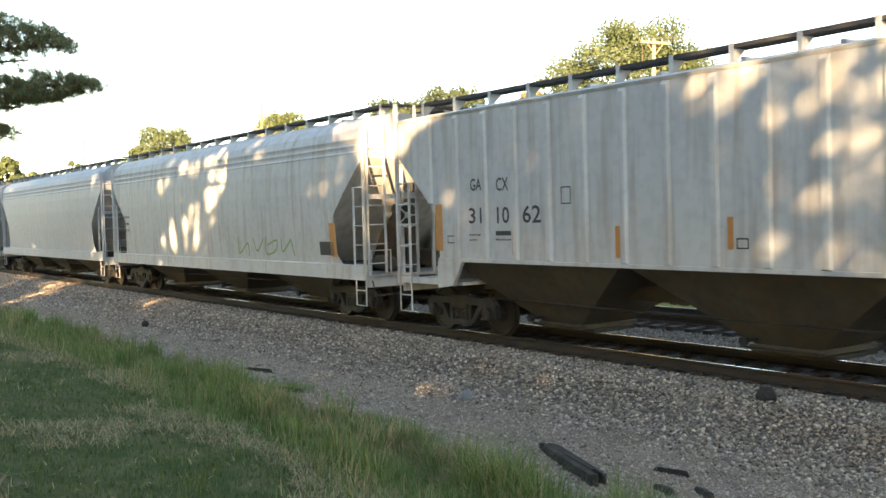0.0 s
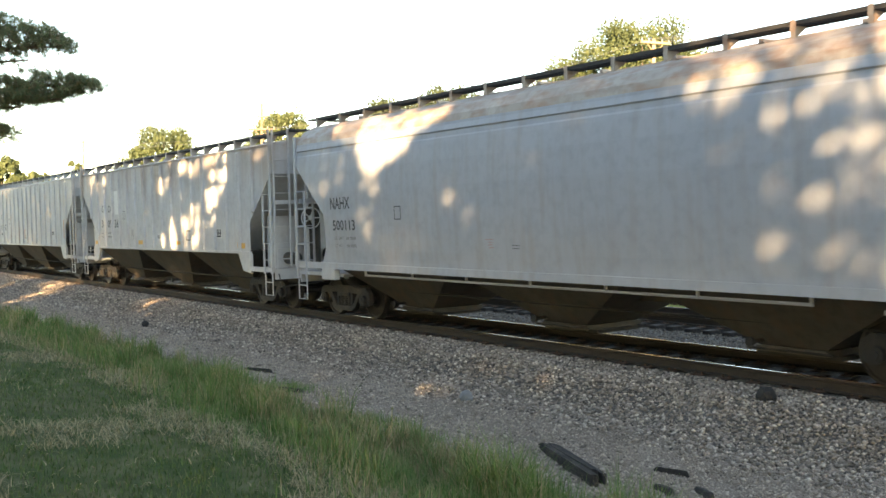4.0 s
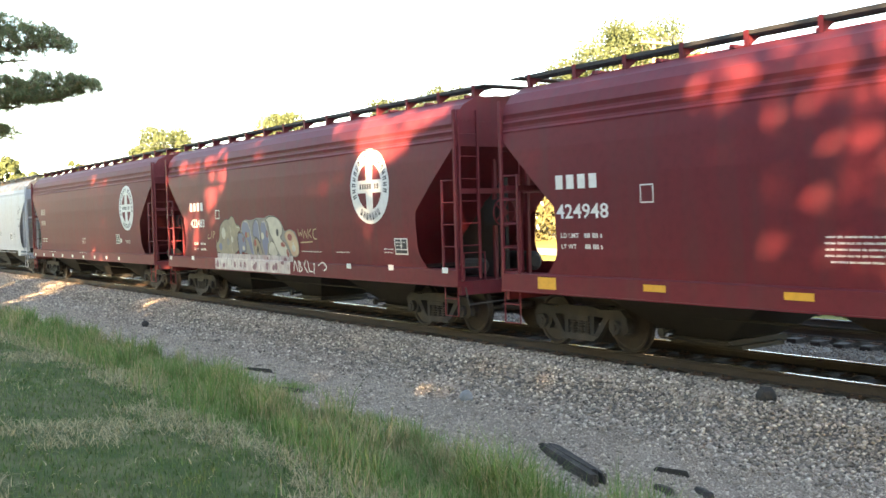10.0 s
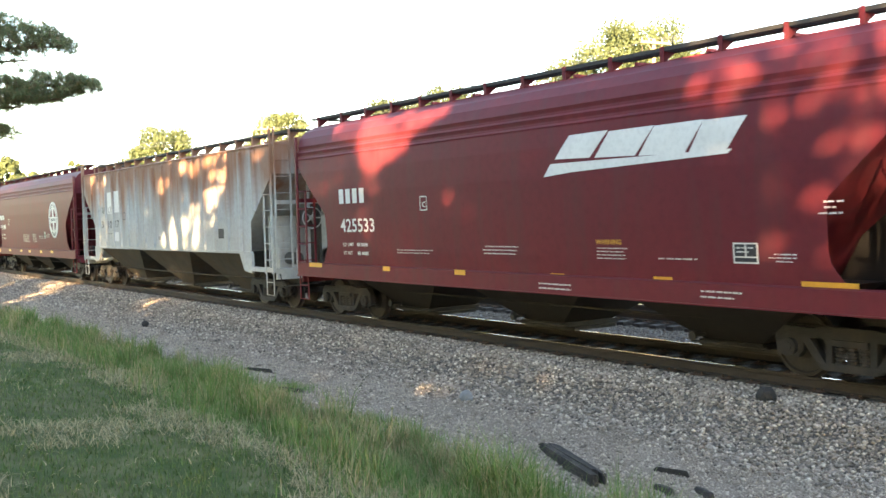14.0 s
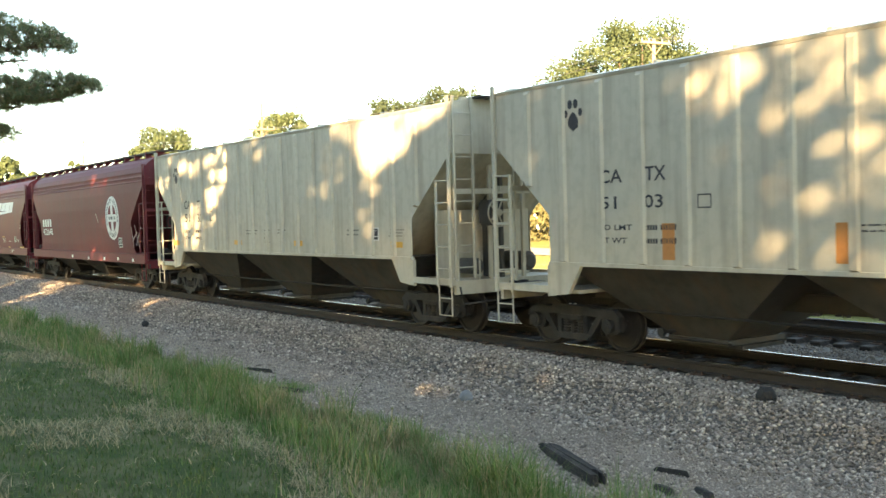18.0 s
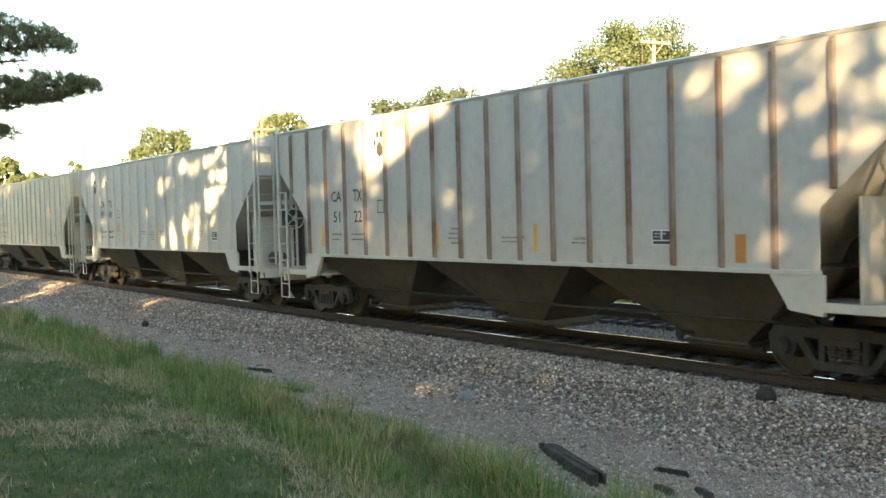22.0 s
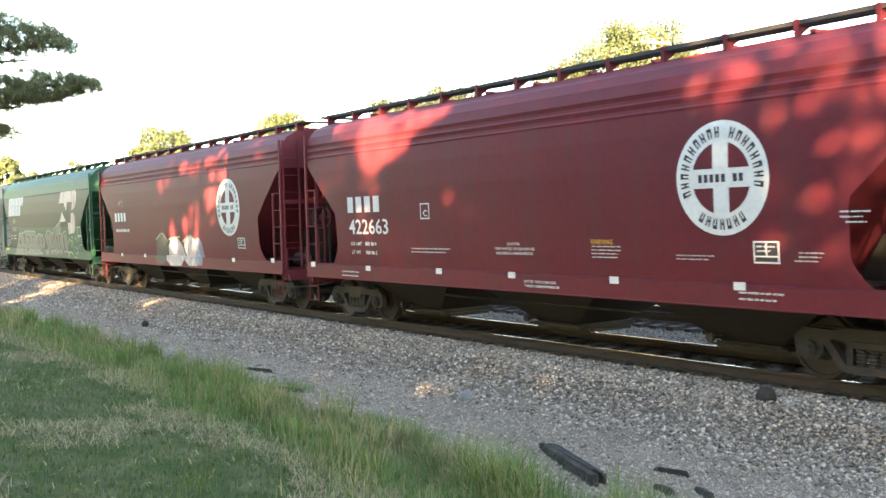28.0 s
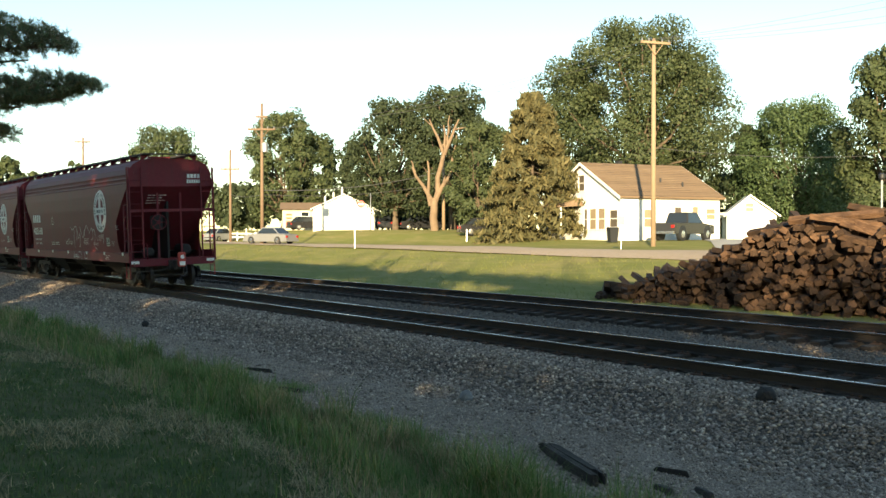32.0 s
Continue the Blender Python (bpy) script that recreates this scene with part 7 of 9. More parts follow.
def broadleaf(base, height, width, seed, label, mat=None, n_leaf=5000, crown_low=0.25, leaf=0.28, trunk_r=None, keep=None, clumps=26, flat=1.0, puff=(0.065, 0.125)):
    """A leafy tree: trunk, forked limbs, crown of clumps with gaps."""
    rg = random.Random(seed)
    root = empty("tree", Matrix.Translation(base), label, "tree", "trees")
    bm = bmesh.new()
    tr = trunk_r or height * 0.022
    fork = Vector((rg.uniform(-0.3, 0.3), rg.uniform(-0.3, 0.3), height * (crown_low + 0.08)))
    limb(bm, (0, 0, -0.3), fork, tr * 1.25, tr * 0.85, rg, 4, 0.05)
    part("trunk", bm, M_BARK, root, smooth=True)
    bm = bmesh.new()
    tips = []
    for k in range(clumps):
        f = (k + 0.5) / clumps
        z = height * (crown_low + (1 - crown_low) * (0.08 + 0.86 * f))
        t = (z / height - crown_low) / (1 - crown_low)
        rad = width / 2 * (math.sin(math.pi * min(1, max(0.0, 0.16 + 0.80 * t))) ** 0.7) * math.sqrt(rg.uniform(0.12, 1.0))
        rad *= 1 + 0.35 * noise.noise(Vector((seed, t * 2.2, k * 0.37)))
        a = k * 2.39996 + rg.uniform(-0.4, 0.4)
        tip = Vector((rad * math.cos(a), rad * math.sin(a) * flat, z))
        tips.append((tip, width * rg.uniform(*puff)))
        if k % 2 == 0:
            limb(bm, fork + Vector((0, 0, rg.uniform(-0.1, 0.5) * height * 0.1)), tip, tr * 0.45, tr * 0.08, rg, 4, 0.25)
    part("branchwork", bm, M_BARK, root, smooth=True)
    pts, out = [], []
    while len(pts) < n_leaf:
        tip, r = tips[rg.randrange(len(tips))]
        v = Vector((rg.gauss(0, 1), rg.gauss(0, 1), rg.gauss(0, 0.75)))
        v = v.normalized()
        if v.z < -0.15 and rg.random() < 0.5:
            v.z = -v.z
        p = tip + v * r * (rg.random() ** 0.33) * 1.25
        if keep and not keep(p.x + base[0], p.y + base[1], p.z + base[2]):
            if rg.random() < 0.2:
                n_leaf -= 1
            continue
        pts.append(p)
        out.append(v.normalized() * 0.8 + Vector((p.x, p.y, 0)).normalized() * 0.35 + Vector((0, 0, 0.35)))
    leaves("crown", pts, leaf, mat or M_LEAF, root, seed, 1.0, 0.3, 0.6, out)
    return root


def spruce(base, height, width, seed, label, n_leaf=9000):
    rg = random.Random(seed)
    root = empty("spruce_tree", Matrix.Translation(base), label, "tree", "trees")
    bm = bmesh.new()
    limb(bm, (0, 0, -0.2), (0, 0, height), 0.2, 0.03, rg, 5, 0.02)
    part("trunk", bm, M_BARK, root, smooth=True)
    pts = []
    bm = bmesh.new()
    tiers = int(height / 0.42)
    for k in range(tiers):
        z = 0.6 + (height - 0.7) * k / tiers
        rad = width / 2 * (1 - z / height) ** 0.62 * rg.uniform(0.85, 1.08) + 0.08
        nb = 7 + int(rad * 4)
        for j in range(nb):
            a = rg.uniform(0, 6.283)
            ln = rad * rg.uniform(0.75, 1.08)
            tip = Vector((math.cos(a) * ln, math.sin(a) * ln, z - 0.18 * ln))
            if j % 3 == 0:
                tube(bm, (0, 0, z), tip, 0.03, 4, 0.008, caps=False)
            m = max(3, int(n_leaf / tiers / nb))
            for q in range(m):
                f = 0.35 + 0.65 * math.sqrt(rg.random())
                pts.append(Vector((0, 0, z)).lerp(tip, f) + Vector((rg.gauss(0, 0.12), rg.gauss(0, 0.12), rg.gauss(-0.05, 0.09))))
    part("branches", bm, M_BARK, root)
    leaves("crown", pts, 0.17, M_NEEDLE, root, seed, 1.4, 0.5, 0.4)
    return root


# the row of trees behind the camera, whose crowns shade the track and let spots of sun through
SIDE_Y, ROW_Y = -1.58, -24.0
SHIFT_X = (SIDE_Y - ROW_Y) * math.cos(SUN_AZ) / -math.sin(SUN_AZ)
RISE = math.tan(SUN_EL) / -math.sin(SUN_AZ)
# openings in the foliage, by where their sun falls on the wagons' side: along the track, height, half-widths, how open
GAPS = [(-18.9, 4.27, 1.1, 0.27, 1), (-17.74, 4.23, 1.0, 0.29, 1), (-16.27, 4.32, 0.55, 0.18, 1), (-18.31, 3.74, 0.74, 0.34, 1), (-17.52, 3.62, 0.55, 0.18, 1),
        (-18.54, 3.09, 0.33, 0.36, 0.6), (-18.67, 2.17, 0.43, 0.17, 0.5), (-18.55, 1.87, 0.28, 0.22, 0.5), (-17.41, 1.76, 0.56, 0.16, 0.5), (-20.18, 3.42, 0.67, 0.13, 0.4),
        (-24.31, 4.15, 0.42, 0.3, 0.8), (-19.66, 1.1, 0.52, 0.32, 0.4), (-21.0, 3.19, 0.51, 0.21, 0.3), (-15.98, 2.48, 0.31, 0.1, 0.4), (-15.23, 2.43, 0.22, 0.09, 0.5),
        (-13.48, 3.26, 0.19, 0.08, 0.3), (-9.84, 3.96, 0.19, 0.1, 0.8), (-9.23, 4.01, 0.41, 0.22, 0.9), (-9.23, 3.76, 0.22, 0.09, 0.9), (-26.57, 3.91, 0.4, 0.4, 1),
        (-26.99, 3.38, 0.5, 0.32, 1), (-27.54, 2.91, 0.6, 0.26, 1), (-28.5, 2.43, 0.9, 0.2, 1), (-29.67, 2.02, 1.34, 0.31, 1), (-30.41, 1.67, 1.1, 0.21, 1),
        (-28.95, 3.88, 0.74, 0.08, 1), (-27.83, 3.99, 0.69, 0.08, 1), (-28.74, 1.85, 0.82, 0.3, 0.8), (-27.71, 2.18, 0.69, 0.36, 0.6), (-31.41, 3.43, 0.47, 0.13, 1),
        (-27.43, 1.03, 1.19, 0.29, 0.6), (-33.09, 0.8, 0.57, 0.47, 0.6), (-38.23, 0.76, 1.45, 0.53, 0.9), (-35.83, 0.62, 1.83, 0.24, 0.8), (-30.92, 0.77, 1.54, 0.25, 0.5),
        (-43.41, 4.18, 1.43, 0.28, 1), (-41.68, 3.76, 1.34, 0.41, 1), (-43.87, 3.6, 0.64, 0.43, 1), (-37.83, 3.41, 0.71, 0.42, 1), (-39.29, 3.89, 1.21, 0.22, 1),
        (-37.5, 2.35, 0.56, 0.27, 1), (-39.71, 1.82, 1.7, 0.22, 1), (-42.56, 2.51, 0.43, 0.33, 0.7), (-40.5, 1.37, 1.92, 0.2, 1), (-37.16, 1.62, 1.24, 0.15, 0.7),
        (-35.18, 1.63, 1.52, 0.16, 0.4), (-48.34, 3.36, 0.54, 0.41, 0.7), (-49.49, 1.53, 0.79, 0.37, 0.8), (-53.05, 2.07, 2.03, 0.56, 0.7), (-54.95, 4.11, 2.97, 0.29, 0.8),
        (-51.15, 4.38, 2.86, 0.19, 0.9), (-46.27, 3.05, 0.5, 0.45, 0.6), (-53.67, 2.78, 1.16, 0.37, 0.7)]
# and where it reaches the ground beside the track, carried on to the same upright plane
GAPS += [(-39.47, -1.8, 1.18, 0.22, 1), (-41.13, -1.4, 1.36, 0.23, 1), (-42.3, -0.92, 1.55, 0.25, 1), (-43.87, -0.36, 1.8, 0.29, 1), (-44.48, 0.12, 1.58, 0.28, 1), (-48.54, -0.88, 2.18, 0.21, 0.8), (-52.01, 0.08, 2.25, 0.26, 0.9),
         (-56.76, -0.02, 2.01, 0.2, 0.8), (-39.86, 0.43, 2.11, 0.33, 0.9), (-47.69, 0.47, 2.09, 0.26, 0.8), (-30.0, -0.49, 2.11, 0.42, 0.8), (-15.25, -1.23, 0.29, 0.06, 0.62), (-36.52, -2.14, 0.74, 0.09, 0.6), (-46.53, -0.65, 1.19, 0.14, 0.6)]
GAP_TABLE = np.array(GAPS)


def shade_line(x):
    """Height on the wagons' side under which the crowns keep the sun off."""
    return 5.6 + 0.6 * noise.noise(Vector((x * 0.22, 0, 9))) + 0.25 * noise.noise(Vector((x * 0.9, 0, 3)))


def crown_keep(x, y, z):
    k = (SIDE_Y - y) * RISE
    sx = x - (SIDE_Y - y) * SHIFT_X / (SIDE_Y - ROW_Y)
    sz = z - k
    if sz > shade_line(sx):
        return False
    lucky = abs(math.sin(x * 91.7 + y * 47.3 + z * 133.1) * 43758.5) % 1.0
    if sz > shade_line(sx) - 0.5 and lucky < 0.6:
        return False
    if sx > -9.6 and sz > 0.9:
        # the thin edge of the last crown: a little sun seeps through, more under its top
        inside = smoothstep(-9.35, -8.3, sx + 0.4 * noise.noise(Vector((sz * 1.1, 3.0, 0.0)))) * smoothstep(0.9, 1.5, sz)
        inside = max(inside * 0.9, smoothstep(3.7, 4.1, sz - 0.5 * smoothstep(-8.6, -9.4, sx)))
        thin = inside * (0.84 + 0.06 * noise.noise(Vector((sx * 0.8, sz * 0.9, 2.0))) + 0.02 * smoothstep(2.9, 3.9, sz))
        if lucky < min(0.95, thin):
            return False
    wob = noise.noise(Vector((sx * 1.3 + sz, sz * 2.4 - sx, 6.0))) + 0.7 * noise.noise(Vector((sx * 3.5 + sz * 2, sz * 5.0 - sx * 2, 1.0)))
    d = ((sx - GAP_TABLE[:, 0]) / (GAP_TABLE[:, 2] + 0.13)) ** 2 + ((sz - GAP_TABLE[:, 1]) / (GAP_TABLE[:, 3] + 0.12)) ** 2
    hit = GAP_TABLE[d < 1.12 + 1.25 * wob, 4]
    if len(hit) and lucky < (0.22 + 0.76 * hit.max()) * (1.0 - 0.33 * smoothstep(32.0, 37.0, -sx) * (sz > 0.9)):
        return False
    return True


for i in range(10):
    x = -50 + 9.0 * i
    broadleaf((x, ROW_Y - 0.5 + 1.0 * (i % 2), -0.3), 17.0, 14.5, 300 + i, "leafy tree in a row beside the lawn", n_leaf=27000, crown_low=0.13, leaf=0.155, keep=crown_keep, clumps=110, flat=0.3, puff=(0.11, 0.18))


# ---- across the tracks ----
def tree_at(depth, col, top_row, width_px, seed, label, **kw):
    p = spot(depth, col, 0.0)
    p.z = ground_z(p.x, p.y) - 0.03
    h = EYE.z + (415 - top_row) / LENS * depth - p.z
    return broadleaf(p, h, width_px / LENS * depth * 1.12, seed, label, **kw)


tree_at(95, 1125, 42, 250, 21, "tall leafy shade tree behind the house", n_leaf=60000, crown_low=0.2, leaf=0.125, clumps=60, puff=(0.085, 0.135))
tree_at(97, 1218, 82, 150, 41, "broad leafy shade tree behind the house", n_leaf=30000, crown_low=0.15, leaf=0.125, clumps=36, puff=(0.11, 0.18))
tree_at(100, 1008, 105, 150, 42, "leafy tree behind the spruce", n_leaf=28000, crown_low=0.05, leaf=0.13, clumps=38, puff=(0.10, 0.17))
tree_at(104, 800, 155, 150, 22, "dark leafy tree behind bare pale limbs", n_leaf=27000, crown_low=0.12, leaf=0.155, clumps=72, mat=M_LEAF_DARK)
tree_at(106, 700, 175, 150, 43, "dark leafy tree along the street", n_leaf=24000, crown_low=0.08, leaf=0.155, clumps=68, mat=M_LEAF_DARK)
tree_at(92, 855, 215, 120, 44, "leafy tree beside the spruce", n_leaf=19500, crown_low=0.02, leaf=0.133, clumps=64)
tree_at(125, 500, 197, 130, 23, "round leafy tree behind the road", n_leaf=24000, crown_low=0.03, leaf=0.178, clumps=72)
tree_at(128, 562, 240, 90, 45, "leafy tree behind the white building", n_leaf=13500, crown_low=0.03, leaf=0.185, clumps=56)
tree_at(120, 640, 245, 90, 46, "leafy tree along the street", n_leaf=13500, crown_low=0.03, leaf=0.178, clumps=56, mat=M_LEAF_DARK)
tree_at(140, 290, 225, 150, 24, "round leafy tree far along the track", n_leaf=21000, crown_low=0.05, leaf=0.185, clumps=68)
tree_at(150, 15, 275, 60, 47, "leafy tree far along the track", n_leaf=4500, crown_low=0.05, leaf=0.333, clumps=40)
tree_at(170, 60, 306, 90, 48, "low leafy tree far along the track", n_leaf=4500, crown_low=0.05, leaf=0.370, clumps=40)
tree_at(150, 135, 280, 34, 49, "slim leafy tree far along the track", n_leaf=2250, crown_low=0.05, leaf=0.311, clumps=24)
tree_at(86, 1408, 180, 180, 25, "bright green bushy tree beside the garage", mat=M_LEAF_BRIGHT, n_leaf=52000, crown_low=0.0, leaf=0.111, clumps=90, puff=(0.09, 0.15))
tree_at(90, 1330, 215, 80, 50, "leafy tree behind the garage", n_leaf=13500, crown_low=0.05, leaf=0.141, clumps=52, mat=M_LEAF_DARK)
tree_at(68, 1585, 80, 170, 26, "leafy tree at the end of the yard", n_leaf=30000, crown_low=0.08, leaf=0.133, clumps=92)
tree_at(100, 1300, 310, 110, 51, "dark low tree behind the garage", n_leaf=6000, crown_low=0.0, leaf=0.222, clumps=48, mat=M_LEAF_DARK)
tree_at(110, 1500, 300, 160, 52, "dark low tree behind the yard", n_leaf=7500, crown_low=0.0, leaf=0.252, clumps=56, mat=M_LEAF_DARK)
tree_at(120, 740, 330, 200, 53, "dark low trees behind the street", n_leaf=9000, crown_low=0.0, leaf=0.266, clumps=68, mat=M_LEAF_DARK)
tree_at(135, 430, 330, 110, 54, "dark low tree behind the street", n_leaf=6000, crown_low=0.0, leaf=0.296, clumps=48, mat=M_LEAF_DARK)
p = spot(78, 942, 1.45)
spruce(p, EYE.z + (415 - 158) / LENS * 78 - 1.45, 222 / LENS * 78, 31, "tall brownish-green spruce beside the house", 36000)


def bare_limbed_tree():
    """The pale forked trunk in front of the dark crowns."""
    root = empty("bare_tree", Matrix.Translation(spot(94, 765, 2.0)), "pale forked tree with bare cut limbs", "tree", "trees")
    r = random.Random(8)
    k = 94 / LENS
    at = lambda col, row: Vector((RIGHT.x * (col - 765) * k, RIGHT.y * (col - 765) * k, -0.07 + (415 - row) * k))
    for a, b, r0, r1 in (((768, 420), (768, 352), 0.42, 0.34), ((767, 360), (730, 296), 0.24, 0.10), ((769, 362), (786, 270), 0.30, 0.19), ((786, 274), (812, 212), 0.22, 0.07), ((786, 276), (760, 212), 0.20, 0.06), ((772, 352), (800, 300), 0.26, 0.14), ((800, 302), (808, 240), 0.14, 0.06), ((735, 305), (728, 285), 0.1, 0.05), ((792, 255), (796, 205), 0.12, 0.04), ((766, 225), (748, 208), 0.06, 0.03),
                         ((762, 365), (757, 285), 0.2, 0.08), ((790, 270), (785, 222), 0.15, 0.06), ((806, 230), (828, 225), 0.08, 0.04)):
        bm = bmesh.new()
        limb(bm, at(*a), at(*b), r0, r1, r, 4, 0.15)
        part("limb", bm, M_PALEBARK, root, smooth=True)


M_PALEBARK = material("pale_bark", (0.24, 0.17, 0.115), (0.15, 0.105, 0.07), 0.9, grain=10, broad=1.5, mix=0.8, bump=0.5)
bare_limbed_tree()


def pine():
    """The near pine whose boughs hang into the view."""
    base = spot(14.0, -190, -0.3)
    root = empty("pine_tree", Matrix.Translation(base), "dark pine with layered boughs beside the lawn", "tree", "trees")
    r = random.Random(15)
    bm = bmesh.new()
    limb(bm, (0, 0, -0.2), (0.1, 0.1, 11.0), 0.24, 0.05, r, 7, 0.04)
    part("trunk", bm, M_BARK, root, smooth=True)
    k = 14.0 / LENS

    def rel(col, row, side=0.0):
        p = EYE + FORWARD * (14.0 + side) + RIGHT * ((col - 784) * k)
        return Vector((p.x, p.y, EYE.z + (415 - row) * k)) - base

    def needles(tufts, seed):
        q = np.random.RandomState(seed)
        C = np.repeat(np.array(tufts, float), 34, 0)
        n = len(C)
        d = q.normal(size=(n, 3)) + (0, 0, 0.3)
        d /= np.linalg.norm(d, axis=1)[:, None]
        s = np.cross(d, q.normal(size=(n, 3)))
        s /= np.linalg.norm(s, axis=1)[:, None]
        l = q.uniform(0.05, 0.105, (n, 1))
        V = np.stack([C, C + d * l * 0.5 + s * 0.0045, C + d * l, C + d * l * 0.5 - s * 0.0045], 1).reshape(-1, 3)
        me = bpy.data.meshes.new("needles")
        me.vertices.add(4 * n)
        me.vertices.foreach_set("co", V.ravel())
        me.loops.add(4 * n)
        me.loops.foreach_set("vertex_index", np.arange(4 * n, dtype=np.int32))
        me.polygons.add(n)
        me.polygons.foreach_set("loop_start", np.arange(0, 4 * n, 4, dtype=np.int32))
        me.update(calc_edges=True)
        link_part("needles", me, M_PINE, root)

    def bough(a, b, low, high, n, seed, sag=0.0):
        """A limb from a to b; its tufts fill a pad that reaches low under and high over it and thins towards the tip."""
        bm = bmesh.new()
        limb(bm, a, b, 0.045, 0.012, r, 5, 0.12)
        tufts = []
        for _ in range(n):
            f = 0.25 + 0.75 * r.random() ** 0.75
            c = a.lerp(b, f)
            fat = math.sqrt(max(0.08, 1.06 - f ** 5)) * (0.75 + 0.5 * noise.noise(Vector((f * 7.0, seed, 0.5))))
            up = r.uniform(-low, high) * fat
            c += Vector((r.gauss(0, 0.05), r.gauss(0, 0.05), up)) + FORWARD * r.gauss(0, 0.22)
            tufts.append(c)
            if r.random() < 0.35:
                tube(bm, a.lerp(b, f * 0.94), c, 0.008, 4, 0.004, caps=False)
        part("bough", bm, M_BARK, root)
        needles(tufts, seed)

    bough(rel(-190, 100), rel(120, 84), 0.10, 0.50, 420, 1)
    bough(rel(-190, 70), rel(30, 50), 0.10, 0.40, 170, 2)
    bough(rel(-190, 170), rel(172, 150), 0.24, 0.26, 520, 3)
    bough(rel(-190, 190), rel(82, 172), 0.14, 0.12, 150, 6)
    bough(rel(-190, 238), rel(18, 234), 0.14, 0.18, 200, 4)
    bough(rel(-190, 120), rel(52, 108), 0.05, 0.04, 22, 5)
    bough(rel(-190, 205), rel(40, 190), 0.06, 0.04, 26, 7)
    bough(rel(-190, 195), rel(112, 176), 0.02, 0.03, 26, 8)
    for j in range(16):
        z = 3.0 + 0.48 * j
        ang = 2.4 * j
        l = 2.6 * (1 - z / 12.5)
        d = Vector((math.cos(ang) * l, math.sin(ang) * l, -0.1))
        if d.normalized().dot(RIGHT) > 0.2 and z < 9.5:
            d = -d
        bough(Vector((0, 0, z)), Vector((0, 0, z)) + d, 0.1, 0.15, 60, 20 + j)


pine()


# ---- street, houses, poles ----
M_ROAD = material("pale_worn_asphalt", (0.45, 0.345, 0.245), (0.37, 0.285, 0.205), 0.9, grain=6, broad=0.3, bump=0.4)
M_SIDING = material("white_siding", (0.80, 0.79, 0.76), (0.74, 0.73, 0.70), 0.6, grain=4, broad=0.5, mix=0.5)
M_SHINGLE = material("tan_shingle", (0.21, 0.145, 0.092), (0.165, 0.11, 0.072), 0.9, grain=6, broad=0.7, bump=0.5, rand=0.12)
M_BROWNROOF = material("brown_roof", (0.22, 0.15, 0.10), (0.17, 0.12, 0.085), 0.9, grain=6)
M_TRIM = material("white_trim", (0.80, 0.80, 0.78), (0.72, 0.72, 0.70), 0.5)
M_BEIGE = material("beige_siding", (0.62, 0.55, 0.40), (0.55, 0.48, 0.35), 0.7)
M_PANE = glass_material("window_glass")
M_SHADE = material("drawn_dim_window_shade", (0.12, 0.10, 0.08), (0.07, 0.06, 0.05), 0.4)
M_CURTAIN = material("beige_window_shade", (0.30, 0.235, 0.155), (0.22, 0.17, 0.12), 0.6)
M_POLE = material("weathered_pole_wood", (0.33, 0.235, 0.155), (0.26, 0.185, 0.12), 0.9, grain=14, broad=1.5, streak=(0.28, 0.20, 0.13), streak_amount=0.5, streak_size=(5, 5, 0.3))
M_DARKPOLE = material("dark_pole_wood", (0.22, 0.15, 0.10), (0.16, 0.11, 0.075), 0.9, grain=14, broad=1.5)
M_CONCRETE = material("concrete", (0.42, 0.40, 0.36), (0.36, 0.34, 0.31), 0.9, grain=12)
M_METAL = material("grey_metal", (0.42, 0.43, 0.44), (0.36, 0.37, 0.38), 0.4, 0.6)
M_DARK = material("dark_plastic", (0.02, 0.022, 0.025), (0.03, 0.03, 0.034), 0.5)
M_WIRE = material("wire", (0.10, 0.10, 0.10), (0.08, 0.08, 0.08), 0.6)
M_SIGNRED = material("sign_red", (0.45, 0.04, 0.035), (0.4, 0.05, 0.04), 0.4)


def ribbon(name, a, b, width, mat, label, lift=0.03, n=90):
    """A strip of road that follows the ground."""
    a, b = Vector(a[:2]), Vector(b[:2])
    d = (b - a).normalized()
    s = Vector((-d.y, d.x))
    vs, fs = [], []
    m = 6
    for i in range(n + 1):
        p = a.lerp(b, i / n)
        for j in range(m + 1):
            q = p + s * width * (j / m - 0.5)
            vs.append((q.x, q.y, ground_z(q.x, q.y) + lift + 0.05 * (1 - (2 * j / m - 1) ** 2)))
    for i in range(n):
        for j in range(m):
            k = i * (m + 1) + j
            fs.append((k, k + m + 1, k + m + 2, k + 1))
    ob = raw(name, vs, fs, mat, smooth=True)
    return tagged(ob, label, "road", kind="structure")


ribbon("road", (60, 16.9, 0), (-260, 36.5, 0), 7.2, M_ROAD, "pale worn asphalt street beside the field", 0.03, 160)
drive = spot(52, 1330, 0)
ribbon("driveway", drive, spot(76, 1275, 0), 3.0, M_CONCRETE, "pale driveway leading to the garage", 0.04, 30)


def window(parent, x, z, w, h, y, mat_in=None, name="window"):
    """A framed window on a wall at y facing -y, in the thing's space."""
    bm = bmesh.new()
    t = 0.09
    for a, b, c, d in ((x - t, x + w + t, z - t, z), (x - t, x + w + t, z + h, z + h + t), (x - t, x, z, z + h), (x + w, x + w + t, z, z + h), (x, x + w, z + h / 2 - 0.03, z + h / 2 + 0.03)):
        box(bm, a, b, y - 0.06, y + 0.02, c, d)
    fr = part(name, bm, M_TRIM, parent)
    bm = bmesh.new()
    box(bm, x, x + w, y - 0.015, y + 0.01, z, z + h)
    part("pane", bm, mat_in or M_PANE, fr)
    return fr


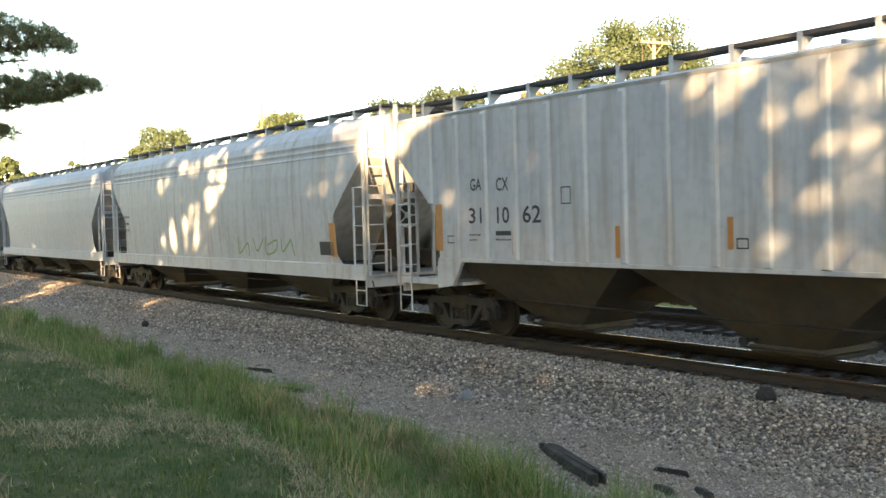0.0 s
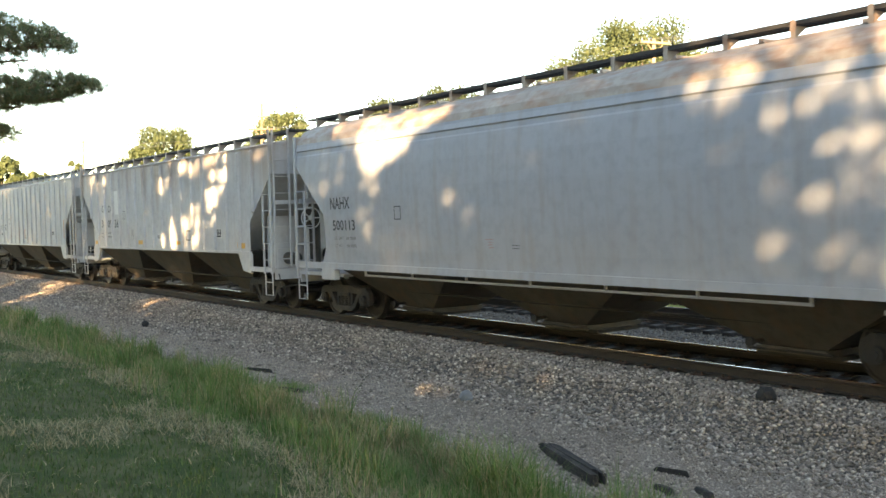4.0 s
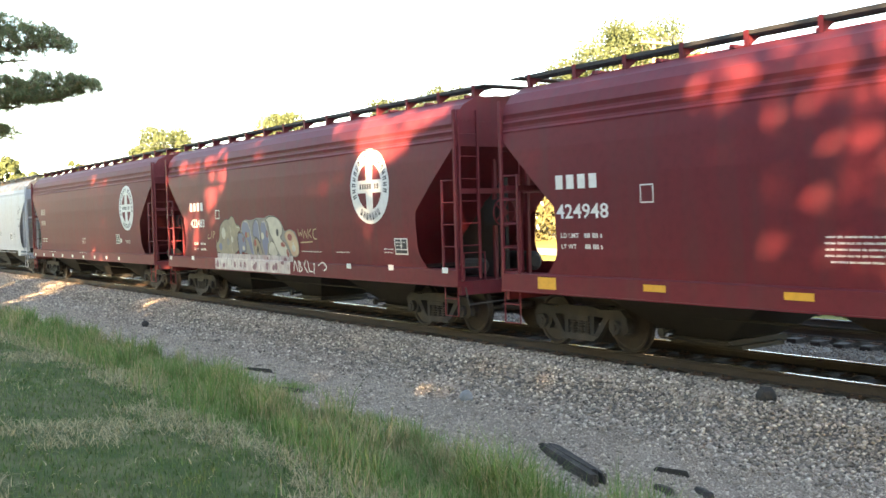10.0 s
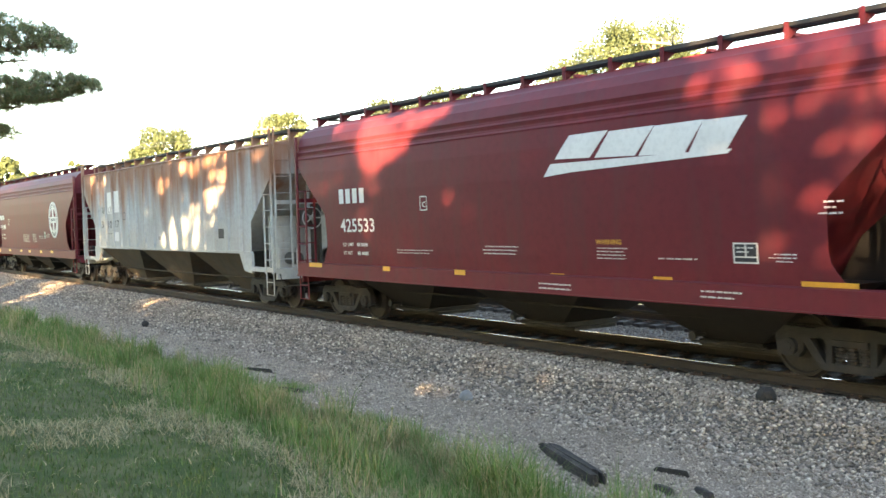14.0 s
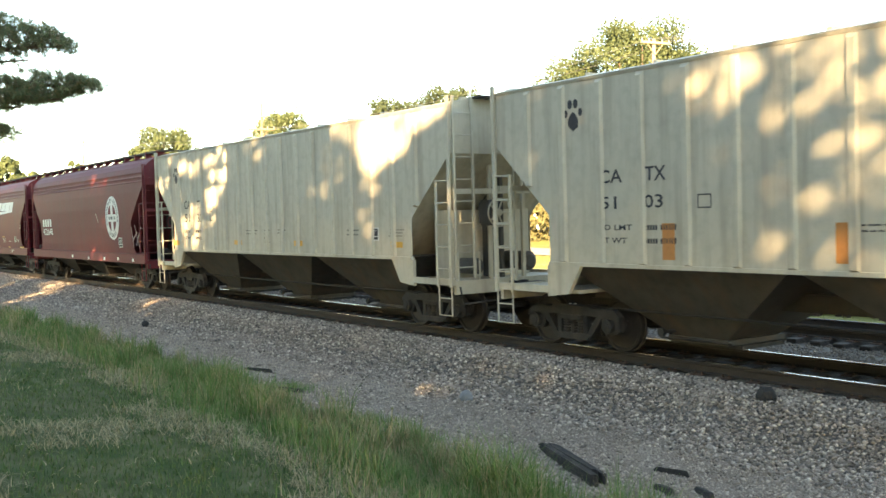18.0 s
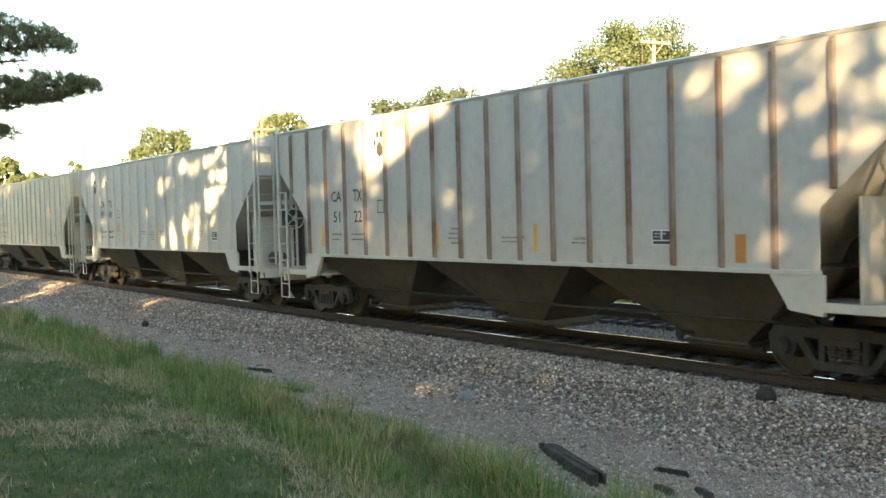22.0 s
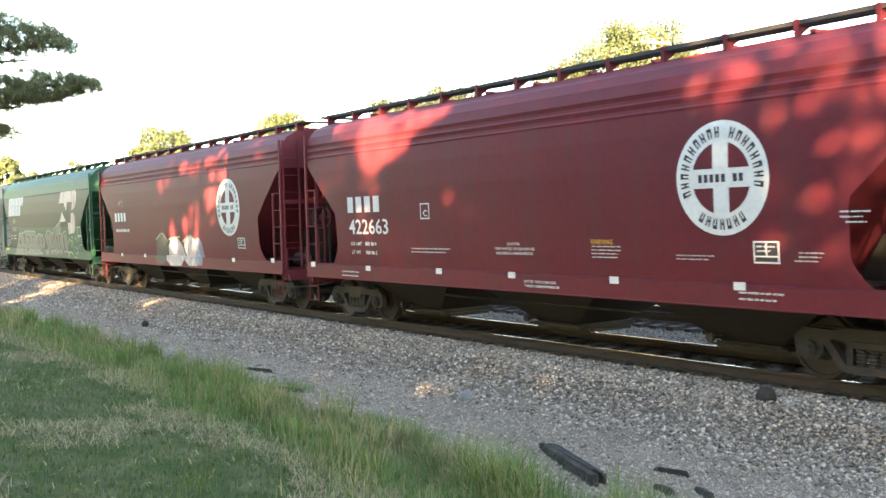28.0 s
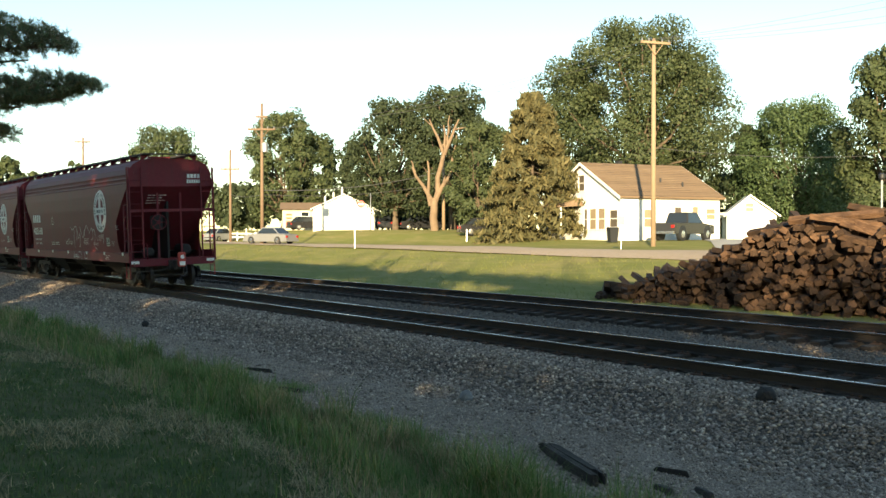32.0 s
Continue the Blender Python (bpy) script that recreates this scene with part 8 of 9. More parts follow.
def gable_walls(length, depth, eave, ridge, mat, parent, thick=0.15):
    """Four walls of a house whose ridge runs along x; origin at its near corner on the ground."""
    bm = bmesh.new()
    box(bm, 0, length, 0, thick, -0.3, eave)
    part("wall", bm, mat, parent)
    bm = bmesh.new()
    box(bm, 0, length, depth - thick, depth, -0.3, eave)
    part("wall", bm, mat, parent)
    for x in (0.0, length - thick):
        bm = bmesh.new()
        prism(bm, [(thick, -0.3), (depth - thick, -0.3), (depth - thick, eave), (depth / 2, ridge - 0.08), (thick, eave)], x, x + thick, "x")
        part("gable_wall", fix_normals(bm), mat, parent)


def gable_roof(length, depth, eave, ridge, mat, parent, over=0.35, courses=0, boards=None):
    for s in (0, 1):
        bm = bmesh.new()
        y0, y1 = (-over, depth / 2) if s == 0 else (depth + over, depth / 2)
        drop = (ridge - eave) / (depth / 2) * over
        pts = [(y0, eave - drop), (y1, ridge), (y1, ridge + 0.12), (y0, eave - drop + 0.12)]
        prism(bm, pts, -over, length + over, "x")
        slab = part("roof", fix_normals(bm), mat, parent)
        if courses and s == 0:
            for c in range(courses):
                f0, f1 = c / courses, (c + 1) / courses
                ya, yb = y0 + (y1 - y0) * f0, y0 + (y1 - y0) * f1
                za, zb = eave - drop + 0.12 + (ridge - eave + drop) * f0, eave - drop + 0.12 + (ridge - eave + drop) * f1
                bm2 = bmesh.new()
                hull8(bm2, [(-over, ya, za), (length + over, ya, za), (length + over, yb, zb), (-over, yb, zb)],
                      [(-over, ya, za + 0.035), (length + over, ya, za + 0.035), (length + over, yb, zb + 0.008), (-over, yb, zb + 0.008)])
                part("shingle_course", fix_normals(bm2), mat, slab)
    bm = bmesh.new()
    for x in (-over - 0.03, length + over):
        for s in (0, 1):
            y0 = -over if s == 0 else depth + over
            drop = (ridge - eave) / (depth / 2) * over
            pts = [(y0, eave - drop - 0.12), (depth / 2, ridge - 0.12), (depth / 2, ridge + 0.13), (y0, eave - drop + 0.13)]
            prism(bm, pts, x, x + 0.03, "x")
    part("barge_board", fix_normals(bm), boards or M_TRIM, parent)


def frame_at(depth, col, turn_deg, z):
    """A pose whose x axis runs to the right across the view, turned away by an angle."""
    p = spot(depth, col, z)
    return pose(p.x, p.y, z, 0, 0, math.degrees(math.atan2(RIGHT.y, RIGHT.x)) + turn_deg)


def white_house():
    root = empty("house", frame_at(72, 1099, 25, 1.52), "small white house with a tan shingle gable roof", "house")
    L, D, eave, ridge = 9.0, 10.0, 3.18, 5.78
    gable_walls(L, D, eave, ridge, M_SIDING, root)
    gable_roof(L, D, eave, ridge, M_SHINGLE, root, 0.3, 18)
    for x, z, w, h, m in ((2.0, 0.95, 0.85, 1.25, M_CURTAIN), (4.75, 1.45, 0.6, 0.95, M_SHADE), (6.4, 1.3, 0.5, 1.15, M_CURTAIN), (7.7, 1.55, 0.8, 0.75, M_CURTAIN)):
        window(root, x, z, w, h, 0.0, m)
    # windows of the gable end, which faces -x
    turn = Matrix.Rotation(-math.pi / 2, 4, "Z")
    for y, z, w, h, m in ((-4.75, 0.8, 0.4, 1.5, M_SHADE), (-4.0, 0.8, 0.85, 1.5, M_CURTAIN), (-2.85, 0.8, 0.85, 1.5, M_CURTAIN), (-1.35, 0.95, 0.95, 1.2, M_SHADE), (-5.5, 3.75, 0.75, 1.15, M_SHADE), (-8.6, 0.8, 0.7, 1.4, M_CURTAIN), (-9.6, 0.8, 0.5, 1.4, None)):
        w_ob = window(root, y, z, w, h, 0.0, m)
        w_ob.matrix_basis = turn
    # porch at the gable end
    bm = bmesh.new()
    box(bm, -1.9, 0.0, 5.2, 8.0, -0.3, 0.45)
    part("porch_floor", bm, M_CONCRETE, root)
    bm = bmesh.new()
    hull8(bm, [(-2.2, 4.9, 2.45), (0.0, 4.9, 2.6), (0.0, 8.3, 2.6), (-2.2, 8.3, 2.45)], [(-2.2, 4.9, 2.58), (0.0, 5.4, 3.2), (0.0, 7.8, 3.2), (-2.2, 8.3, 2.58)])
    part("porch_roof", fix_normals(bm), M_SHINGLE, root)
    for y in (5.0, 6.6, 8.0):
        bm = bmesh.new()
        box(bm, -2.05, -1.93, y - 0.06, y + 0.06, 0.45, 2.47)
        part("porch_post", bm, M_TRIM, root)
    bm = bmesh.new()
    box(bm, -0.06, 0.0, 6.1, 7.0, 0.45, 2.5)
    part("front_door", bm, M_DARK, root, "dark front door")
    bm = bmesh.new()
    pipe(bm, [(-1.95, 5.0, 1.3), (-1.95, 8.0, 1.3)], 0.03)
    k = 5.1
    while k < 8.0:
        tube(bm, (-1.95, k, 0.45), (-1.95, k, 1.3), 0.018, 5)
        k += 0.22
    part("porch_rail", bm, M_TRIM, root)
    # lower wing behind
    bm = bmesh.new()
    box(bm, 0.3, 5.0, D, D + 1.6, -0.3, 2.7)
    part("back_wing", bm, M_SIDING, root)
    bm = bmesh.new()
    box(bm, 3.3, 3.7, 5.1, 5.5, 5.4, 6.15)
    part("chimney", bm, M_DARK, root)
    for x, y, z in ((5.0, 2.0, 4.23), (6.6, 1.4, 3.93)):
        bm = bmesh.new()
        tube(bm, (x, y, z - 0.3), (x, y, z + 0.45), 0.07, 8)
        part("vent_pipe", bm, M_DARK, root)
    bm = bmesh.new()
    pipe(bm, [(0.05, -0.08, 0.0), (0.05, -0.08, 3.05)], 0.04)
    part("downpipe", bm, M_TRIM, root)


white_house()


def garage():
    root = empty("garage", frame_at(80, 1287, -12, 1.5), "small white gabled garage beside the house", "garage")
    turn = Matrix.Rotation(math.pi / 2, 4, "Z")
    bm = bmesh.new()
    prism(bm, [(0, -0.3), (3.75, -0.3), (3.75, 1.95), (1.75, 3.4), (0, 1.95)], 0, 6.0, "y")
    part("wall", fix_normals(bm), M_SIDING, root)
    for x0, x1, z0, z1 in ((-0.3, 1.75, 1.78, 3.46), (4.05, 1.75, 1.80, 3.46)):
        bm = bmesh.new()
        pts = [(x0, z0), (x1, z1), (x1, z1 + 0.14), (x0, z0 + 0.14)]
        prism(bm, pts if x0 < x1 else pts[::-1], -0.35, 6.3, "y")
        part("roof", fix_normals(bm), M_TRIM, root)
    window(root, 1.4, 2.25, 0.6, 0.65, -0.0, M_SHADE)
    bm = bmesh.new()
    box(bm, 0.5, 3.2, -0.04, 0.0, -0.2, 1.75)
    part("garage_door", bm, M_TRIM, root)
    carport = empty("carport", frame_at(78, 1238, 6, 1.5), "flat white carport roof on thin posts", "carport")
    bm = bmesh.new()
    box(bm, 0, 2.25, -0.5, 4.5, 1.95, 2.10)
    part("roof", bm, M_TRIM, carport)
    for x in (0.1, 2.1):
        for y in (-0.3, 4.2):
            bm = bmesh.new()
            box(bm, x - 0.05, x + 0.05, y - 0.05, y + 0.05, -0.2, 1.95)
            part("post", bm, M_TRIM, carport)
    bm = bmesh.new()
    box(bm, 0.2, 2.1, 4.0, 4.1, -0.2, 1.9)
    part("back_wall", bm, M_DARK, carport)


garage()


def white_hall():
    root = empty("white_building", frame_at(106, 554, 7, 2.3), "low white building with a gable end", "building")
    bm = bmesh.new()
    prism(bm, [(0, -0.6), (6.6, -0.6), (6.6, 2.2), (3.25, 3.78), (0, 2.3)], 0, 9, "y")
    part("wall", fix_normals(bm), M_SIDING, root)
    for a, b in (((-0.3, 2.20), (3.25, 3.84)), ((7.35, 1.92), (3.25, 3.84))):
        bm = bmesh.new()
        pts = [a, b, (b[0], b[1] + 0.12), (a[0], a[1] + 0.12)]
        prism(bm, pts if a[0] < b[0] else pts[::-1], -0.3, 9.3, "y")
        part("roof", fix_normals(bm), M_TRIM, root)
    bm = bmesh.new()
    tube(bm, (3.1, 1.0, 3.6), (3.1, 1.0, 4.7), 0.11, 8)
    part("vent_pipe", bm, M_TRIM, root)
    for x in (1.3, 2.2):
        bm = bmesh.new()
        tube(bm, (x, 2.0, 2.6), (x, 2.0, 2.5 + 0.5 * x + 0.6), 0.09, 8)
        part("vent_pipe", bm, M_TRIM, root)
    bm = bmesh.new()
    box(bm, 6.2, 6.3, -1.2, -1.1, -0.2, 2.5)
    part("post", bm, M_TRIM, root)
    shed = empty("beige_building", frame_at(116, 500, 8, 2.6), "low beige building with a brown roof", "building")
    bm = bmesh.new()
    box(bm, 0, 5.5, 0, 6, -0.8, 2.2)
    part("wall", bm, M_BEIGE, shed)
    bm = bmesh.new()
    hull8(bm, [(-0.3, -0.4, 2.2), (5.8, -0.4, 2.2), (5.8, 6.4, 2.2), (-0.3, 6.4, 2.2)], [(-0.3, 2.6, 3.1), (5.8, 2.6, 3.1), (5.8, 3.4, 3.1), (-0.3, 3.4, 3.1)])
    part("roof", fix_normals(bm), M_BROWNROOF, shed)
    for z in (0.3, 0.7, 1.1, 1.5):
        bm = bmesh.new()
        box(bm, 0.4, 1.1, -0.05, 0.0, z, z + 0.22)
        part("shutter", bm, M_BROWNROOF, shed)
    window(shed, 2.2, 0.9, 0.8, 1.0, 0.0)


white_hall()


def utility_pole(depth, col, top_row, arms, mat, label, r=0.17, turn=0.0, extras=True):
    """Pole with crossarms; arms are (row of the picture's height, half-width in metres)."""
    p = spot(depth, col, 0.0)
    base_z = ground_z(p.x, p.y)
    top = EYE.z + (415 - top_row) / LENS * depth - base_z
    root = empty("utility_pole", pose(p.x, p.y, base_z, 0, 0, math.degrees(math.atan2(RIGHT.y, RIGHT.x)) + turn), label, "utility pole", "utility poles")
    bm = bmesh.new()
    tube(bm, (0, 0, -0.5), (0, 0, top), r, 12, r * 0.68)
    part("shaft", bm, mat, root, smooth=True)
    for row, half in arms:
        z = EYE.z + (415 - row) / LENS * depth - base_z
        bm = bmesh.new()
        box(bm, -half, half, -0.26, -0.14, z - 0.07, z + 0.07)
        part("crossarm", bm, mat, root)
        for s in (-1, 1):
            bm = bmesh.new()
            tube(bm, (s * half * 0.55, -0.14, z - 0.05), (0, -0.15, z - 0.75), 0.03, 5)
            part("arm_brace", bm, mat, root)
        for q in (-0.92, -0.45, 0.45, 0.92):
            bm = bmesh.new()
            disc_stack(bm, [(z + 0.07, 0.03), (z + 0.13, 0.05), (z + 0.16, 0.035), (z + 0.2, 0.05), (z + 0.25, 0.02)], 8, "z")
            for v in bm.verts:
                v.co += Vector((q * half, -0.2, 0))
            part("insulator", bm, M_METAL, root)
    return root


utility_pole(62, 1156, 70, [(78, 1.03)], M_POLE, "tall weathered wooden utility pole beside the street", 0.17, 20)
utility_pole(85, 464, 184, [(208, 0.5), (230, 1.15)], M_DARKPOLE, "dark wooden utility pole with two crossarms", 0.16, 0)
utility_pole(96, 785, 255, [], M_POLE, "plain weathered wooden utility pole", 0.17)
utility_pole(105, 408, 266, [(300, 1.0)], M_DARKPOLE, "dark wooden utility pole with one crossarm", 0.15)
utility_pole(112, 148, 244, [(252, 0.9)], M_DARKPOLE, "dark wooden utility pole far along the track", 0.15)
utility_pole(100, 656, 342, [], M_METAL, "thin grey metal pole beside the white building", 0.06)


def transformer():
    p = spot(84.6, 469, 0)
    z = EYE.z + (415 - 270) / LENS * 84.6
    bm = bmesh.new()
    disc_stack(bm, [(0, 0.22), (0.04, 0.26), (0.75, 0.26), (0.82, 0.2)], 14, "z")
    tagged(part("transformer", bm, M_METAL, at=(p.x, p.y, z)), "grey pole-mounted transformer can", "transformer")


transformer()


def wire(a, b, sag, label, r=0.012):
    """A slack wire between two points."""
    bm = bmesh.new()
    a, b = Vector(a), Vector(b)
    pts = []
    for k in range(15):
        f = k / 14
        p = a.lerp(b, f)
        p.z -= sag * 4 * f * (1 - f)
        pts.append(p)
    pipe(bm, pts, r, 5)
    tagged(part("overhead_wire", bm, M_WIRE), label, "wire", "overhead wires")


def air(depth, col, row):
    return spot(depth, col, EYE.z + (415 - row) / LENS * depth)


for c0, r0, c1, r1 in ((1132, 74, 1700, -28), (1145, 73, 1700, -12), (1168, 74, 1700, 8), (1180, 76, 1700, 22)):
    wire(air(62, c0, r0), air(58, c1, r1), 0.25, "thin overhead wire along the street", 0.010)
for c0, r0, c1, r1 in ((1132, 76, 466, 228), (1180, 78, 486, 228)):
    wire(air(62, c0, r0), air(85, c1, r1), 0.9, "thin overhead wire along the street", 0.012)
wire(air(85, 466, 337), air(96, 785, 303), 0.6, "slack service cable between poles", 0.035)
wire(air(85, 466, 345), air(96, 785, 325), 0.5, "slack service cable between poles", 0.02)
wire(air(62, 1156, 262), air(78, 1060, 292), 0.3, "service wire to the house", 0.012)
wire(air(62, 1160, 262), air(68, 1640, 268), 0.5, "slack service cable across the yard", 0.014)
wire(air(85, 464, 345), air(105, 408, 345), 0.2, "slack service cable between poles", 0.02)
for row in (230, 236):
    wire(air(85, 470, row), air(112, 148, row + 22), 0.6, "thin overhead wire along the street", 0.012)


# ---- vehicles, signs, yard things ----
def car_material(name, c):
    m = material(name, c, tuple(k * 0.9 for k in c), 0.25, 0.3, grain=2, broad=0.4, mix=0.2, spec=0.6)
    return m


M_SILVER = car_material("silver_car_paint", (0.27, 0.275, 0.285))
M_CHARCOAL = car_material("charcoal_car_paint", (0.045, 0.043, 0.042))
M_BLACKCAR = car_material("black_car_paint", (0.02, 0.02, 0.022))
M_REDCAR = car_material("red_machine_paint", (0.5, 0.09, 0.03))
M_TYRE = material("tyre_rubber", (0.02, 0.02, 0.02), (0.03, 0.03, 0.03), 0.9)
M_CHROME = material("bright_wheel_metal", (0.6, 0.6, 0.6), (0.5, 0.5, 0.5), 0.25, 0.9)
M_TAIL = material("red_lamp_glass", (0.4, 0.02, 0.02), (0.3, 0.02, 0.02), 0.2)


def road_car(m, paint, label, length, height, cabin, category="car", wheel=0.33, bed=False):
    """A car in its own space: x forward, origin on the ground under its middle. cabin: x of windscreen foot, roof front, roof rear, rear foot."""
    root = empty("pickup_truck" if bed else "car", m, label, category, "parked vehicles")
    w = 0.93 if bed else 0.86
    belt = height * (0.60 if bed else 0.60)
    l = length / 2
    bm = bmesh.new()
    low = 0.42 if bed else 0.22
    body = [(-l, low + 0.1), (-l + 0.1, low), (l - 0.15, low), (l, low + 0.15), (l - 0.02, belt - 0.12), (cabin[0], belt + 0.02), (cabin[3], belt + 0.02), (-l + 0.03, belt - 0.02)]
    prism(bm, body, -w, w)
    bmesh.ops.bevel(bm, geom=bm.edges[:], offset=0.05, segments=2, affect="EDGES")
    part("body", fix_normals(bm), paint, root)
    bm = bmesh.new()
    hull8(bm, [(cabin[0], -w + 0.06, belt), (cabin[0], w - 0.06, belt), (cabin[3], w - 0.06, belt), (cabin[3], -w + 0.06, belt)],
          [(cabin[1], -w + 0.2, height), (cabin[1], w - 0.2, height), (cabin[2], w - 0.2, height), (cabin[2], -w + 0.2, height)])
    bmesh.ops.bevel(bm, geom=bm.edges[:], offset=0.04, segments=2, affect="EDGES")
    cab = part("cabin", fix_normals(bm), paint, root)
    for s in (-1, 1):
        bm = bmesh.new()
        f = lambda x, z: (x, s * (w - 0.06 - 0.14 * (z - belt) / (height - belt) + 0.012), z)
        z0, z1 = belt + 0.05, height - 0.07
        xa = cabin[0] - 0.12 + (cabin[1] - cabin[0]) * 0.1
        pts = [f(xa, z0), f(cabin[1] - 0.05, z1), f(cabin[2] + 0.05, z1), f(cabin[3] + 0.12, z0)]
        vs = [bm.verts.new(p) for p in pts]
        bm.faces.new(vs if s < 0 else vs[::-1])
        part("side_window", bm, M_PANE, cab)
    for (xf, xr) in ((cabin[0], cabin[1]), (cabin[3], cabin[2])):
        bm = bmesh.new()
        d = 0.015 if xf == cabin[0] else -0.015
        g = lambda x, z: x + d
        vs = [bm.verts.new(p) for p in ((xf + (xr - xf) * 0.12 + d, -w + 0.14, belt + 0.06), (xf + (xr - xf) * 0.12 + d, w - 0.14, belt + 0.06), (xf + (xr - xf) * 0.88 + d, w - 0.26, height - 0.07), (xf + (xr - xf) * 0.88 + d, -w + 0.26, height - 0.07))]
        bm.faces.new(vs)
        part("windscreen", bm, M_PANE, cab)
    for sx in (-1, 1):
        for s in (-1, 1):
            x = sx * (l - length * 0.19)
            bm = bmesh.new()
            disc_stack(bm, [(s * (w - 0.20), wheel * 0.9), (s * (w - 0.16), wheel), (s * (w + 0.0), wheel), (s * (w + 0.03), wheel * 0.88)], 20)
            for v in bm.verts:
                v.co += Vector((x, 0, wheel))
            ty = part("wheel", fix_normals(bm), M_TYRE, root)
            if bed:
                bm = bmesh.new()
                disc_stack(bm, [(s * (w - 0.25), wheel * 1.3), (s * (w + 0.012), wheel * 1.3), (s * (w + 0.014), wheel * 1.05)], 24)
                for v in bm.verts:
                    v.co += Vector((x, 0, wheel + 0.06))
                part("wheel_arch", fix_normals(bm), M_DARK, root, "dark plastic wheel arch")
            bm = bmesh.new()
            disc_stack(bm, [(s * (w + 0.0), wheel * 0.62), (s * (w + 0.04), wheel * 0.60), (s * (w + 0.05), wheel * 0.2)], 16)
            for v in bm.verts:
                v.co += Vector((x, 0, wheel))
            part("rim", fix_normals(bm), M_CHROME, ty)
    for s in (-1, 1):
        for x, mat, nm in ((l - 0.02, M_CHROME, "headlight"), (-l - 0.01, M_TAIL, "tail_light")):
            bm = bmesh.new()
            box(bm, x - 0.03, x + 0.03, s * (w - 0.16) - 0.12, s * (w - 0.16) + 0.12, belt - 0.3, belt - 0.12)
            part(nm, bm, mat, root)
    if bed:
        bm = bmesh.new()
        box(bm, -l + 0.12, cabin[3] - 0.1, -w + 0.15, w - 0.15, belt - 0.05, belt + 0.03)
        part("bed_liner", bm, M_DARK, root)
    for x in (l, -l):
        bm = bmesh.new()
        box(bm, x - 0.08, x + 0.08, -w + 0.06, w - 0.06, low + 0.02, low + 0.2)
        part("bumper", bm, M_CHROME if bed else paint, root)
    return root


def heading(depth, col, turn):
    """A pose on the ground, turned from the line across the view."""
    p = spot(depth, col, 0.0)
    return frame_at(depth, col, turn, ground_z(p.x, p.y) + 0.02)


road_car(heading(70, 1209, 48), M_CHARCOAL, "charcoal pickup truck parked beside the white house", 5.7, 1.92, (1.35, 0.62, -0.75, -1.0), "pickup truck", 0.41, True)
road_car(heading(85, 479, 150), M_SILVER, "silver sedan on the side street", 4.6, 1.42, (1.0, 0.35, -0.85, -1.55))
road_car(heading(108, 745, 10), M_BLACKCAR, "dark car parked under the trees", 4.6, 1.5, (1.0, 0.35, -1.2, -1.8))
road_car(heading(110, 678, 100), M_BLACKCAR, "dark car parked beside the white building", 4.5, 1.6, (0.9, 0.3, -1.4, -1.9))
road_car(heading(112, 545, 30), M_BLACKCAR, "dark car parked before the beige building", 4.5, 1.5, (0.9, 0.3, -1.2, -1.8))
road_car(heading(84, 860, 8), M_BLACKCAR, "dark car parked behind the spruce", 4.6, 1.45, (1.0, 0.35, -1.2, -1.8))
road_car(heading(112, 392, 60), M_SILVER, "pale car parked by the fence", 4.4, 1.5, (0.9, 0.3, -1.2, -1.8))


def red_machine():
    root = empty("orange_machine", heading(104, 482, 10), "small orange and red machine parked by the street", "machine")
    for x, w, z, h in ((-0.8, 0.9, 0.5, 0.7), (0.5, 0.8, 0.6, 0.6)):
        bm = bmesh.new()
        box(bm, x - w / 2, x + w / 2, -0.4, 0.4, z, z + h)
        bmesh.ops.bevel(bm, geom=bm.edges[:], offset=0.06, segments=2, affect="EDGES")
        part("housing", bm, M_REDCAR, root)
    for x in (-0.9, 0.8):
        bm = bmesh.new()
        disc_stack(bm, [(-0.5, 0.3), (-0.35, 0.32)], 16)
        for v in bm.verts:
            v.co += Vector((x, 0, 0.3))
        part("wheel", bm, M_TYRE, root)


red_machine()


def stop_sign():
    root = empty("stop_sign", heading(66, 628, 0), "white post with a small red octagonal sign", "road sign")
    bm = bmesh.new()
    box(bm, -0.04, 0.04, -0.03, 0.03, -0.2, 1.55)
    part("post", bm, M_TRIM, root)
    sign = empty("road_sign", heading(98, 639, 0), "red octagonal sign on a thin grey post", "road sign")
    bm = bmesh.new()
    tube(bm, (0, 0, -0.2), (0, 0, 2.9), 0.035, 8)
    part("post", bm, M_METAL, sign)
    bm = bmesh.new()
    prism(bm, [(0.38 * math.cos(radians(22.5 + 45 * k)), 2.6 + 0.38 * math.sin(radians(22.5 + 45 * k))) for k in range(8)], -0.06, -0.04)
    plate = part("sign_plate", fix_normals(bm), M_SIGNRED, sign)
    bm = bmesh.new()
    box(bm, -0.26, 0.26, -0.075, -0.065, 2.53, 2.67)
    part("sign_bar", bm, M_WHITE, plate)


stop_sign()


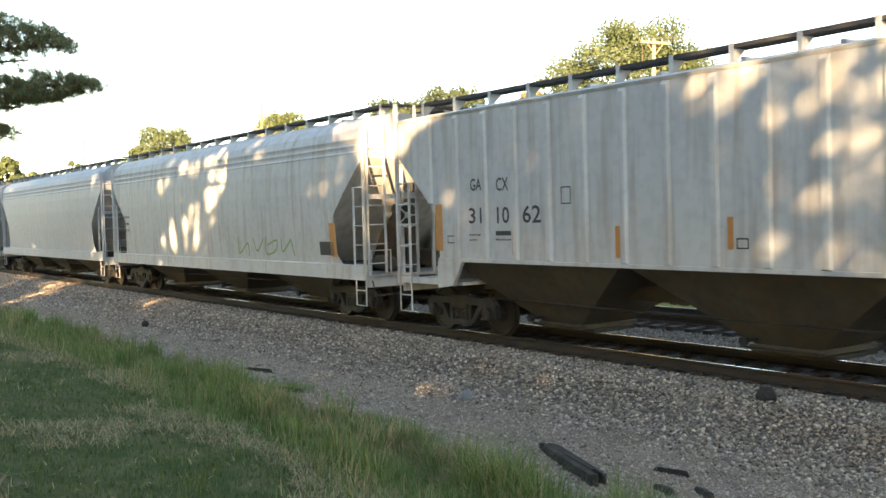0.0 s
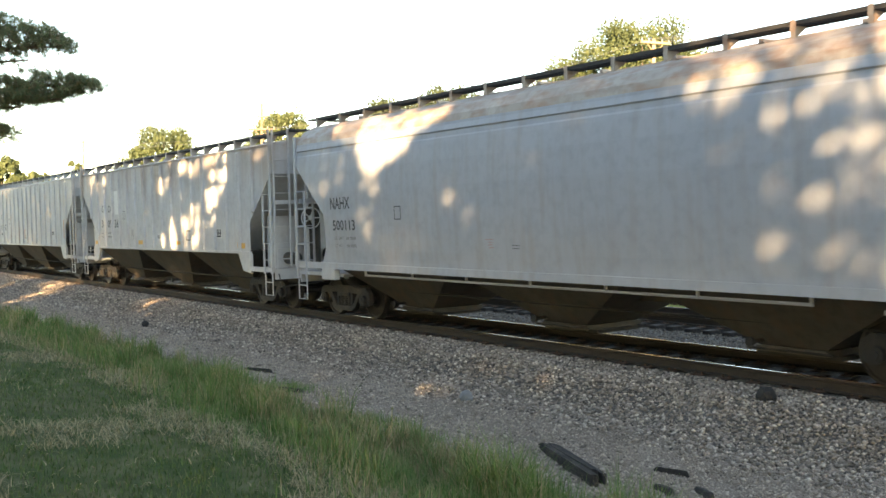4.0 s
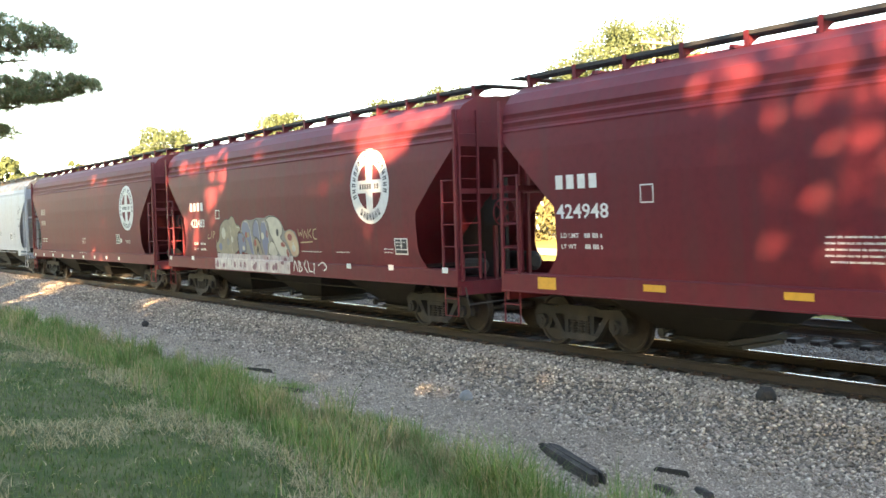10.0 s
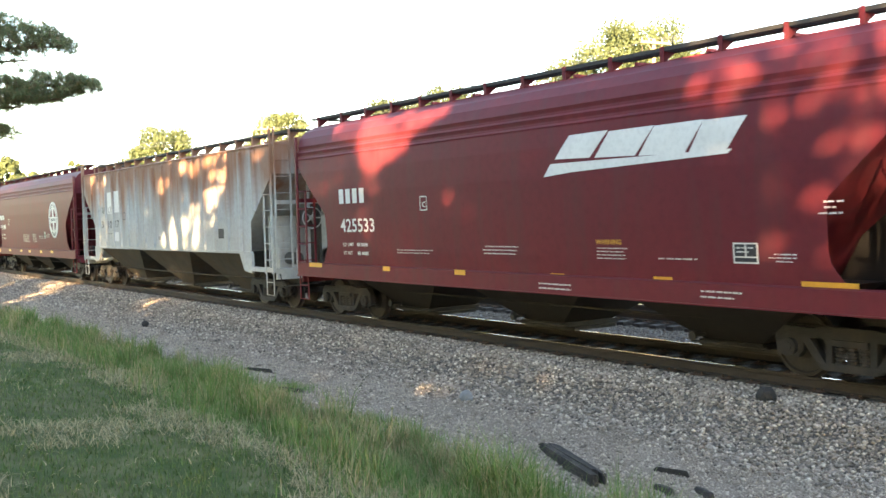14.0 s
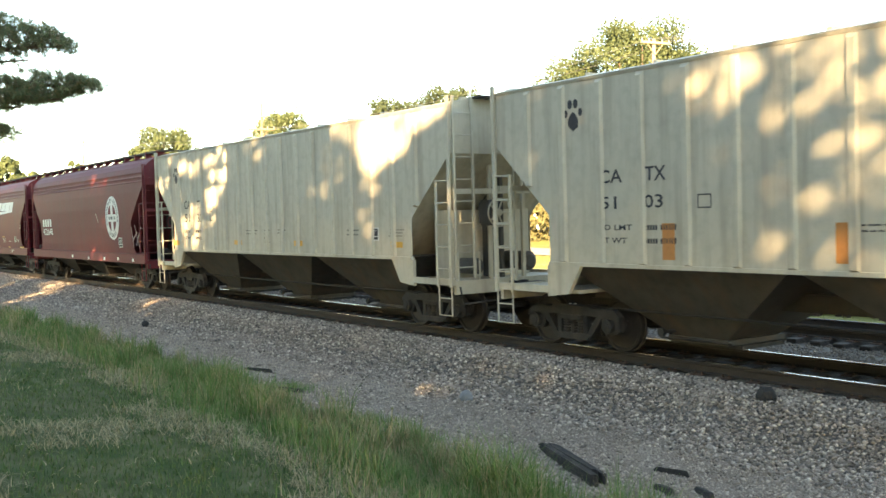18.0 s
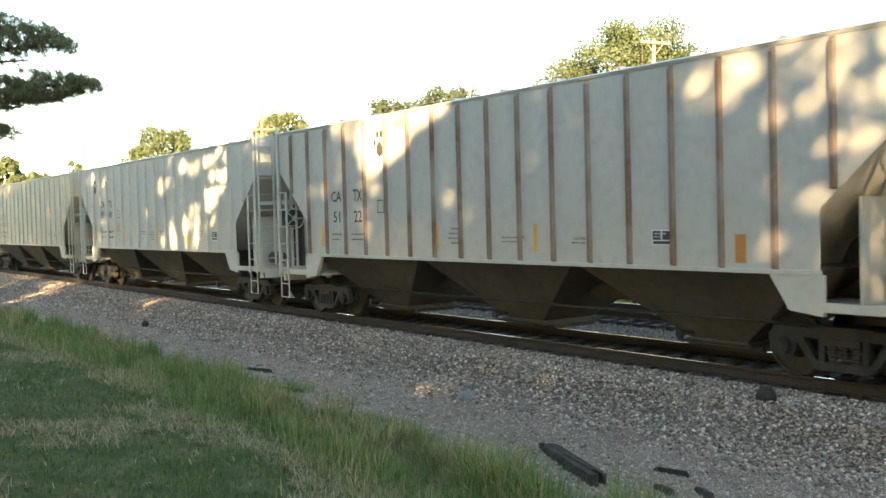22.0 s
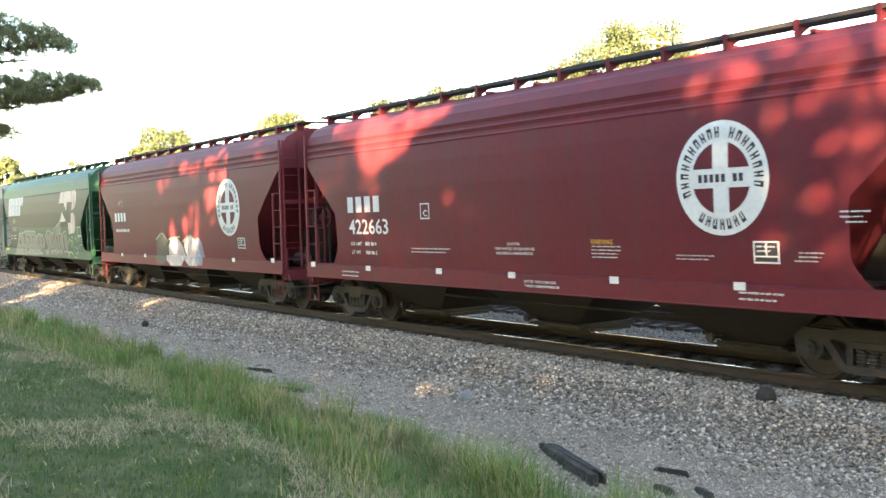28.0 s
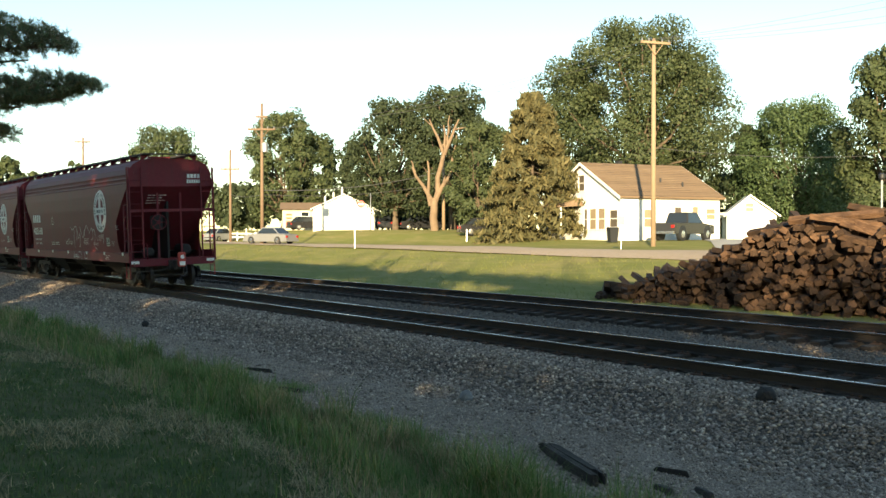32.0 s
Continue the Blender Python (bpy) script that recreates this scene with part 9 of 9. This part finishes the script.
def bin_and_posts():
    root = empty("wheeled_bin", heading(68, 1084, 15), "dark wheeled rubbish bin beside the house", "bin")
    bm = bmesh.new()
    hull8(bm, [(-0.25, -0.25, 0.05), (0.25, -0.25, 0.05), (0.25, 0.25, 0.05), (-0.25, 0.25, 0.05)], [(-0.32, -0.32, 0.95), (0.32, -0.32, 0.95), (0.32, 0.32, 0.95), (-0.32, 0.32, 0.95)])
    part("body", fix_normals(bm), M_DARK, root)
    bm = bmesh.new()
    box(bm, -0.35, 0.35, -0.36, 0.36, 0.95, 1.05)
    bmesh.ops.bevel(bm, geom=bm.edges[:], offset=0.04, segments=2, affect="EDGES")
    part("lid", bm, M_DARK, root)
    mail = empty("street_marker", heading(56, 1099, 0), "thin grey marker post with a small plate", "marker post")
    bm = bmesh.new()
    box(bm, -0.03, 0.03, -0.02, 0.02, -0.2, 1.7)
    part("post", bm, M_METAL, mail)
    bm = bmesh.new()
    box(bm, -0.2, 0.2, -0.04, -0.02, 1.35, 1.85)
    part("plate", bm, M_CONCRETE, mail)
    post = empty("post", heading(80, 826, 0), "short pale post by the street", "post")
    bm = bmesh.new()
    box(bm, -0.06, 0.06, -0.06, 0.06, -0.2, 0.95)
    part("shaft", bm, M_TRIM, post)
    lamp = empty("lamp_post", heading(44, 1560, 0), "slim lamp post behind the pile of ties", "lamp post")
    bm = bmesh.new()
    tube(bm, (0, 0, -0.4), (0, 0, 3.3), 0.045, 10)
    part("shaft", bm, M_METAL, lamp)
    bm = bmesh.new()
    disc_stack(bm, [(3.25, 0.05), (3.35, 0.14), (3.5, 0.15), (3.58, 0.05)], 12, "z")
    part("lantern", bm, M_DARK, lamp)


bin_and_posts()


def fence_row():
    root = empty("fence", heading(112, 388, 6), "low pale fence with posts along a yard", "fence")
    for k in range(8):
        bm = bmesh.new()
        box(bm, k * 1.0 - 0.07, k * 1.0 + 0.07, -0.07, 0.07, -0.2, 1.1 if k % 3 else 1.5)
        part("post", bm, M_TRIM, root)
    for z in (0.45, 0.85):
        bm = bmesh.new()
        box(bm, 0, 7, -0.03, 0.03, z, z + 0.14)
        part("rail", bm, M_TRIM, root)
    white = empty("white_fence", heading(84, 1500, 4), "white panel fence behind the pile of ties", "fence")
    for k in range(9):
        bm = bmesh.new()
        box(bm, k * 0.9, k * 0.9 + 0.86, -0.03, 0.03, -0.2, 2.0)
        part("panel", bm, M_TRIM, white)


fence_row()


# ---- the pile of old ties ----
def pile_height(x):
    tab = [(-26.2, -0.4), (-25.9, -0.24), (-23.7, 0.42), (-22.5, 0.78), (-21.0, 1.12), (-20.2, 1.55), (-19.3, 2.0), (-18.2, 2.25), (-17.0, 2.38), (-15.9, 2.52), (-15.3, 2.5), (-14.5, 2.2), (-12.5, 2.05), (-10.5, 1.8), (-8.5, 1.1), (-7.0, 0.2)]
    return interp(tab, x)


def tie_pile():
    root = empty("tie_pile", pose(0, 0, 0), "heap of old brown timber ties beside the track", "timber pile")
    r = random.Random(91)
    meshes = []
    for k in range(6):
        bm = bmesh.new()
        a, b, l = r.uniform(0.094, 0.114), r.uniform(0.074, 0.092), r.uniform(1.1, 1.32)
        box(bm, -a, a, -l, l, -b, b)
        bmesh.ops.bevel(bm, geom=bm.edges[:], offset=0.014, segments=1, affect="EDGES")
        for v in bm.verts:
            v.co += Vector((r.uniform(-1, 1), r.uniform(-2, 2), r.uniform(-1, 1))) * 0.009
        me = bpy.data.meshes.new("old_tie")
        bm.to_mesh(me)
        bm.free()
        me.materials.append(M_OLDTIE)
        meshes.append(me)
    spots = []
    z, row = -0.30, 0
    while z < 2.8:
        x = -26.2 + 0.13 * (row % 2)
        while x < -7:
            if -17.6 < x and z > 1.45 and r.random() < 0.75:
                x += 0.205
                continue
            if z < pile_height(x) + r.uniform(-0.1, 0.06):
                spots.append((x + r.uniform(-0.05, 0.05), 11.75 + 0.5 * (z + 0.3) + r.uniform(-0.22, 0.22), z + r.uniform(-0.06, 0.06)))
            x += 0.205
        z += 0.165
        row += 1
    # a second layer behind, and ties lying across the top
    for k in range(70):
        x = r.uniform(-20.5, -8.5)
        spots.append((x, 13.4 + r.uniform(0, 2.0), pile_height(x) + r.uniform(-0.25, 0.05)))
    tops = []
    for k in range(22):
        x = -20.6 + 12.0 * k / 21 + r.uniform(-0.2, 0.2)
        tops.append((x, 12.9 + r.uniform(-0.5, 1.4), pile_height(x) + r.uniform(-0.12, 0.05)))
    # long ties slid down along the crest
    for k in range(24):
        x = -18.6 + 10.0 * k / 23 + r.uniform(-0.3, 0.3)
        low = r.choice((0.0, 0.25, 0.5, 0.75))
        tops.append((x, 12.75 - 0.75 * low + r.uniform(-0.12, 0.12), pile_height(x) - low + r.uniform(-0.06, 0.06)))
    near = sorted(spots, key=lambda s: (s[0] < -20.5, r.random()))
    for x, y, z in tops:
        t = new("old_tie", meshes[r.randrange(6)])
        t.parent = root
        t.matrix_basis = pose(x, y, z, r.gauss(0, 5), r.gauss(0, 16), r.gauss(-72, 9)) @ Matrix.Rotation(math.atan2(pile_height(x + 0.6) - pile_height(x - 0.6), 1.2), 4, "X")
    joined = bmesh.new()
    for i, (x, y, z) in enumerate(near):
        top = z > pile_height(x) - 0.35
        turn = math.degrees(math.atan2(-x, y + 12.0)) + (r.gauss(0, 11) if not (top and r.random() < 0.15) else r.uniform(-30, 60))
        m = pose(x, y, z, r.gauss(0, 8), r.choice((r.gauss(0, 12), r.uniform(-45, 45), r.uniform(-45, 45))), turn)
        if i < 265:
            t = new("old_tie", meshes[r.randrange(6)])
            t.parent = root
            t.matrix_basis = m
        else:
            start = len(joined.verts)
            joined.from_mesh(meshes[r.randrange(6)])
            joined.verts.ensure_lookup_table()
            for v in joined.verts[start:]:
                v.co = m @ v.co
    tagged(part("old_ties", joined, M_OLDTIE, root), kind="stuff")
    # the packed heart of the heap
    bm = bmesh.new()
    xs2 = [-26 + 1.0 * k for k in range(20)]
    for a, b in zip(xs2, xs2[1:]):
        ha, hb = max(-0.25, pile_height(a) - 0.35), max(-0.25, pile_height(b) - 0.35)
        hull8(bm, [(a, 11.2, -0.6), (b, 11.2, -0.6), (b, 15.4, 0.2), (a, 15.4, 0.2)], [(a, 11.4 + 0.5 * (ha + 0.4), ha), (b, 11.4 + 0.5 * (hb + 0.4), hb), (b, 15.2, hb), (a, 15.2, ha)])
    tagged(part("heap_core", fix_normals(bm), M_OLDTIE, root), kind="stuff")


tie_pile()


# ---- what moves ----
def motions():
    for wagon, mid in TRAIN:
        rows = []
        for k in range(17):
            t = 2.0 * k
            rows.append((t, pose(mid - travelled(t), 0, 0.025, CANT)))
        walk(wagon, rows)
    # the wheels roll; all axles turn alike, so they share the keys of the first pair
    first = {}
    for w, s in WHEELSETS:
        if s not in first:
            rows = [(f / FPS, pose(s * HALF_BASE, 0, WHEEL_R) @ Matrix.Rotation(-travelled(f / FPS) / WHEEL_R, 4, "Y")) for f in range(0, int(32 * FPS) + 1)]
            walk(w, rows)
            first[s] = w
        else:
            w.rotation_mode = "QUATERNION"
            w.animation_data_create()
            w.animation_data.action = first[s].animation_data.action
            w.animation_data.action_slot = first[s].animation_data.action_slot


motions()
